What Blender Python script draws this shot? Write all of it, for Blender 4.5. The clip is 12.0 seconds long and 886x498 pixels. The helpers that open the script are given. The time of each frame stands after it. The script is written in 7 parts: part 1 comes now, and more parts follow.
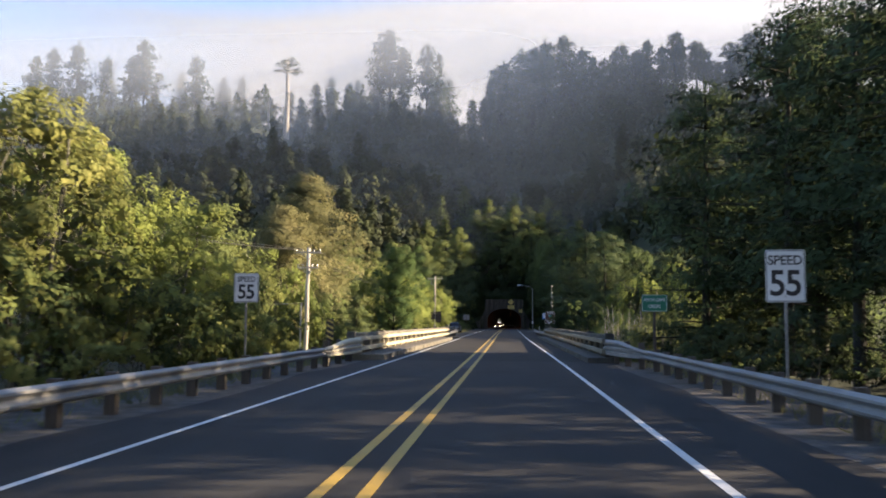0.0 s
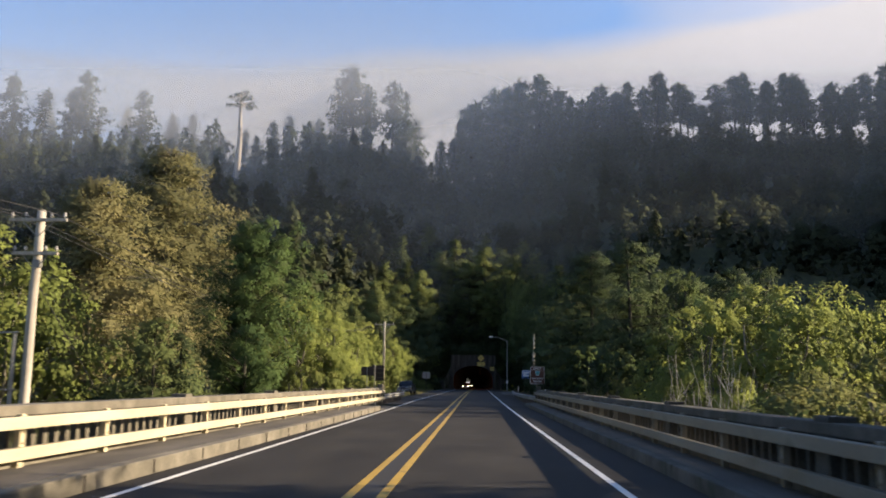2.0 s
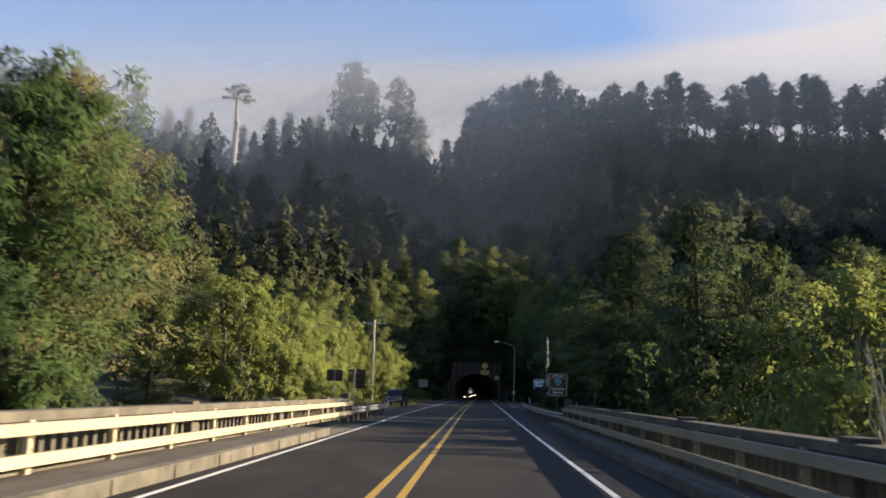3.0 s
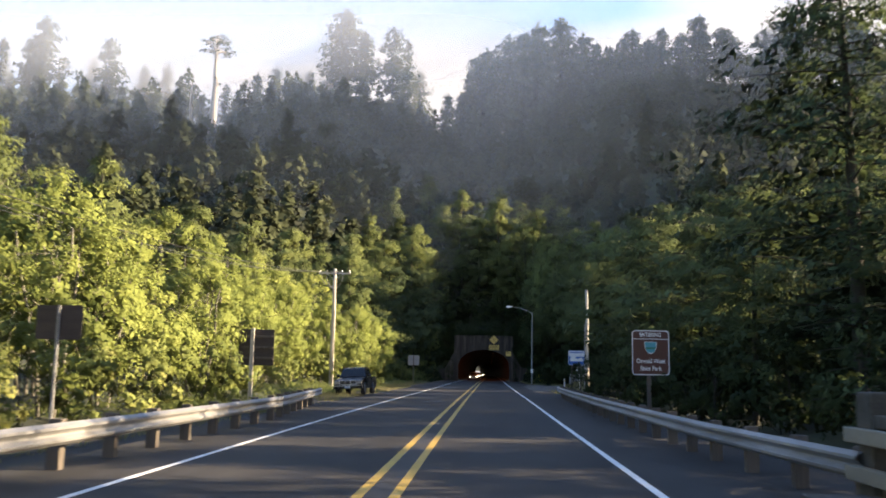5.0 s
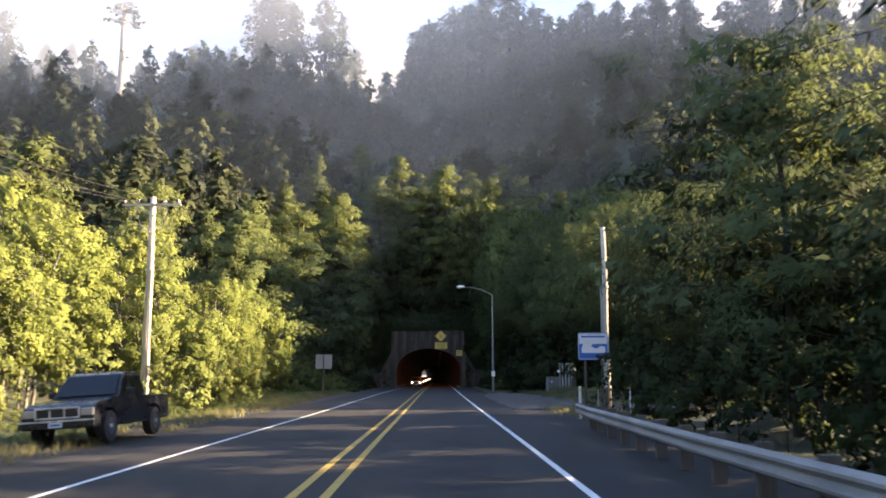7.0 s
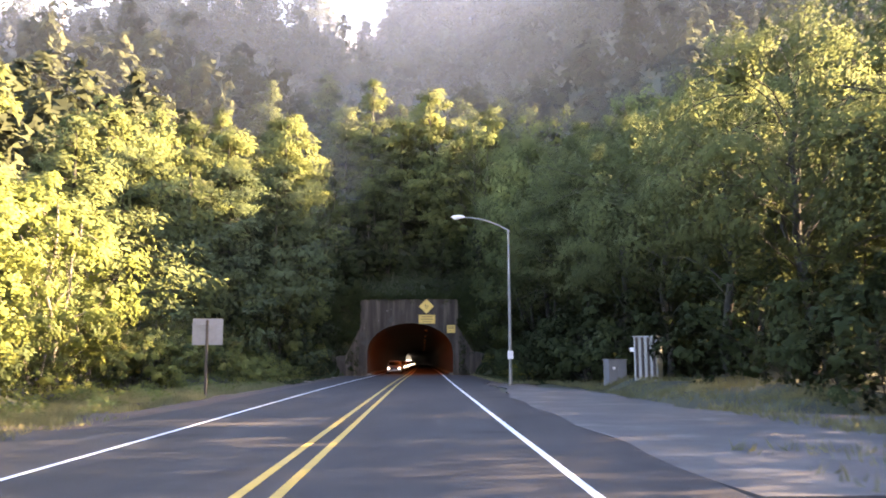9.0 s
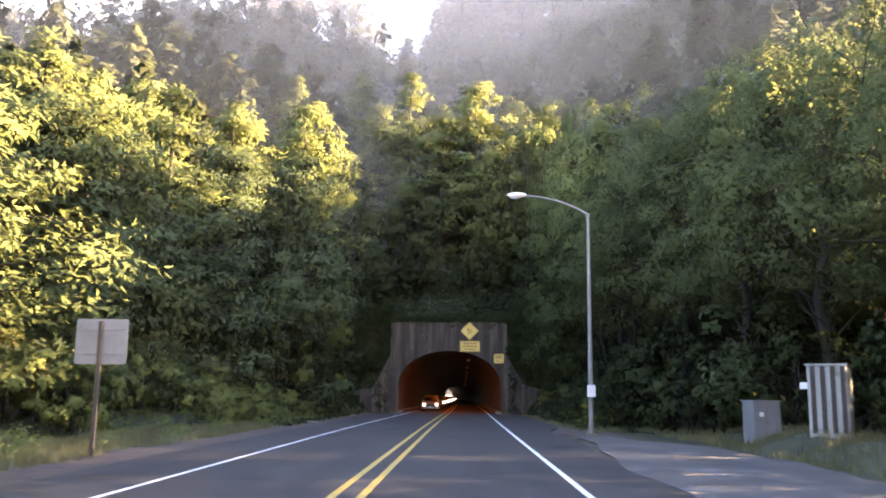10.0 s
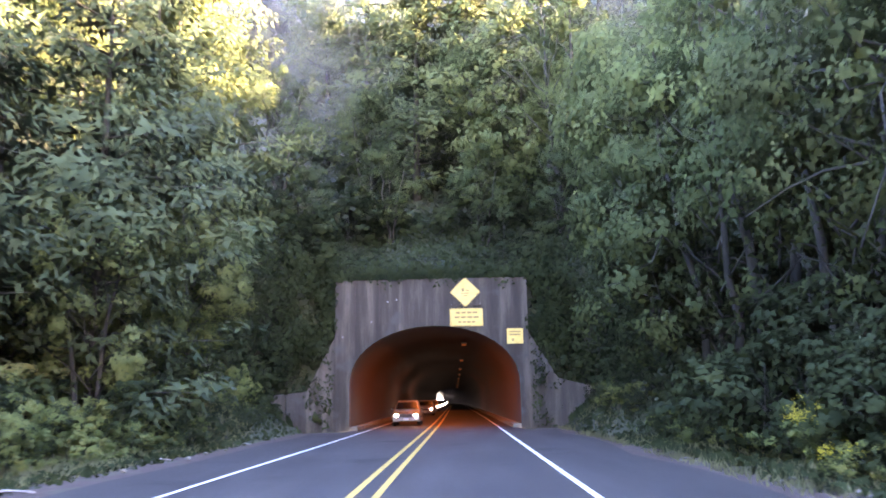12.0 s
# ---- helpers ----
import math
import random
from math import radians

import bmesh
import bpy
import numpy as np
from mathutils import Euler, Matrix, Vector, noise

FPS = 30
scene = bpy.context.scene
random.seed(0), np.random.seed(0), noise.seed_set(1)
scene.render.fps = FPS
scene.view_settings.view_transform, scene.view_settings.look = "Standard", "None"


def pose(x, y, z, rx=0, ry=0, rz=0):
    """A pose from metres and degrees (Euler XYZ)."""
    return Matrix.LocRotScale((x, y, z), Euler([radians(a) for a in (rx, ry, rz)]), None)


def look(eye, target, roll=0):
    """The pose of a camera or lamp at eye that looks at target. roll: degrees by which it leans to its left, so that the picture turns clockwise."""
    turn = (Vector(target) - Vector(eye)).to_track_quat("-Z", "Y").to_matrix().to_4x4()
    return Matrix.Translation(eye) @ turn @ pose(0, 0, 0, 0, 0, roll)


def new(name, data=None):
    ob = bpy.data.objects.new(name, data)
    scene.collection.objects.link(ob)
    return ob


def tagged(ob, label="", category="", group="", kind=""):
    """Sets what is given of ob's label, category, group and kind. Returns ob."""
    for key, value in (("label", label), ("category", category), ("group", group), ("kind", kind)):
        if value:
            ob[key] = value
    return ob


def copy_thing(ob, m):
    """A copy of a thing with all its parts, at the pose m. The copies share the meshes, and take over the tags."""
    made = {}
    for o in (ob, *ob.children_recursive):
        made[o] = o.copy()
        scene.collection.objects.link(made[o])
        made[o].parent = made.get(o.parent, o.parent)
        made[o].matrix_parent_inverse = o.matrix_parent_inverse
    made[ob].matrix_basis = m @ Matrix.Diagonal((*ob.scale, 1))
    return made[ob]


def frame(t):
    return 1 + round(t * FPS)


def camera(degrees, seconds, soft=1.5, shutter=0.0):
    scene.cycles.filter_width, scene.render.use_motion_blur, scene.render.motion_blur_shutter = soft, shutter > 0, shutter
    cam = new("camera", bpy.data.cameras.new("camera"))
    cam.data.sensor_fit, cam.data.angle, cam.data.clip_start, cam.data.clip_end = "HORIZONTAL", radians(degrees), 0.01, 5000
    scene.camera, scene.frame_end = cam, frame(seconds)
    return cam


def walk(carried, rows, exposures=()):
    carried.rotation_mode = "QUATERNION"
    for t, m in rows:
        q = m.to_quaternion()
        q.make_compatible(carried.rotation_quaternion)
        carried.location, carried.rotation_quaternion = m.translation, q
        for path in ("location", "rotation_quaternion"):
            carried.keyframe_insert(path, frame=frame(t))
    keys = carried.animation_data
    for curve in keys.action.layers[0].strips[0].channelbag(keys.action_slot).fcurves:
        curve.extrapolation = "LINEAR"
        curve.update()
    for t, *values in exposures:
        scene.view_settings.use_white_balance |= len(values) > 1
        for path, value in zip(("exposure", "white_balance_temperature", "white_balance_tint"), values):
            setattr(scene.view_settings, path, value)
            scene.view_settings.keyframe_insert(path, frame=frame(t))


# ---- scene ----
cam = camera(53.7, 12.0, soft=1.85, shutter=0.2)
# t, x, y, z, yaw to the right, pitch up, lean to the left
ROWS = [
    (0.0, 1.52, -5.96, 1.564, -4.35, 4.82, 0.33),
    (0.5, 1.51, 2.57, 1.533, -4.77, 5.28, 0.44),
    (1.0, 1.48, 11.18, 1.510, -4.53, 5.98, 0.18),
    (1.5, 1.43, 19.80, 1.573, -3.75, 7.94, 0.52),
    (2.0, 1.45, 28.39, 1.491, -2.43, 8.69, 0.80),
    (2.5, 1.37, 36.97, 1.424, -2.68, 8.82, 0.85),
    (3.0, 1.28, 45.45, 1.535, -2.75, 9.27, 1.76),
    (3.5, 1.24, 53.82, 1.456, -2.50, 8.77, 2.18),
    (5.5, 1.13, 87.01, 1.494, -3.19, 7.98, 0.82),
    (6.0, 1.16, 95.01, 1.440, -1.82, 8.15, 1.10),
    (6.5, 1.24, 102.98, 1.410, -0.02, 8.60, -0.30),
    (7.0, 1.35, 110.99, 1.520, 0.43, 8.31, -0.26),
    (9.0, 1.49, 143.59, 1.443, 1.37, 7.31, -0.37),
    (9.5, 1.45, 151.54, 1.448, -0.03, 7.46, -0.77),
    (10.0, 1.41, 159.38, 1.504, -1.43, 9.55, 0.70),
    (10.5, 1.40, 167.15, 1.489, -1.14, 12.54, 0.93),
    (11.0, 1.36, 175.03, 1.429, -1.59, 11.09, 0.16),
    (11.5, 1.30, 183.22, 1.506, -2.12, 9.23, -0.29),
    (12.0, 1.26, 191.48, 1.546, -0.60, 9.79, -1.24),
]


def aim(x, y, z, yaw, pitch, lean):
    a, b = radians(yaw), radians(pitch)
    way = Vector((math.sin(a) * math.cos(b), math.cos(a) * math.cos(b), math.sin(b)))
    return look((x, y, z), Vector((x, y, z)) + way * 2, lean)


EXPOSURES = [
    (0.0, 1.75, 7000, 18), (1.0, 1.62, 7000, 18), (1.5, 1.33, 6950, 18), (2.5, 1.12, 6800, 17), (3.7, 1.27, 6900, 17), (5.5, 2.42, 7450, 19), (7.0, 2.55, 7600, 22),
    (9.0, 4.0, 8600, 32), (9.5, 4.2, 8800, 33), (10.0, 4.05, 8700, 32), (10.5, 3.75, 8500, 28), (11.0, 3.8, 8100, 30), (11.5, 5.05, 7450, 36), (12.0, 5.6, 7350, 40)]
walk(cam, [(t, aim(*row)) for t, *row in ROWS], EXPOSURES)

# ---- world, sun ----
SUN_UP, SUN_AHEAD = 20.5, 9.0  # degrees over the horizon; turned ahead from the +x side
world = bpy.data.worlds.new("world")
scene.world = world
world.use_nodes = True
wt = world.node_tree
wt.nodes.clear()
w_out = wt.nodes.new("ShaderNodeOutputWorld")
w_sky = wt.nodes.new("ShaderNodeTexSky")
w_sky.sky_type = "NISHITA"
w_sky.sun_disc = False
w_sky.sun_elevation = radians(SUN_UP)
w_sky.sun_rotation = radians(90 - SUN_AHEAD)
w_sky.air_density, w_sky.dust_density, w_sky.ozone_density = 1.0, 0.0, 4.0
w_b1 = wt.nodes.new("ShaderNodeBackground")
w_b1.inputs["Strength"].default_value = 0.12
w_b2 = wt.nodes.new("ShaderNodeBackground")
w_b2.inputs["Color"].default_value = (0.91, 0.92, 0.94, 1)
w_glow = wt.nodes.new("ShaderNodeMapRange")
w_glow.inputs["From Min"].default_value, w_glow.inputs["From Max"].default_value = -0.45, 0.3
w_glow.inputs["To Min"].default_value, w_glow.inputs["To Max"].default_value = 0.19, 0.42
w_mix = wt.nodes.new("ShaderNodeMixShader")
w_co = wt.nodes.new("ShaderNodeTexCoord")
w_map = wt.nodes.new("ShaderNodeMapping")
w_map.inputs["Scale"].default_value = (1.0, 1.0, 2.6)
w_noise = wt.nodes.new("ShaderNodeTexNoise")
w_noise.inputs["Scale"].default_value = 2.3
w_noise.inputs["Detail"].default_value = 5.0
w_noise.inputs["Roughness"].default_value = 0.5
w_sep = wt.nodes.new("ShaderNodeSeparateXYZ")
# cloud cover: thick by the horizon, torn above, thicker towards +x
w_h = wt.nodes.new("ShaderNodeMapRange")
w_h.inputs["From Min"].default_value, w_h.inputs["From Max"].default_value = 0.32, 0.385
w_h.inputs["To Min"].default_value, w_h.inputs["To Max"].default_value = 0.6, -0.38
w_x = wt.nodes.new("ShaderNodeMath")
w_x.operation = "MULTIPLY_ADD"
w_x.inputs[1].default_value = 1.35
w_cap = wt.nodes.new("ShaderNodeMath")
w_cap.operation = "MINIMUM"
w_cap.inputs[1].default_value = 0.4
w_top = wt.nodes.new("ShaderNodeMapRange")
w_top.inputs["From Min"].default_value, w_top.inputs["From Max"].default_value = 0.46, 0.62
w_top.inputs["To Min"].default_value, w_top.inputs["To Max"].default_value = 0.0, -0.7
w_lid = wt.nodes.new("ShaderNodeMath")
w_lid.operation = "ADD"
w_sum = wt.nodes.new("ShaderNodeMath")
w_sum.operation = "ADD"
w_ramp = wt.nodes.new("ShaderNodeMapRange")
w_ramp.inputs["From Min"].default_value, w_ramp.inputs["From Max"].default_value = 0.30, 0.72
wt.links.new(w_co.outputs["Generated"], w_map.inputs["Vector"])
wt.links.new(w_map.outputs["Vector"], w_noise.inputs["Vector"])
wt.links.new(w_co.outputs["Generated"], w_sep.inputs["Vector"])
wt.links.new(w_sep.outputs["Z"], w_h.inputs["Value"])
wt.links.new(w_sep.outputs["X"], w_cap.inputs[0])
wt.links.new(w_cap.outputs["Value"], w_x.inputs[0])
wt.links.new(w_sep.outputs["Z"], w_top.inputs["Value"])
wt.links.new(w_noise.outputs["Fac"], w_lid.inputs[0])
wt.links.new(w_top.outputs["Result"], w_lid.inputs[1])
wt.links.new(w_h.outputs["Result"], w_x.inputs[2])
wt.links.new(w_x.outputs["Value"], w_sum.inputs[0])
wt.links.new(w_lid.outputs["Value"], w_sum.inputs[1])
wt.links.new(w_sum.outputs["Value"], w_ramp.inputs["Value"])
wt.links.new(w_sep.outputs["X"], w_glow.inputs["Value"])
wt.links.new(w_glow.outputs["Result"], w_b2.inputs["Strength"])
wt.links.new(w_sky.outputs["Color"], w_b1.inputs["Color"])
wt.links.new(w_ramp.outputs["Result"], w_mix.inputs["Fac"])
wt.links.new(w_b1.outputs["Background"], w_mix.inputs[1])
wt.links.new(w_b2.outputs["Background"], w_mix.inputs[2])
wt.links.new(w_mix.outputs["Shader"], w_out.inputs["Surface"])

sun = new("sun", bpy.data.lights.new("sun", "SUN"))
sun.data.energy = 5.0
sun.data.angle = radians(0.6)
sun.data.color = (1.0, 0.86, 0.62)
sun_dir = Vector((math.cos(radians(SUN_UP)) * math.cos(radians(SUN_AHEAD)), math.cos(radians(SUN_UP)) * math.sin(radians(SUN_AHEAD)), math.sin(radians(SUN_UP))))
sun.matrix_world = look(sun_dir * 100, (0, 0, 0))


# ---- materials ----
def node_mat(name):
    m = bpy.data.materials.new(name)
    m.use_nodes = True
    nt = m.node_tree
    return m, nt, nt.nodes["Principled BSDF"]


def surface(name, colours, scale=(3, 3, 3), rough=0.8, metal=0.0, detail=6.0, bump=0.15, fine=40.0, spread=(0.3, 0.7), rand=0.0, spots=None):
    """Two-scale noise colour, roughness and bump, in object space (metres)."""
    m, nt, b = node_mat(name)
    co = nt.nodes.new("ShaderNodeTexCoord")
    mp = nt.nodes.new("ShaderNodeMapping")
    mp.inputs["Scale"].default_value = scale
    n1 = nt.nodes.new("ShaderNodeTexNoise")
    n1.inputs["Scale"].default_value = 1.0
    n1.inputs["Detail"].default_value = detail
    n1.inputs["Roughness"].default_value = 0.62
    n2 = nt.nodes.new("ShaderNodeTexNoise")
    n2.inputs["Scale"].default_value = fine
    n2.inputs["Detail"].default_value = 3.0
    ramp = nt.nodes.new("ShaderNodeValToRGB")
    els = ramp.color_ramp.elements
    els[0].position, els[1].position = spread
    els[0].color, els[1].color = (*colours[0], 1), (*colours[-1], 1)
    for i, c in enumerate(colours[1:-1]):
        e = els.new(spread[0] + (spread[1] - spread[0]) * (i + 1) / (len(colours) - 1))
        e.color = (*c, 1)
    mixf = nt.nodes.new("ShaderNodeMath")
    mixf.operation = "MULTIPLY_ADD"
    mixf.inputs[1].default_value = 0.3
    nt.links.new(co.outputs["Object"], mp.inputs["Vector"])
    nt.links.new(mp.outputs["Vector"], n1.inputs["Vector"])
    nt.links.new(co.outputs["Object"], n2.inputs["Vector"])
    sub = nt.nodes.new("ShaderNodeMath")
    sub.operation = "ADD"
    sub.inputs[1].default_value = -0.15
    nt.links.new(n1.outputs["Fac"], sub.inputs[0])
    nt.links.new(n2.outputs["Fac"], mixf.inputs[0])
    nt.links.new(sub.outputs["Value"], mixf.inputs[2])
    last = mixf.outputs["Value"]
    if rand:
        oi = nt.nodes.new("ShaderNodeObjectInfo")
        ra = nt.nodes.new("ShaderNodeMath")
        ra.operation = "MULTIPLY_ADD"
        ra.inputs[1].default_value = rand
        nt.links.new(oi.outputs["Random"], ra.inputs[0])
        nt.links.new(last, ra.inputs[2])
        last = ra.outputs["Value"]
    nt.links.new(last, ramp.inputs["Fac"])
    colour = ramp.outputs["Color"]
    if spots:
        # worn or stained patches: colour, size, threshold
        sc, ssize, sth = spots
        n3 = nt.nodes.new("ShaderNodeTexNoise")
        n3.inputs["Scale"].default_value = ssize
        n3.inputs["Detail"].default_value = 8.0
        st = nt.nodes.new("ShaderNodeMapRange")
        st.inputs["From Min"].default_value, st.inputs["From Max"].default_value = sth, sth + 0.1
        mx = nt.nodes.new("ShaderNodeMix")
        mx.data_type = "RGBA"
        nt.links.new(co.outputs["Object"], n3.inputs["Vector"])
        nt.links.new(n3.outputs["Fac"], st.inputs["Value"])
        nt.links.new(st.outputs["Result"], mx.inputs["Factor"])
        nt.links.new(colour, mx.inputs["A"])
        mx.inputs["B"].default_value = (*sc, 1)
        colour = mx.outputs["Result"]
    nt.links.new(colour, b.inputs["Base Color"])
    rr = nt.nodes.new("ShaderNodeMapRange")
    rr.inputs["To Min"].default_value, rr.inputs["To Max"].default_value = max(0.05, rough - 0.12), min(1, rough + 0.12)
    nt.links.new(n1.outputs["Fac"], rr.inputs["Value"])
    nt.links.new(rr.outputs["Result"], b.inputs["Roughness"])
    b.inputs["Metallic"].default_value = metal
    if bump:
        bp = nt.nodes.new("ShaderNodeBump")
        bp.inputs["Strength"].default_value = bump
        bp.inputs["Distance"].default_value = 0.02
        nt.links.new(mixf.outputs["Value"], bp.inputs["Height"])
        nt.links.new(bp.outputs["Normal"], b.inputs["Normal"])
    return m


def foliage(name, dark, mid, light, through_light=0.35, patch=0.5, rough=0.7):
    """Leaves: colour by leaf and by patch of the crown, with light passing through."""
    m, nt, b = node_mat(name)
    geo = nt.nodes.new("ShaderNodeNewGeometry")
    oi = nt.nodes.new("ShaderNodeObjectInfo")
    co = nt.nodes.new("ShaderNodeTexCoord")
    n = nt.nodes.new("ShaderNodeTexNoise")
    n.inputs["Scale"].default_value = patch
    n.inputs["Detail"].default_value = 3.0
    nt.links.new(co.outputs["Object"], n.inputs["Vector"])
    a = nt.nodes.new("ShaderNodeMath")
    a.operation = "MULTIPLY_ADD"
    a.inputs[1].default_value = 0.15
    nt.links.new(geo.outputs["Random Per Island"], a.inputs[0])
    c = nt.nodes.new("ShaderNodeMath")
    c.operation = "MULTIPLY_ADD"
    c.inputs[1].default_value = 1.1
    c.inputs[2].default_value = -0.31
    nt.links.new(n.outputs["Fac"], c.inputs[0])
    nt.links.new(c.outputs["Value"], a.inputs[2])
    d = nt.nodes.new("ShaderNodeMath")
    d.operation = "MULTIPLY_ADD"
    d.inputs[1].default_value = 0.25
    nt.links.new(oi.outputs["Random"], d.inputs[0])
    nt.links.new(a.outputs["Value"], d.inputs[2])
    ramp = nt.nodes.new("ShaderNodeValToRGB")
    els = ramp.color_ramp.elements
    els[0].position, els[1].position = 0.1, 0.95
    els[0].color, els[1].color = (*dark, 1), (*light, 1)
    e = els.new(0.5)
    e.color = (*mid, 1)
    nt.links.new(d.outputs["Value"], ramp.inputs["Fac"])
    nt.links.new(ramp.outputs["Color"], b.inputs["Base Color"])
    b.inputs["Roughness"].default_value = rough
    b.inputs["Specular IOR Level"].default_value = 0.1
    tr = nt.nodes.new("ShaderNodeBsdfTranslucent")
    mx = nt.nodes.new("ShaderNodeMixShader")
    mx.inputs["Fac"].default_value = through_light
    nt.links.new(ramp.outputs["Color"], tr.inputs["Color"])
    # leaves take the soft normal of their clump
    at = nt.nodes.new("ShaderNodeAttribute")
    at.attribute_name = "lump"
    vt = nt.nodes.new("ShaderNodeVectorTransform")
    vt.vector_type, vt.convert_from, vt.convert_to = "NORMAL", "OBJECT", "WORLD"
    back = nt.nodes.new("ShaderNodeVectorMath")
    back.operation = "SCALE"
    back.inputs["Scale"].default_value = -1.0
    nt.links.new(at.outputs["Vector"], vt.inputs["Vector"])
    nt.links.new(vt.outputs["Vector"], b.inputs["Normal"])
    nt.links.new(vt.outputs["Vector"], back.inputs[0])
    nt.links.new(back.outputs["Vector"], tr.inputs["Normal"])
    nt.links.new(b.outputs["BSDF"], mx.inputs[1])
    nt.links.new(tr.outputs["BSDF"], mx.inputs[2])
    nt.links.new(mx.outputs["Shader"], nt.nodes["Material Output"].inputs["Surface"])
    return m


def plain(name, colour, rough=0.5, metal=0.0):
    return surface(name, [tuple(c * 0.82 for c in colour), colour], (1.5, 1.5, 1.5), rough, metal, bump=0.05)


def glow(name, colour, strength):
    m, nt, b = node_mat(name)
    b.inputs["Base Color"].default_value = (*colour, 1)
    b.inputs["Emission Color"].default_value = (*colour, 1)
    b.inputs["Emission Strength"].default_value = strength
    return m


M_ASPHALT = surface("asphalt", [(0.0205, 0.0195, 0.0185), (0.032, 0.0305, 0.0285), (0.046, 0.044, 0.0405)], (0.9, 0.12, 1), 0.82, fine=70, bump=0.5, spots=((0.0195, 0.0185, 0.018), 0.35, 0.60))
M_DECK = surface("deck asphalt", [(0.0145, 0.0135, 0.0122), (0.023, 0.0212, 0.0188), (0.038, 0.035, 0.030)], (0.7, 0.25, 1), 0.85, fine=60, bump=0.5, spots=((0.03, 0.0285, 0.0265), 0.4, 0.6))
for m_road in (M_ASPHALT, M_DECK):
    m_road.node_tree.nodes["Principled BSDF"].inputs["Specular IOR Level"].default_value = 0.22
M_GRAVEL = surface("gravel", [(0.036, 0.033, 0.03), (0.075, 0.069, 0.062), (0.14, 0.13, 0.118)], (2.5, 2.5, 2.5), 0.95, fine=26, bump=0.9, spots=((0.05, 0.045, 0.03), 0.8, 0.55))
M_LITTER = surface("reddish leaf litter", [(0.028, 0.0165, 0.012), (0.05, 0.031, 0.0225), (0.088, 0.058, 0.043)], (2.2, 2.2, 2.2), 0.95, fine=16, bump=0.9, spots=((0.05, 0.052, 0.026), 1.2, 0.55))
M_PULLOUT = surface("worn concrete pavement", [(0.034, 0.033, 0.0305), (0.053, 0.0515, 0.0475), (0.085, 0.082, 0.075)], (0.6, 0.6, 1), 0.9, fine=30, bump=0.5, spots=((0.10, 0.095, 0.085), 0.5, 0.58))
M_GROUND = surface("forest floor", [(0.016, 0.018, 0.009), (0.030, 0.038, 0.015), (0.055, 0.065, 0.025)], (0.5, 0.5, 0.5), 0.95, fine=9, bump=0.9)
M_WHITE = surface("white road paint", [(0.55, 0.55, 0.53), (0.75, 0.75, 0.72)], (3, 1, 1), 0.6, fine=35, bump=0.2, spots=((0.22, 0.22, 0.22), 3.0, 0.66))
M_YELLOW = surface("yellow road paint", [(0.34, 0.215, 0.027), (0.49, 0.31, 0.044)], (3, 1, 1), 0.6, fine=35, bump=0.2, spots=((0.16, 0.12, 0.05), 3.0, 0.66))
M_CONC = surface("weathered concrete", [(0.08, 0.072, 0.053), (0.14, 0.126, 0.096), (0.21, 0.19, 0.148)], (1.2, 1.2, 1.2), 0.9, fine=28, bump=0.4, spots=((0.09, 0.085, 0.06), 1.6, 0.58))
# darker copy of the concrete: the right side's shade is in its colour
M_SHADECONC = surface("dark concrete, shade in its colour", [(0.03, 0.029, 0.022), (0.062, 0.058, 0.046), (0.11, 0.10, 0.082)], (1.2, 1.2, 1.2), 0.92, fine=28, bump=0.4, spots=((0.03, 0.034, 0.018), 1.6, 0.56))
M_TAR = surface("black tar seal", [(0.012, 0.012, 0.0125), (0.022, 0.0215, 0.021)], (2, 0.5, 1), 0.75, fine=50, bump=0.3)
M_PORTAL = surface("streaked board-formed concrete", [(0.02, 0.0172, 0.0128), (0.046, 0.0405, 0.031), (0.115, 0.103, 0.082)], (1.6, 1.6, 0.16), 0.9, fine=22, bump=0.5, spots=((0.055, 0.055, 0.05), 0.7, 0.56))
# the bore's darkness and the lamps' red are put into this colour
M_LINER = surface("tunnel concrete, lamp red in its colour", [(0.014, 0.005, 0.0032), (0.032, 0.0115, 0.007)], (0.4, 0.12, 0.4), 0.85, fine=14, bump=0.3)
M_WALK = surface("worn brown-grey walk", [(0.044, 0.038, 0.031), (0.07, 0.062, 0.051), (0.105, 0.093, 0.077)], (1.5, 0.5, 1), 0.9, fine=30, bump=0.4, spots=((0.045, 0.042, 0.036), 0.9, 0.58))
M_GALV = surface("weathered galvanised steel", [(0.15, 0.15, 0.143), (0.23, 0.229, 0.219), (0.33, 0.325, 0.31)], (1.2, 0.5, 1.2), 0.55, 0.35, fine=30, bump=0.08, spots=((0.24, 0.20, 0.16), 1.3, 0.66))
# the cream paint again, darkened for grime and for the right side's shade
M_SHADECREAM = surface("cream painted steel rail, grime and shade in its colour", [(0.14, 0.126, 0.095), (0.22, 0.20, 0.15)], (1.2, 0.4, 1.2), 0.65, 0.1, fine=25, bump=0.1, spots=((0.15, 0.13, 0.09), 1.1, 0.6))
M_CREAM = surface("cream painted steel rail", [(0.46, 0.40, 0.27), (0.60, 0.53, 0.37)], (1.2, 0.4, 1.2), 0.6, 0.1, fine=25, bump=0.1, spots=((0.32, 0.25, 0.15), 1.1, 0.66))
M_WOODPOST = surface("weathered wood post", [(0.04, 0.032, 0.025), (0.10, 0.083, 0.066)], (9, 9, 0.9), 0.9, fine=40, bump=0.5, rand=0.2)
M_POLE = surface("grey utility pole wood", [(0.24, 0.21, 0.17), (0.40, 0.36, 0.30), (0.52, 0.48, 0.41)], (12, 12, 0.5), 0.88, fine=40, bump=0.5)
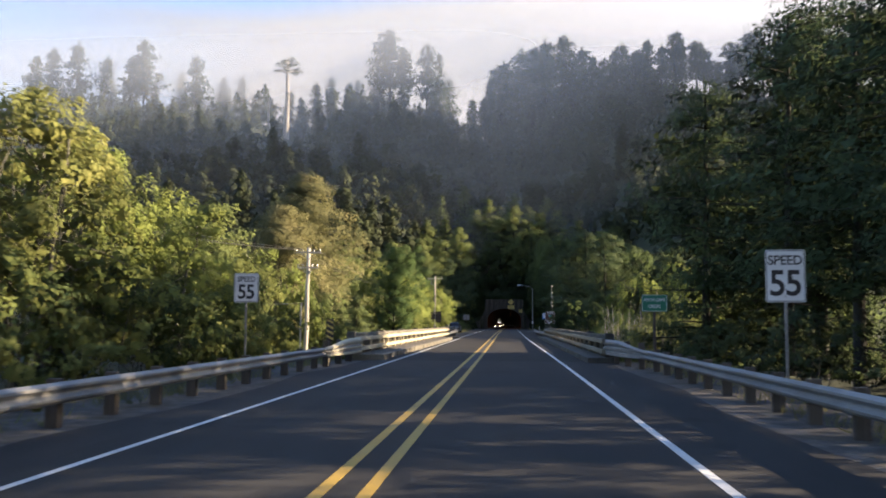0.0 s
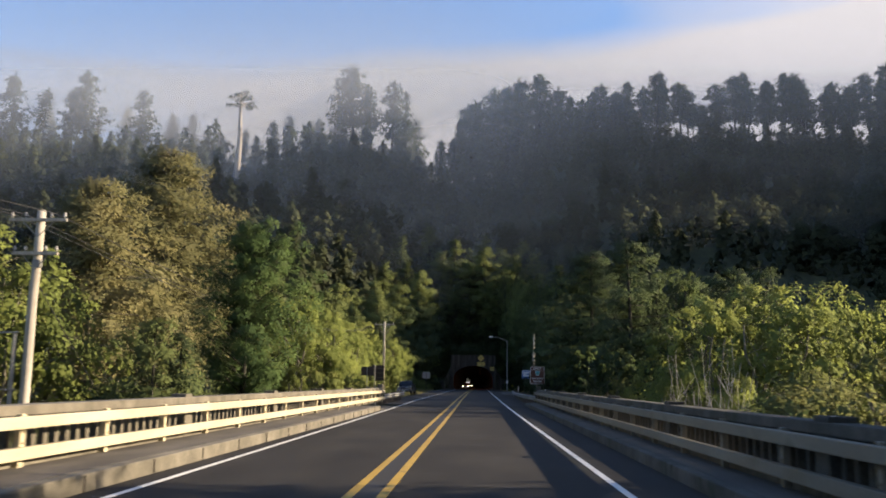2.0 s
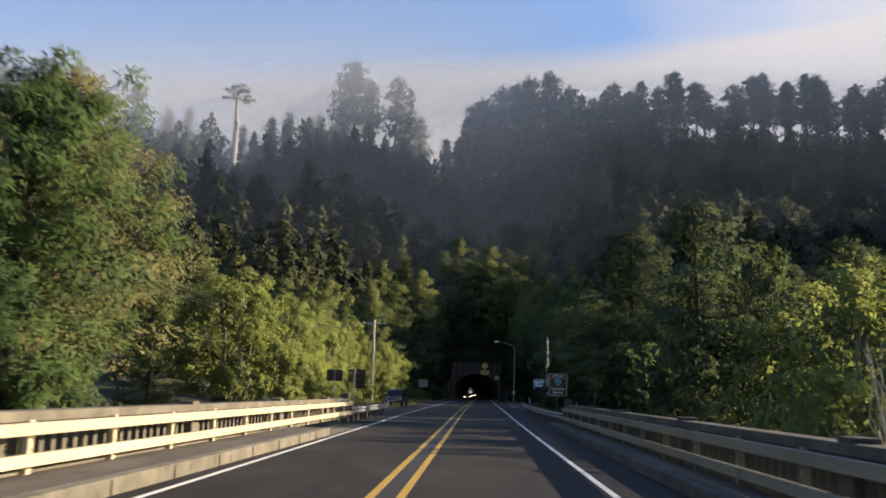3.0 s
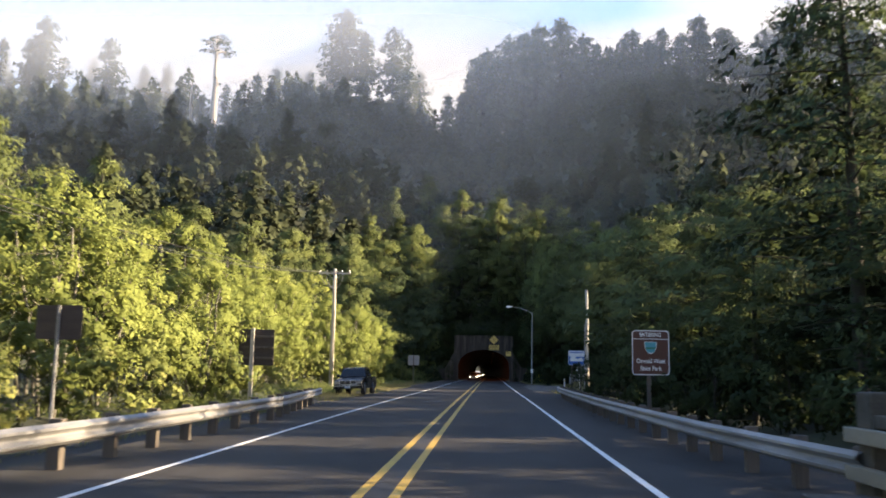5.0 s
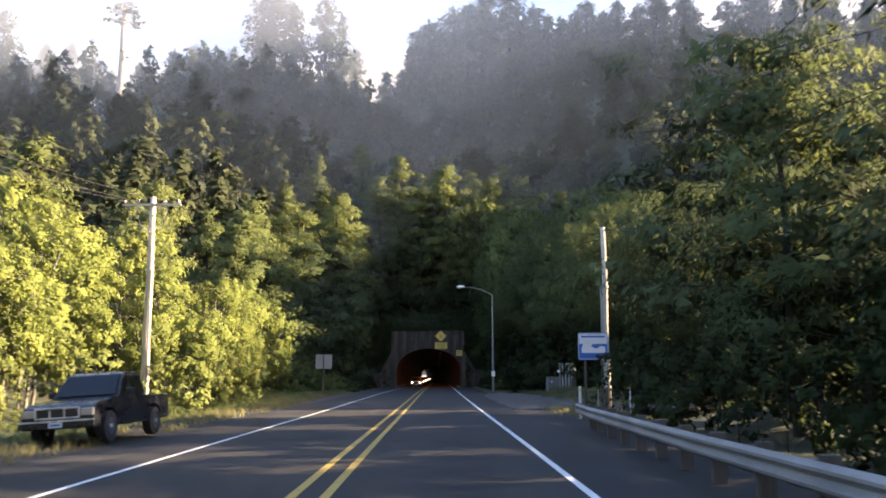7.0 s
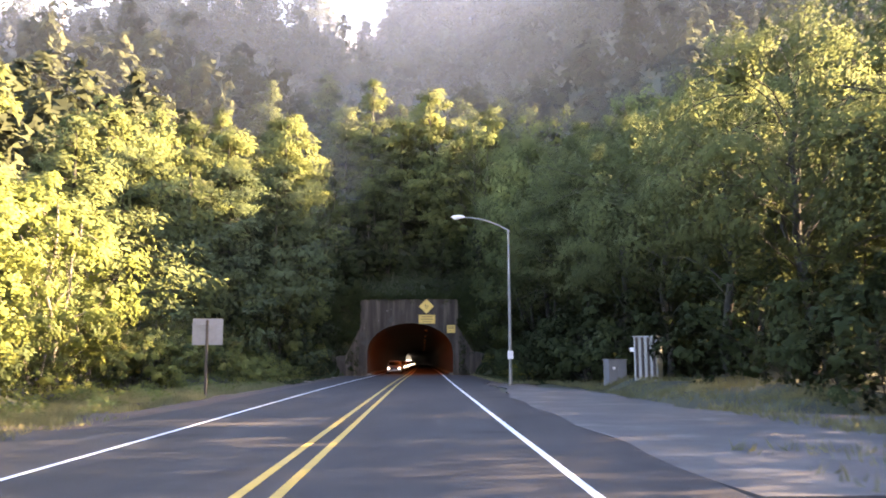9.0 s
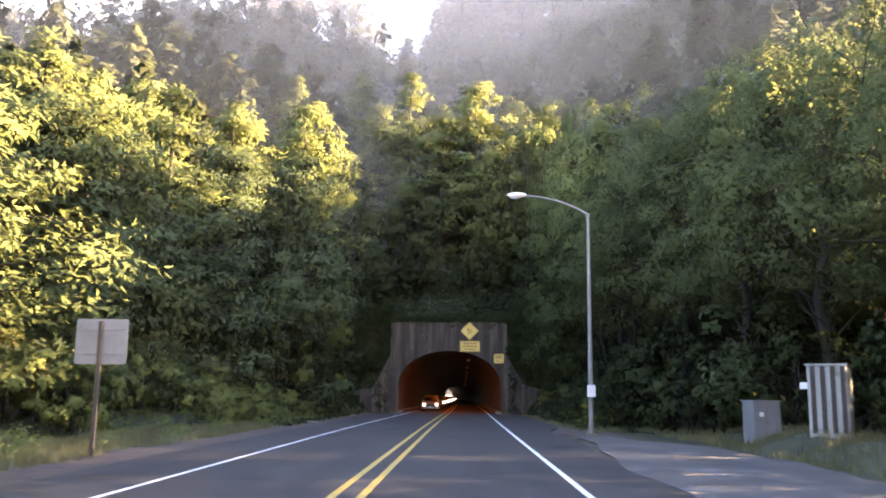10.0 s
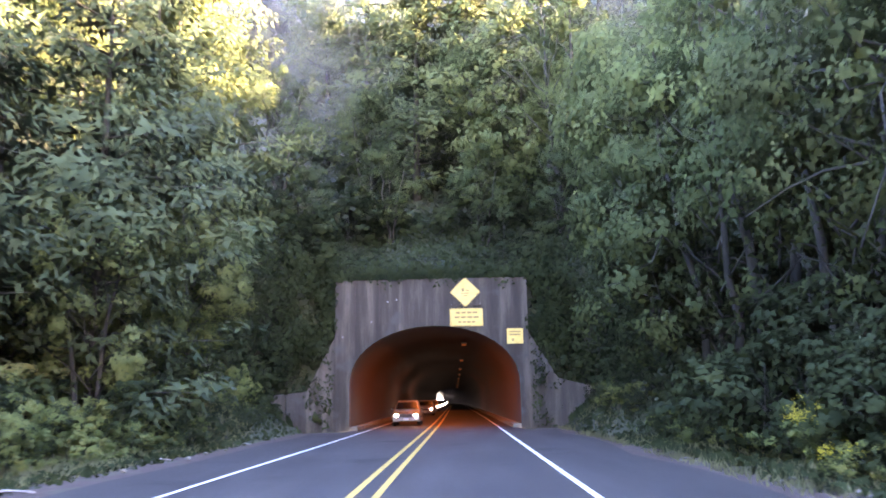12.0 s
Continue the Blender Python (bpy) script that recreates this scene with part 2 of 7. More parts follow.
M_BARK = surface("bark", [(0.009, 0.009, 0.0065), (0.02, 0.019, 0.013), (0.04, 0.036, 0.026)], (7, 7, 1.2), 0.95, fine=25, bump=1.0)
M_PALEBARK = surface("pale mossy bark", [(0.06, 0.055, 0.04), (0.13, 0.12, 0.093), (0.22, 0.205, 0.17)], (4, 4, 1.2), 0.92, fine=20, bump=0.8)
M_DEADWOOD = surface("bleached dead wood", [(0.22, 0.20, 0.18), (0.42, 0.39, 0.36)], (3, 3, 0.4), 0.9, fine=10, bump=0.6)
M_SIGNWHITE = plain("white sign face", (0.78, 0.78, 0.76), 0.4)
M_SIGNBLACK = plain("black sign ink", (0.015, 0.015, 0.017), 0.5)
M_SIGNGREEN = plain("green sign face", (0.01, 0.19, 0.11), 0.4)
M_SIGNBROWN = plain("brown sign face", (0.075, 0.022, 0.013), 0.45)
M_SIGNYELLOW = surface("faded yellow sign face", [(0.58, 0.40, 0.08), (0.74, 0.56, 0.16)], (2, 2, 2), 0.5, fine=12, bump=0.05)
M_SIGNBLUE = plain("blue sign face", (0.02, 0.14, 0.42), 0.4)
M_FADED = plain("faded sign ink", (0.29, 0.205, 0.065), 0.6)
M_SIGNTEAL = plain("teal sign print", (0.05, 0.32, 0.38), 0.45)
M_SIGNBACK = surface("dull aluminium sign back", [(0.19, 0.195, 0.2), (0.27, 0.275, 0.28)], (2, 2, 2), 0.6, 0.25, fine=14, bump=0.05)
M_CABINET = surface("pale painted cabinet steel", [(0.26, 0.27, 0.24), (0.40, 0.41, 0.37)], (1.5, 1.5, 0.5), 0.6, fine=16, bump=0.05, spots=((0.16, 0.15, 0.11), 1.6, 0.6))
M_BOXGREY = surface("grey box steel", [(0.13, 0.135, 0.135), (0.2, 0.205, 0.205)], (1.5, 1.5, 0.8), 0.6, fine=16, bump=0.05)
M_DARKPANEL = surface("dark brown sign back", [(0.03, 0.022, 0.018), (0.06, 0.045, 0.036)], (1, 1, 6), 0.8, fine=18, bump=0.2)
M_TRUCK = plain("dark grey car paint", (0.028, 0.030, 0.036), 0.28, 0.3)
M_GLASS = plain("dark car glass", (0.008, 0.009, 0.010), 0.22)
M_TYRE = plain("tyre rubber", (0.018, 0.018, 0.018), 0.85)
M_RIM = plain("dark wheel rim", (0.09, 0.09, 0.092), 0.5, 0.3)
M_CHROME = plain("chrome", (0.56, 0.57, 0.59), 0.28, 0.5)
M_LENS = plain("headlamp lens", (0.36, 0.34, 0.30), 0.18)
M_PLATE = plain("number plate", (0.5, 0.55, 0.62), 0.5)
M_CARPAINT = plain("silver car paint", (0.22, 0.22, 0.23), 0.3, 0.4)
M_HEADLIGHT = glow("lit headlamp", (1.0, 0.84, 0.58), 5.0)
M_LAMPGLASS = plain("lamp glass", (0.55, 0.58, 0.6), 0.2)
M_SODIUM = glow("sodium lamp glass", (1.0, 0.30, 0.05), 0.0035)
M_WIRE = plain("black cable", (0.02, 0.02, 0.02), 0.6)
M_CERAMIC = plain("insulator porcelain", (0.35, 0.33, 0.30), 0.25)
L_ALDER = foliage("yellow-green alder leaves", (0.076, 0.1, 0.03), (0.186, 0.222, 0.06), (0.35, 0.36, 0.108), 0.42, 0.45)
L_OLIVE = foliage("olive green alder leaves", (0.06, 0.078, 0.028), (0.16, 0.175, 0.056), (0.33, 0.315, 0.105), 0.42, 0.5)
L_GREEN = foliage("deep green broad leaves", (0.058, 0.078, 0.032), (0.135, 0.17, 0.062), (0.26, 0.3, 0.105), 0.42, 0.5)
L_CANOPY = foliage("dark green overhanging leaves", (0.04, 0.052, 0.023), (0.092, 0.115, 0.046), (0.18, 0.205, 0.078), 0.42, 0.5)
L_SPRUCE = foliage("olive spruce needles", (0.046, 0.062, 0.026), (0.105, 0.13, 0.046), (0.195, 0.215, 0.072), 0.3, 0.35)
# near-black needles: the shade of the backlit trees is put into the colour
L_TALLSPRUCE = foliage("near-black spruce needles, shade in their colour", (0.024, 0.037, 0.02), (0.054, 0.077, 0.032), (0.105, 0.13, 0.048), 0.2, 0.4)
L_MIDSPRUCE = foliage("green spruce needles", (0.028, 0.041, 0.019), (0.064, 0.085, 0.033), (0.13, 0.15, 0.054), 0.2, 0.4)
# spruce needles darkened again, for shaded rows and undergrowth
L_SHADESPRUCE = foliage("spruce needles darkened for shade", (0.029, 0.043, 0.023), (0.063, 0.087, 0.037), (0.12, 0.144, 0.053), 0.22, 0.4)
L_WILLOW = foliage("grey-green willow leaves", (0.07, 0.088, 0.034), (0.175, 0.185, 0.068), (0.35, 0.315, 0.125), 0.42, 0.7)
L_PINE = foliage("fresh green pine needles", (0.026, 0.05, 0.02), (0.062, 0.10, 0.034), (0.14, 0.17, 0.06), 0.3, 0.6)
L_BROWN = foliage("brownish spruce needles", (0.066, 0.072, 0.034), (0.135, 0.13, 0.058), (0.25, 0.22, 0.108), 0.28, 0.45)
L_FAR = foliage("hillside conifer needles", (0.036, 0.046, 0.029), (0.052, 0.063, 0.035), (0.076, 0.086, 0.045), 0.48, 0.06)
# darker copy of the broad leaves; the cutting's shade is put into the colour
L_SHADEGREEN = foliage("deep green leaves, shade in their colour", (0.031, 0.046, 0.020), (0.072, 0.100, 0.038), (0.144, 0.181, 0.069), 0.42, 0.5)
# ivy's dark green, darkened further: shade is put into the colour
L_SHADEIVY = foliage("dark ivy leaves with shade in their colour", (0.018, 0.029, 0.013), (0.042, 0.06, 0.024), (0.085, 0.11, 0.045), 0.4, 0.8)
L_FLOWER = foliage("yellow petals", (0.55, 0.42, 0.04), (0.7, 0.56, 0.06), (0.8, 0.68, 0.1), 0.35, 2.0)
M_STEM = plain("green weed stem", (0.12, 0.17, 0.05), 0.7)
L_SHRUB = foliage("mixed shrub leaves", (0.075, 0.105, 0.036), (0.185, 0.215, 0.066), (0.36, 0.34, 0.115), 0.4, 0.9)
L_GRASS = foliage("dry verge grass", (0.13, 0.13, 0.055), (0.25, 0.24, 0.11), (0.42, 0.37, 0.19), 0.4, 0.7)


# ---- geometry helpers ----
def smooth01(v):
    v = np.clip(v, 0, 1)
    return v * v * (3 - 2 * v)


def finish(ob, material, parent=None):
    if material:
        ob.data.materials.append(material)
    if parent:
        ob.parent = parent
    return ob


def link_mesh(name, verts, faces, material, parent=None, smooth=False):
    me = bpy.data.meshes.new(name)
    me.from_pydata([tuple(v) for v in verts], [], [tuple(f) for f in faces])
    me.update()
    if smooth:
        me.polygons.foreach_set("use_smooth", [True] * len(me.polygons))
    return finish(new(name, me), material, parent)


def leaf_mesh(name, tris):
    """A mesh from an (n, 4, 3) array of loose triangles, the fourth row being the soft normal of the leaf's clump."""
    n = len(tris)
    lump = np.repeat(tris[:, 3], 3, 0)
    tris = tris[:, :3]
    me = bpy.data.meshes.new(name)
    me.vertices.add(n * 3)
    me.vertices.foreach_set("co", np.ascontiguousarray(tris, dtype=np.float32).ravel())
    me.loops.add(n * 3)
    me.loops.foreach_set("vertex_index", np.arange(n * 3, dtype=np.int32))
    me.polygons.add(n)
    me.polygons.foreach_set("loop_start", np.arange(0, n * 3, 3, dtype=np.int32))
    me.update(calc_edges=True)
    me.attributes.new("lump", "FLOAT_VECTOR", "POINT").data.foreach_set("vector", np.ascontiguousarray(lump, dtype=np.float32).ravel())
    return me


def part(name, bm, material, parent=None, label="", smooth=False):
    me = bpy.data.meshes.new(name)
    bm.normal_update()
    bm.to_mesh(me)
    bm.free()
    if smooth:
        me.polygons.foreach_set("use_smooth", [True] * len(me.polygons))
    ob = finish(new(name, me), material, parent)
    if label:
        ob["label"] = label
    return ob


def box_bm(x0, x1, y0, y1, z0, z1, bevel=0.0, bm=None):
    bm = bm or bmesh.new()
    m = Matrix.LocRotScale(((x0 + x1) / 2, (y0 + y1) / 2, (z0 + z1) / 2), None, (x1 - x0, y1 - y0, z1 - z0))
    r = bmesh.ops.create_cube(bm, size=1, matrix=m)
    if bevel:
        es = list({e for v in r["verts"] for e in v.link_edges})
        bmesh.ops.bevel(bm, geom=es, offset=bevel, segments=2, affect="EDGES", profile=0.6)
    return bm


def cyl_bm(a, b, r0, r1=None, sides=12, bm=None):
    bm = bm or bmesh.new()
    a, b = Vector(a), Vector(b)
    d = b - a
    m = Matrix.Translation((a + b) / 2) @ d.to_track_quat("Z", "Y").to_matrix().to_4x4()
    bmesh.ops.create_cone(bm, cap_ends=True, segments=sides, radius1=r0, radius2=r0 if r1 is None else r1, depth=d.length, matrix=m)
    return bm


def tube_arrays(points, radii, sides=7):
    """Vertices and faces of a tapered tube along points."""
    pts = np.asarray(points, float)
    n = len(pts)
    tang = np.gradient(pts, axis=0)
    tang /= np.linalg.norm(tang, axis=1)[:, None] + 1e-9
    ref = np.where(np.abs(tang[:, 2:3]) > 0.9, np.array([[1.0, 0, 0]]), np.array([[0, 0, 1.0]]))
    u = np.cross(tang, ref)
    u /= np.linalg.norm(u, axis=1)[:, None]
    v = np.cross(tang, u)
    a = np.linspace(0, 2 * math.pi, sides, endpoint=False)
    ring = pts[:, None] + np.asarray(radii)[:, None, None] * (np.cos(a)[None, :, None] * u[:, None] + np.sin(a)[None, :, None] * v[:, None])
    faces = [(i * sides + j, i * sides + (j + 1) % sides, (i + 1) * sides + (j + 1) % sides, (i + 1) * sides + j) for i in range(n - 1) for j in range(sides)]
    return ring.reshape(-1, 3), faces


def join_tubes(tubes):
    vs, fs, k = [], [], 0
    for v, f in tubes:
        vs.append(v)
        fs += [tuple(i + k for i in q) for q in f]
        k += len(v)
    return np.concatenate(vs), fs


def wire(name, a, b, sag, radius, parent=None, label=""):
    s = np.linspace(0, 1, 14)[:, None]
    p = np.array(a) * (1 - s) + np.array(b) * s
    p[:, 2] -= sag * 4 * (s * (1 - s))[:, 0]
    v, f = tube_arrays(p, np.full(14, radius), 5)
    return link_mesh(name, v, f, M_WIRE, parent)


def empty(name, x, y, z, label, category, group="", kind="", turn=0):
    ob = new(name)
    ob.empty_display_size = 0.3
    ob.matrix_basis = pose(x, y, z, 0, 0, turn)
    return tagged(ob, label, category, group, kind)


def letters(name, text, size, material, parent, x, y, z, squeeze=1.0, label=""):
    """Upright lettering that faces -y, centred on x, its middle at z."""
    cu = bpy.data.curves.new(name, "FONT")
    cu.body, cu.size, cu.extrude, cu.offset = text, size, 0.002, size * 0.018
    cu.align_x, cu.align_y = "CENTER", "CENTER"
    tmp = bpy.data.objects.new(name, cu)
    me = bpy.data.meshes.new_from_object(tmp)
    bpy.data.objects.remove(tmp)
    me.name = name
    ob = finish(new(name, me), material, parent)
    ob.matrix_basis = pose(x, y, z, 90, 0, 0) @ Matrix.Diagonal((squeeze, 1, 1, 1))
    if label:
        ob["label"] = label
    return ob


# ---- the road's line ----
KNOT_Y = [-80, 30, 55, 80, 105, 130, 155, 180, 205, 230, 255, 700]
KNOT_C = [0.0, -0.01, -0.06, -0.14, -0.27, -0.33, -0.31, -0.34, -0.33, -0.14, 0.02, 0.02]
KNOT_R = [3.62, 3.60, 3.50, 3.46, 3.58, 3.70, 3.66, 3.73, 3.78, 3.71, 3.70, 3.70]
KNOT_L = [3.19, 3.19, 3.23, 3.38, 3.58, 3.56, 3.47, 3.60, 3.62, 3.42, 3.40, 3.40]


def centre(y):
    y = np.asarray(y, float)
    return (np.interp(y - 8, KNOT_Y, KNOT_C) + np.interp(y, KNOT_Y, KNOT_C) + np.interp(y + 8, KNOT_Y, KNOT_C)) / 3


def side_line(y, right):
    k = KNOT_R if right else KNOT_L
    w = (np.interp(y - 8, KNOT_Y, k) + np.interp(y, KNOT_Y, k) + np.interp(y + 8, KNOT_Y, k)) / 3
    return centre(y) + (w if right else -w)


PORTAL_Y, ARCH_X, ARCH_HALF, ARCH_SPRING, ARCH_TOP = 240.0, 0.13, 4.70, 2.3, 5.62
TUNNEL_LENGTH = 372.0


def tunnel_bend(y):
    s = np.clip((np.asarray(y, float) - PORTAL_Y - 210) / 160, 0, 2)
    return -9.0 * s * s


def ground_z(x, y):
    """Height of the ground, two unseen added rises included."""
    x, y = np.asarray(x, float), np.asarray(y, float)
    ax = np.abs(x)
    z = -0.06 - 0.35 * smooth01((ax - 6.5) / 5)
    ravine = smooth01((y - 33) / 6) * smooth01((86 - y) / 7)
    z = z - 4.6 * ravine
    bank = smooth01((y - 96) / 25) * np.clip(-x - 9.5, 0, 40) * 0.16
    bank_r = smooth01((y - 165) / 25) * np.clip(x - 17, 0, 40) * 0.30
    z = z + np.minimum(bank, 6) + np.minimum(bank_r, 9)
    z = z + smooth01((y - 164) / 6) * smooth01((204 - y) / 8) * smooth01((x - 9.2) / 3) * 0.75
    foot = 226 - np.minimum(18, np.clip(ax - 7, 0, 80) * 0.55)
    rise = np.clip(y - foot, 0, None)
    slope = 0.575 * rise
    crest = 115 + 0.055 * np.clip(x, -220, 220) + 6 * np.sin(x * 0.021 + 0.6) - 15 * np.exp(-((x + 22) / 22) ** 2)
    hill = slope / (1 + (slope / crest) ** 4) ** 0.25 * np.where(y > 470, np.exp(-((y - 470) / 260) ** 2), 1)
    hill = hill - 10 * np.exp(-((x + 92) / 13) ** 2) * smooth01((y - 315) / 35) * smooth01((420 - y) / 35)
    cut = np.clip(ax - 7.2, 0, None) * 1.15
    hill = np.where(y < PORTAL_Y + 0.3, np.minimum(hill, cut), hill)
    z = z + np.where(y > PORTAL_Y + 0.3, np.maximum(hill, 8.2 * np.exp(-np.clip(ax - 6, 0, None) / 12)), hill)
    # unseen headland, added to keep the low sun off the upper slope
    out = smooth01((x - 225) / 110) * smooth01((y - 300) / 70) * np.exp(-(np.clip(y - 560, 0, None) / 200) ** 2)
    z = np.where(out > 0, np.maximum(z, np.minimum(z + 190 * out, 238 - 45 * smooth01((y - 430) / 90))), z)
    # unseen wooded spur on the sun's side, added to shade the tunnel cutting
    z = z + np.maximum(0, 66 * np.exp(-((x - 119) / 13) ** 2) * smooth01((y - 201) / 15) * smooth01((300 - y) / 40) - np.maximum(z, 0) - 1)
    rough = smooth01((ax - 8) / 4)
    z = z + rough * 0.35 * (np.sin(x * 0.9 + y * 0.37) * np.sin(y * 0.61 - x * 0.23) + 0.6 * np.sin(x * 0.31 - y * 0.19))
    return z


def lay_ground():
    xs = np.concatenate([[-1600, -900, -550], np.arange(-400, -60, 12), np.arange(-60, -16, 4), np.arange(-16, 16.01, 1.0), np.arange(20, 61, 4), np.arange(72, 401, 12), [550, 900, 1600]])
    ys = np.concatenate([[-1500, -700, -300, -160], np.arange(-100, 0, 8), np.arange(0, 236, 2.5), [237.5, 239.9, 240.2, 240.5, 241.5, 244], np.arange(248, 300, 5), np.arange(300, 560, 8), [600, 660, 760, 900, 1200, 1800]])
    X, Y = np.meshgrid(xs, ys)
    Z = ground_z(X, Y)
    n = len(xs)
    verts = np.stack([X, Y, Z], -1).reshape(-1, 3)
    faces = []
    for j in range(len(ys) - 1):
        for i in range(n - 1):
            mx, my = (xs[i] + xs[i + 1]) / 2, (ys[j] + ys[j + 1]) / 2
            if abs(mx) < 5.3 and 239.8 < my < 241:
                continue
            faces.append((j * n + i, j * n + i + 1, (j + 1) * n + i + 1, (j + 1) * n + i))
    ob = link_mesh("ground", verts, faces, M_GROUND, None, True)
    tagged(ob, "dark mossy forest floor rising to a steep hill", "ground", kind="structure")


def ribbon(name, ys, left, right, z0, z1, material, parent=None):
    """A slab along the road between two side lines."""
    n = len(ys)
    top = [(left[i], ys[i], z1) for i in range(n)] + [(right[i], ys[i], z1) for i in range(n)]
    low = [(left[i], ys[i], z0) for i in range(n)] + [(right[i], ys[i], z0) for i in range(n)]
    v = top + low
    f = []
    for i in range(n - 1):
        f += [(i, n + i, n + i + 1, i + 1), (2 * n + i, 2 * n + i + 1, 3 * n + i + 1, 3 * n + i), (i, i + 1, 2 * n + i + 1, 2 * n + i), (n + i, 3 * n + i, 3 * n + i + 1, n + i + 1)]
    f += [(0, 2 * n, 3 * n, n), (n - 1, 2 * n - 1, 4 * n - 1, 3 * n - 1)]
    return link_mesh(name, v, f, material, parent)


BRIDGE_A, BRIDGE_B = 30.5, 88.5
CURB_L, CURB_R, RAIL_L, RAIL_R = -3.72, 4.62, -5.0, 5.45

lay_ground()


def lay_road():
    def stretch(name, a, b, lx, rx, mat, label, z=0.0):
        ys = np.arange(a, b + 0.01, (b - a) / max(2, round((b - a) / 5)))
        ob = ribbon(name, ys, lx(ys), rx(ys), z - 0.09, z, mat)
        return tagged(ob, label, "road", kind="structure")

    rag = lambda ys, k: 0.18 * np.sin(ys * 0.83 + k) + 0.12 * np.sin(ys * 2.1 + 2 * k)
    stretch("road", -90, BRIDGE_A, lambda y: -4.55 + rag(y, 0), lambda y: 5.5 + rag(y, 1), M_ASPHALT, "dark two-lane asphalt road with worn surface")
    stretch("road_bridge", BRIDGE_A + 0.002, BRIDGE_B, lambda y: y * 0 + CURB_L, lambda y: y * 0 + CURB_R, M_DECK, "greyer asphalt deck of the bridge")
    stretch("road_tunnel_approach", BRIDGE_B + 0.002, PORTAL_Y - 4, lambda y: -4.9 - 1.2 * smooth01((y - 120) / 30) + rag(y, 0), lambda y: 4.95 + 0.9 * smooth01((y - 196) / 12) + 0.4 * smooth01((y - 150) / 15) + rag(y, 2), M_ASPHALT, "dark two-lane asphalt road towards the tunnel")
    stretch("road_tunnel", PORTAL_Y - 3.998, PORTAL_Y + TUNNEL_LENGTH + 40, lambda y: -4.45 + tunnel_bend(y), lambda y: 4.7 + tunnel_bend(y), M_ASPHALT, "asphalt road inside the tunnel")
    ys = np.arange(-88, PORTAL_Y + TUNNEL_LENGTH, 4.0)
    b = tunnel_bend(ys)
    for name, mid, w, mat, lab in (
        ("centre_line", centre(ys) - 0.22, 0.066, M_YELLOW, "double yellow centre line, worn paint"),
        ("centre_line", centre(ys) + 0.22, 0.066, M_YELLOW, "double yellow centre line, worn paint"),
        ("edge_line", side_line(ys, False), 0.05, M_WHITE, "white edge line along the far lane"),
        ("edge_line", side_line(ys, True), 0.058, M_WHITE, "white edge line along the near lane"),
    ):
        ob = ribbon(name, ys, mid - w + b, mid + w + b, 0.001, 0.005, mat)
        tagged(ob, lab, "road marking", kind="structure")
    ys = np.arange(BRIDGE_A - 6, BRIDGE_B + 14, 4.0)
    ob = ribbon("tar_seal", ys, centre(ys) - 0.15, centre(ys) + 0.15, 0.001, 0.004, M_TAR)
    tagged(ob, "black tar seal between the yellow centre lines", "road marking", kind="structure")
    # shoulders of dirt and gravel under the guardrails
    for name, a, c, l0, l1 in (("shoulder", -90, BRIDGE_A, -7.6, -4.3), ("shoulder", -90, BRIDGE_A, 5.2, 8.2), ("shoulder", BRIDGE_B, 164, -8.6, -4.6), ("dirt_shoulder", 164.01, PORTAL_Y - 2, -9.0, -4.6), ("shoulder", BRIDGE_B, 158, 4.6, 8.0), ("dirt_shoulder", 193, PORTAL_Y - 2, 5.6, 8.2)):
        ys = np.arange(a, c + 0.1, (c - a) / 30)
        ob = ribbon(name, ys, l0 + rag(ys, 3) * 1.5, l1 + rag(ys, 1), -0.25, -0.03, M_LITTER if name == "dirt_shoulder" else M_GRAVEL if a < 0 else M_ASPHALT)
        tagged(ob, "dirt and gravel shoulder beside the road" if a < 0 or a > 160 else "dark paved shoulder beside the road", "shoulder", kind="structure")
    ys = np.arange(153, 196.1, 1.5)
    wide = 3.9 + 6.0 * smooth01((ys - 151) / 4) * smooth01((170 - ys) / 8) - 2.4 * smooth01((ys - 186) / 10)
    ob = ribbon("pavement", ys, 5.0 + rag(ys, 1) * 0.5 + 0.9 * smooth01((ys - 178) / 14), 5.6 + wide + rag(ys, 2), -0.1, 0.006, M_PULLOUT)
    tagged(ob, "pale worn concrete turnout beside the road", "pavement", kind="structure")


lay_road()


# ---- tunnel and portal ----
def arch_points(n, grow=0.0):
    a = np.linspace(math.pi, 0, n)
    x = ARCH_X + (ARCH_HALF + grow) * np.cos(a)
    z = ARCH_SPRING + (ARCH_TOP - ARCH_SPRING + grow) * np.sin(a) ** 0.9
    x = np.concatenate([[x[0]], x, [x[-1]]])
    z = np.concatenate([[-0.1], z, [-0.1]])
    return x, z


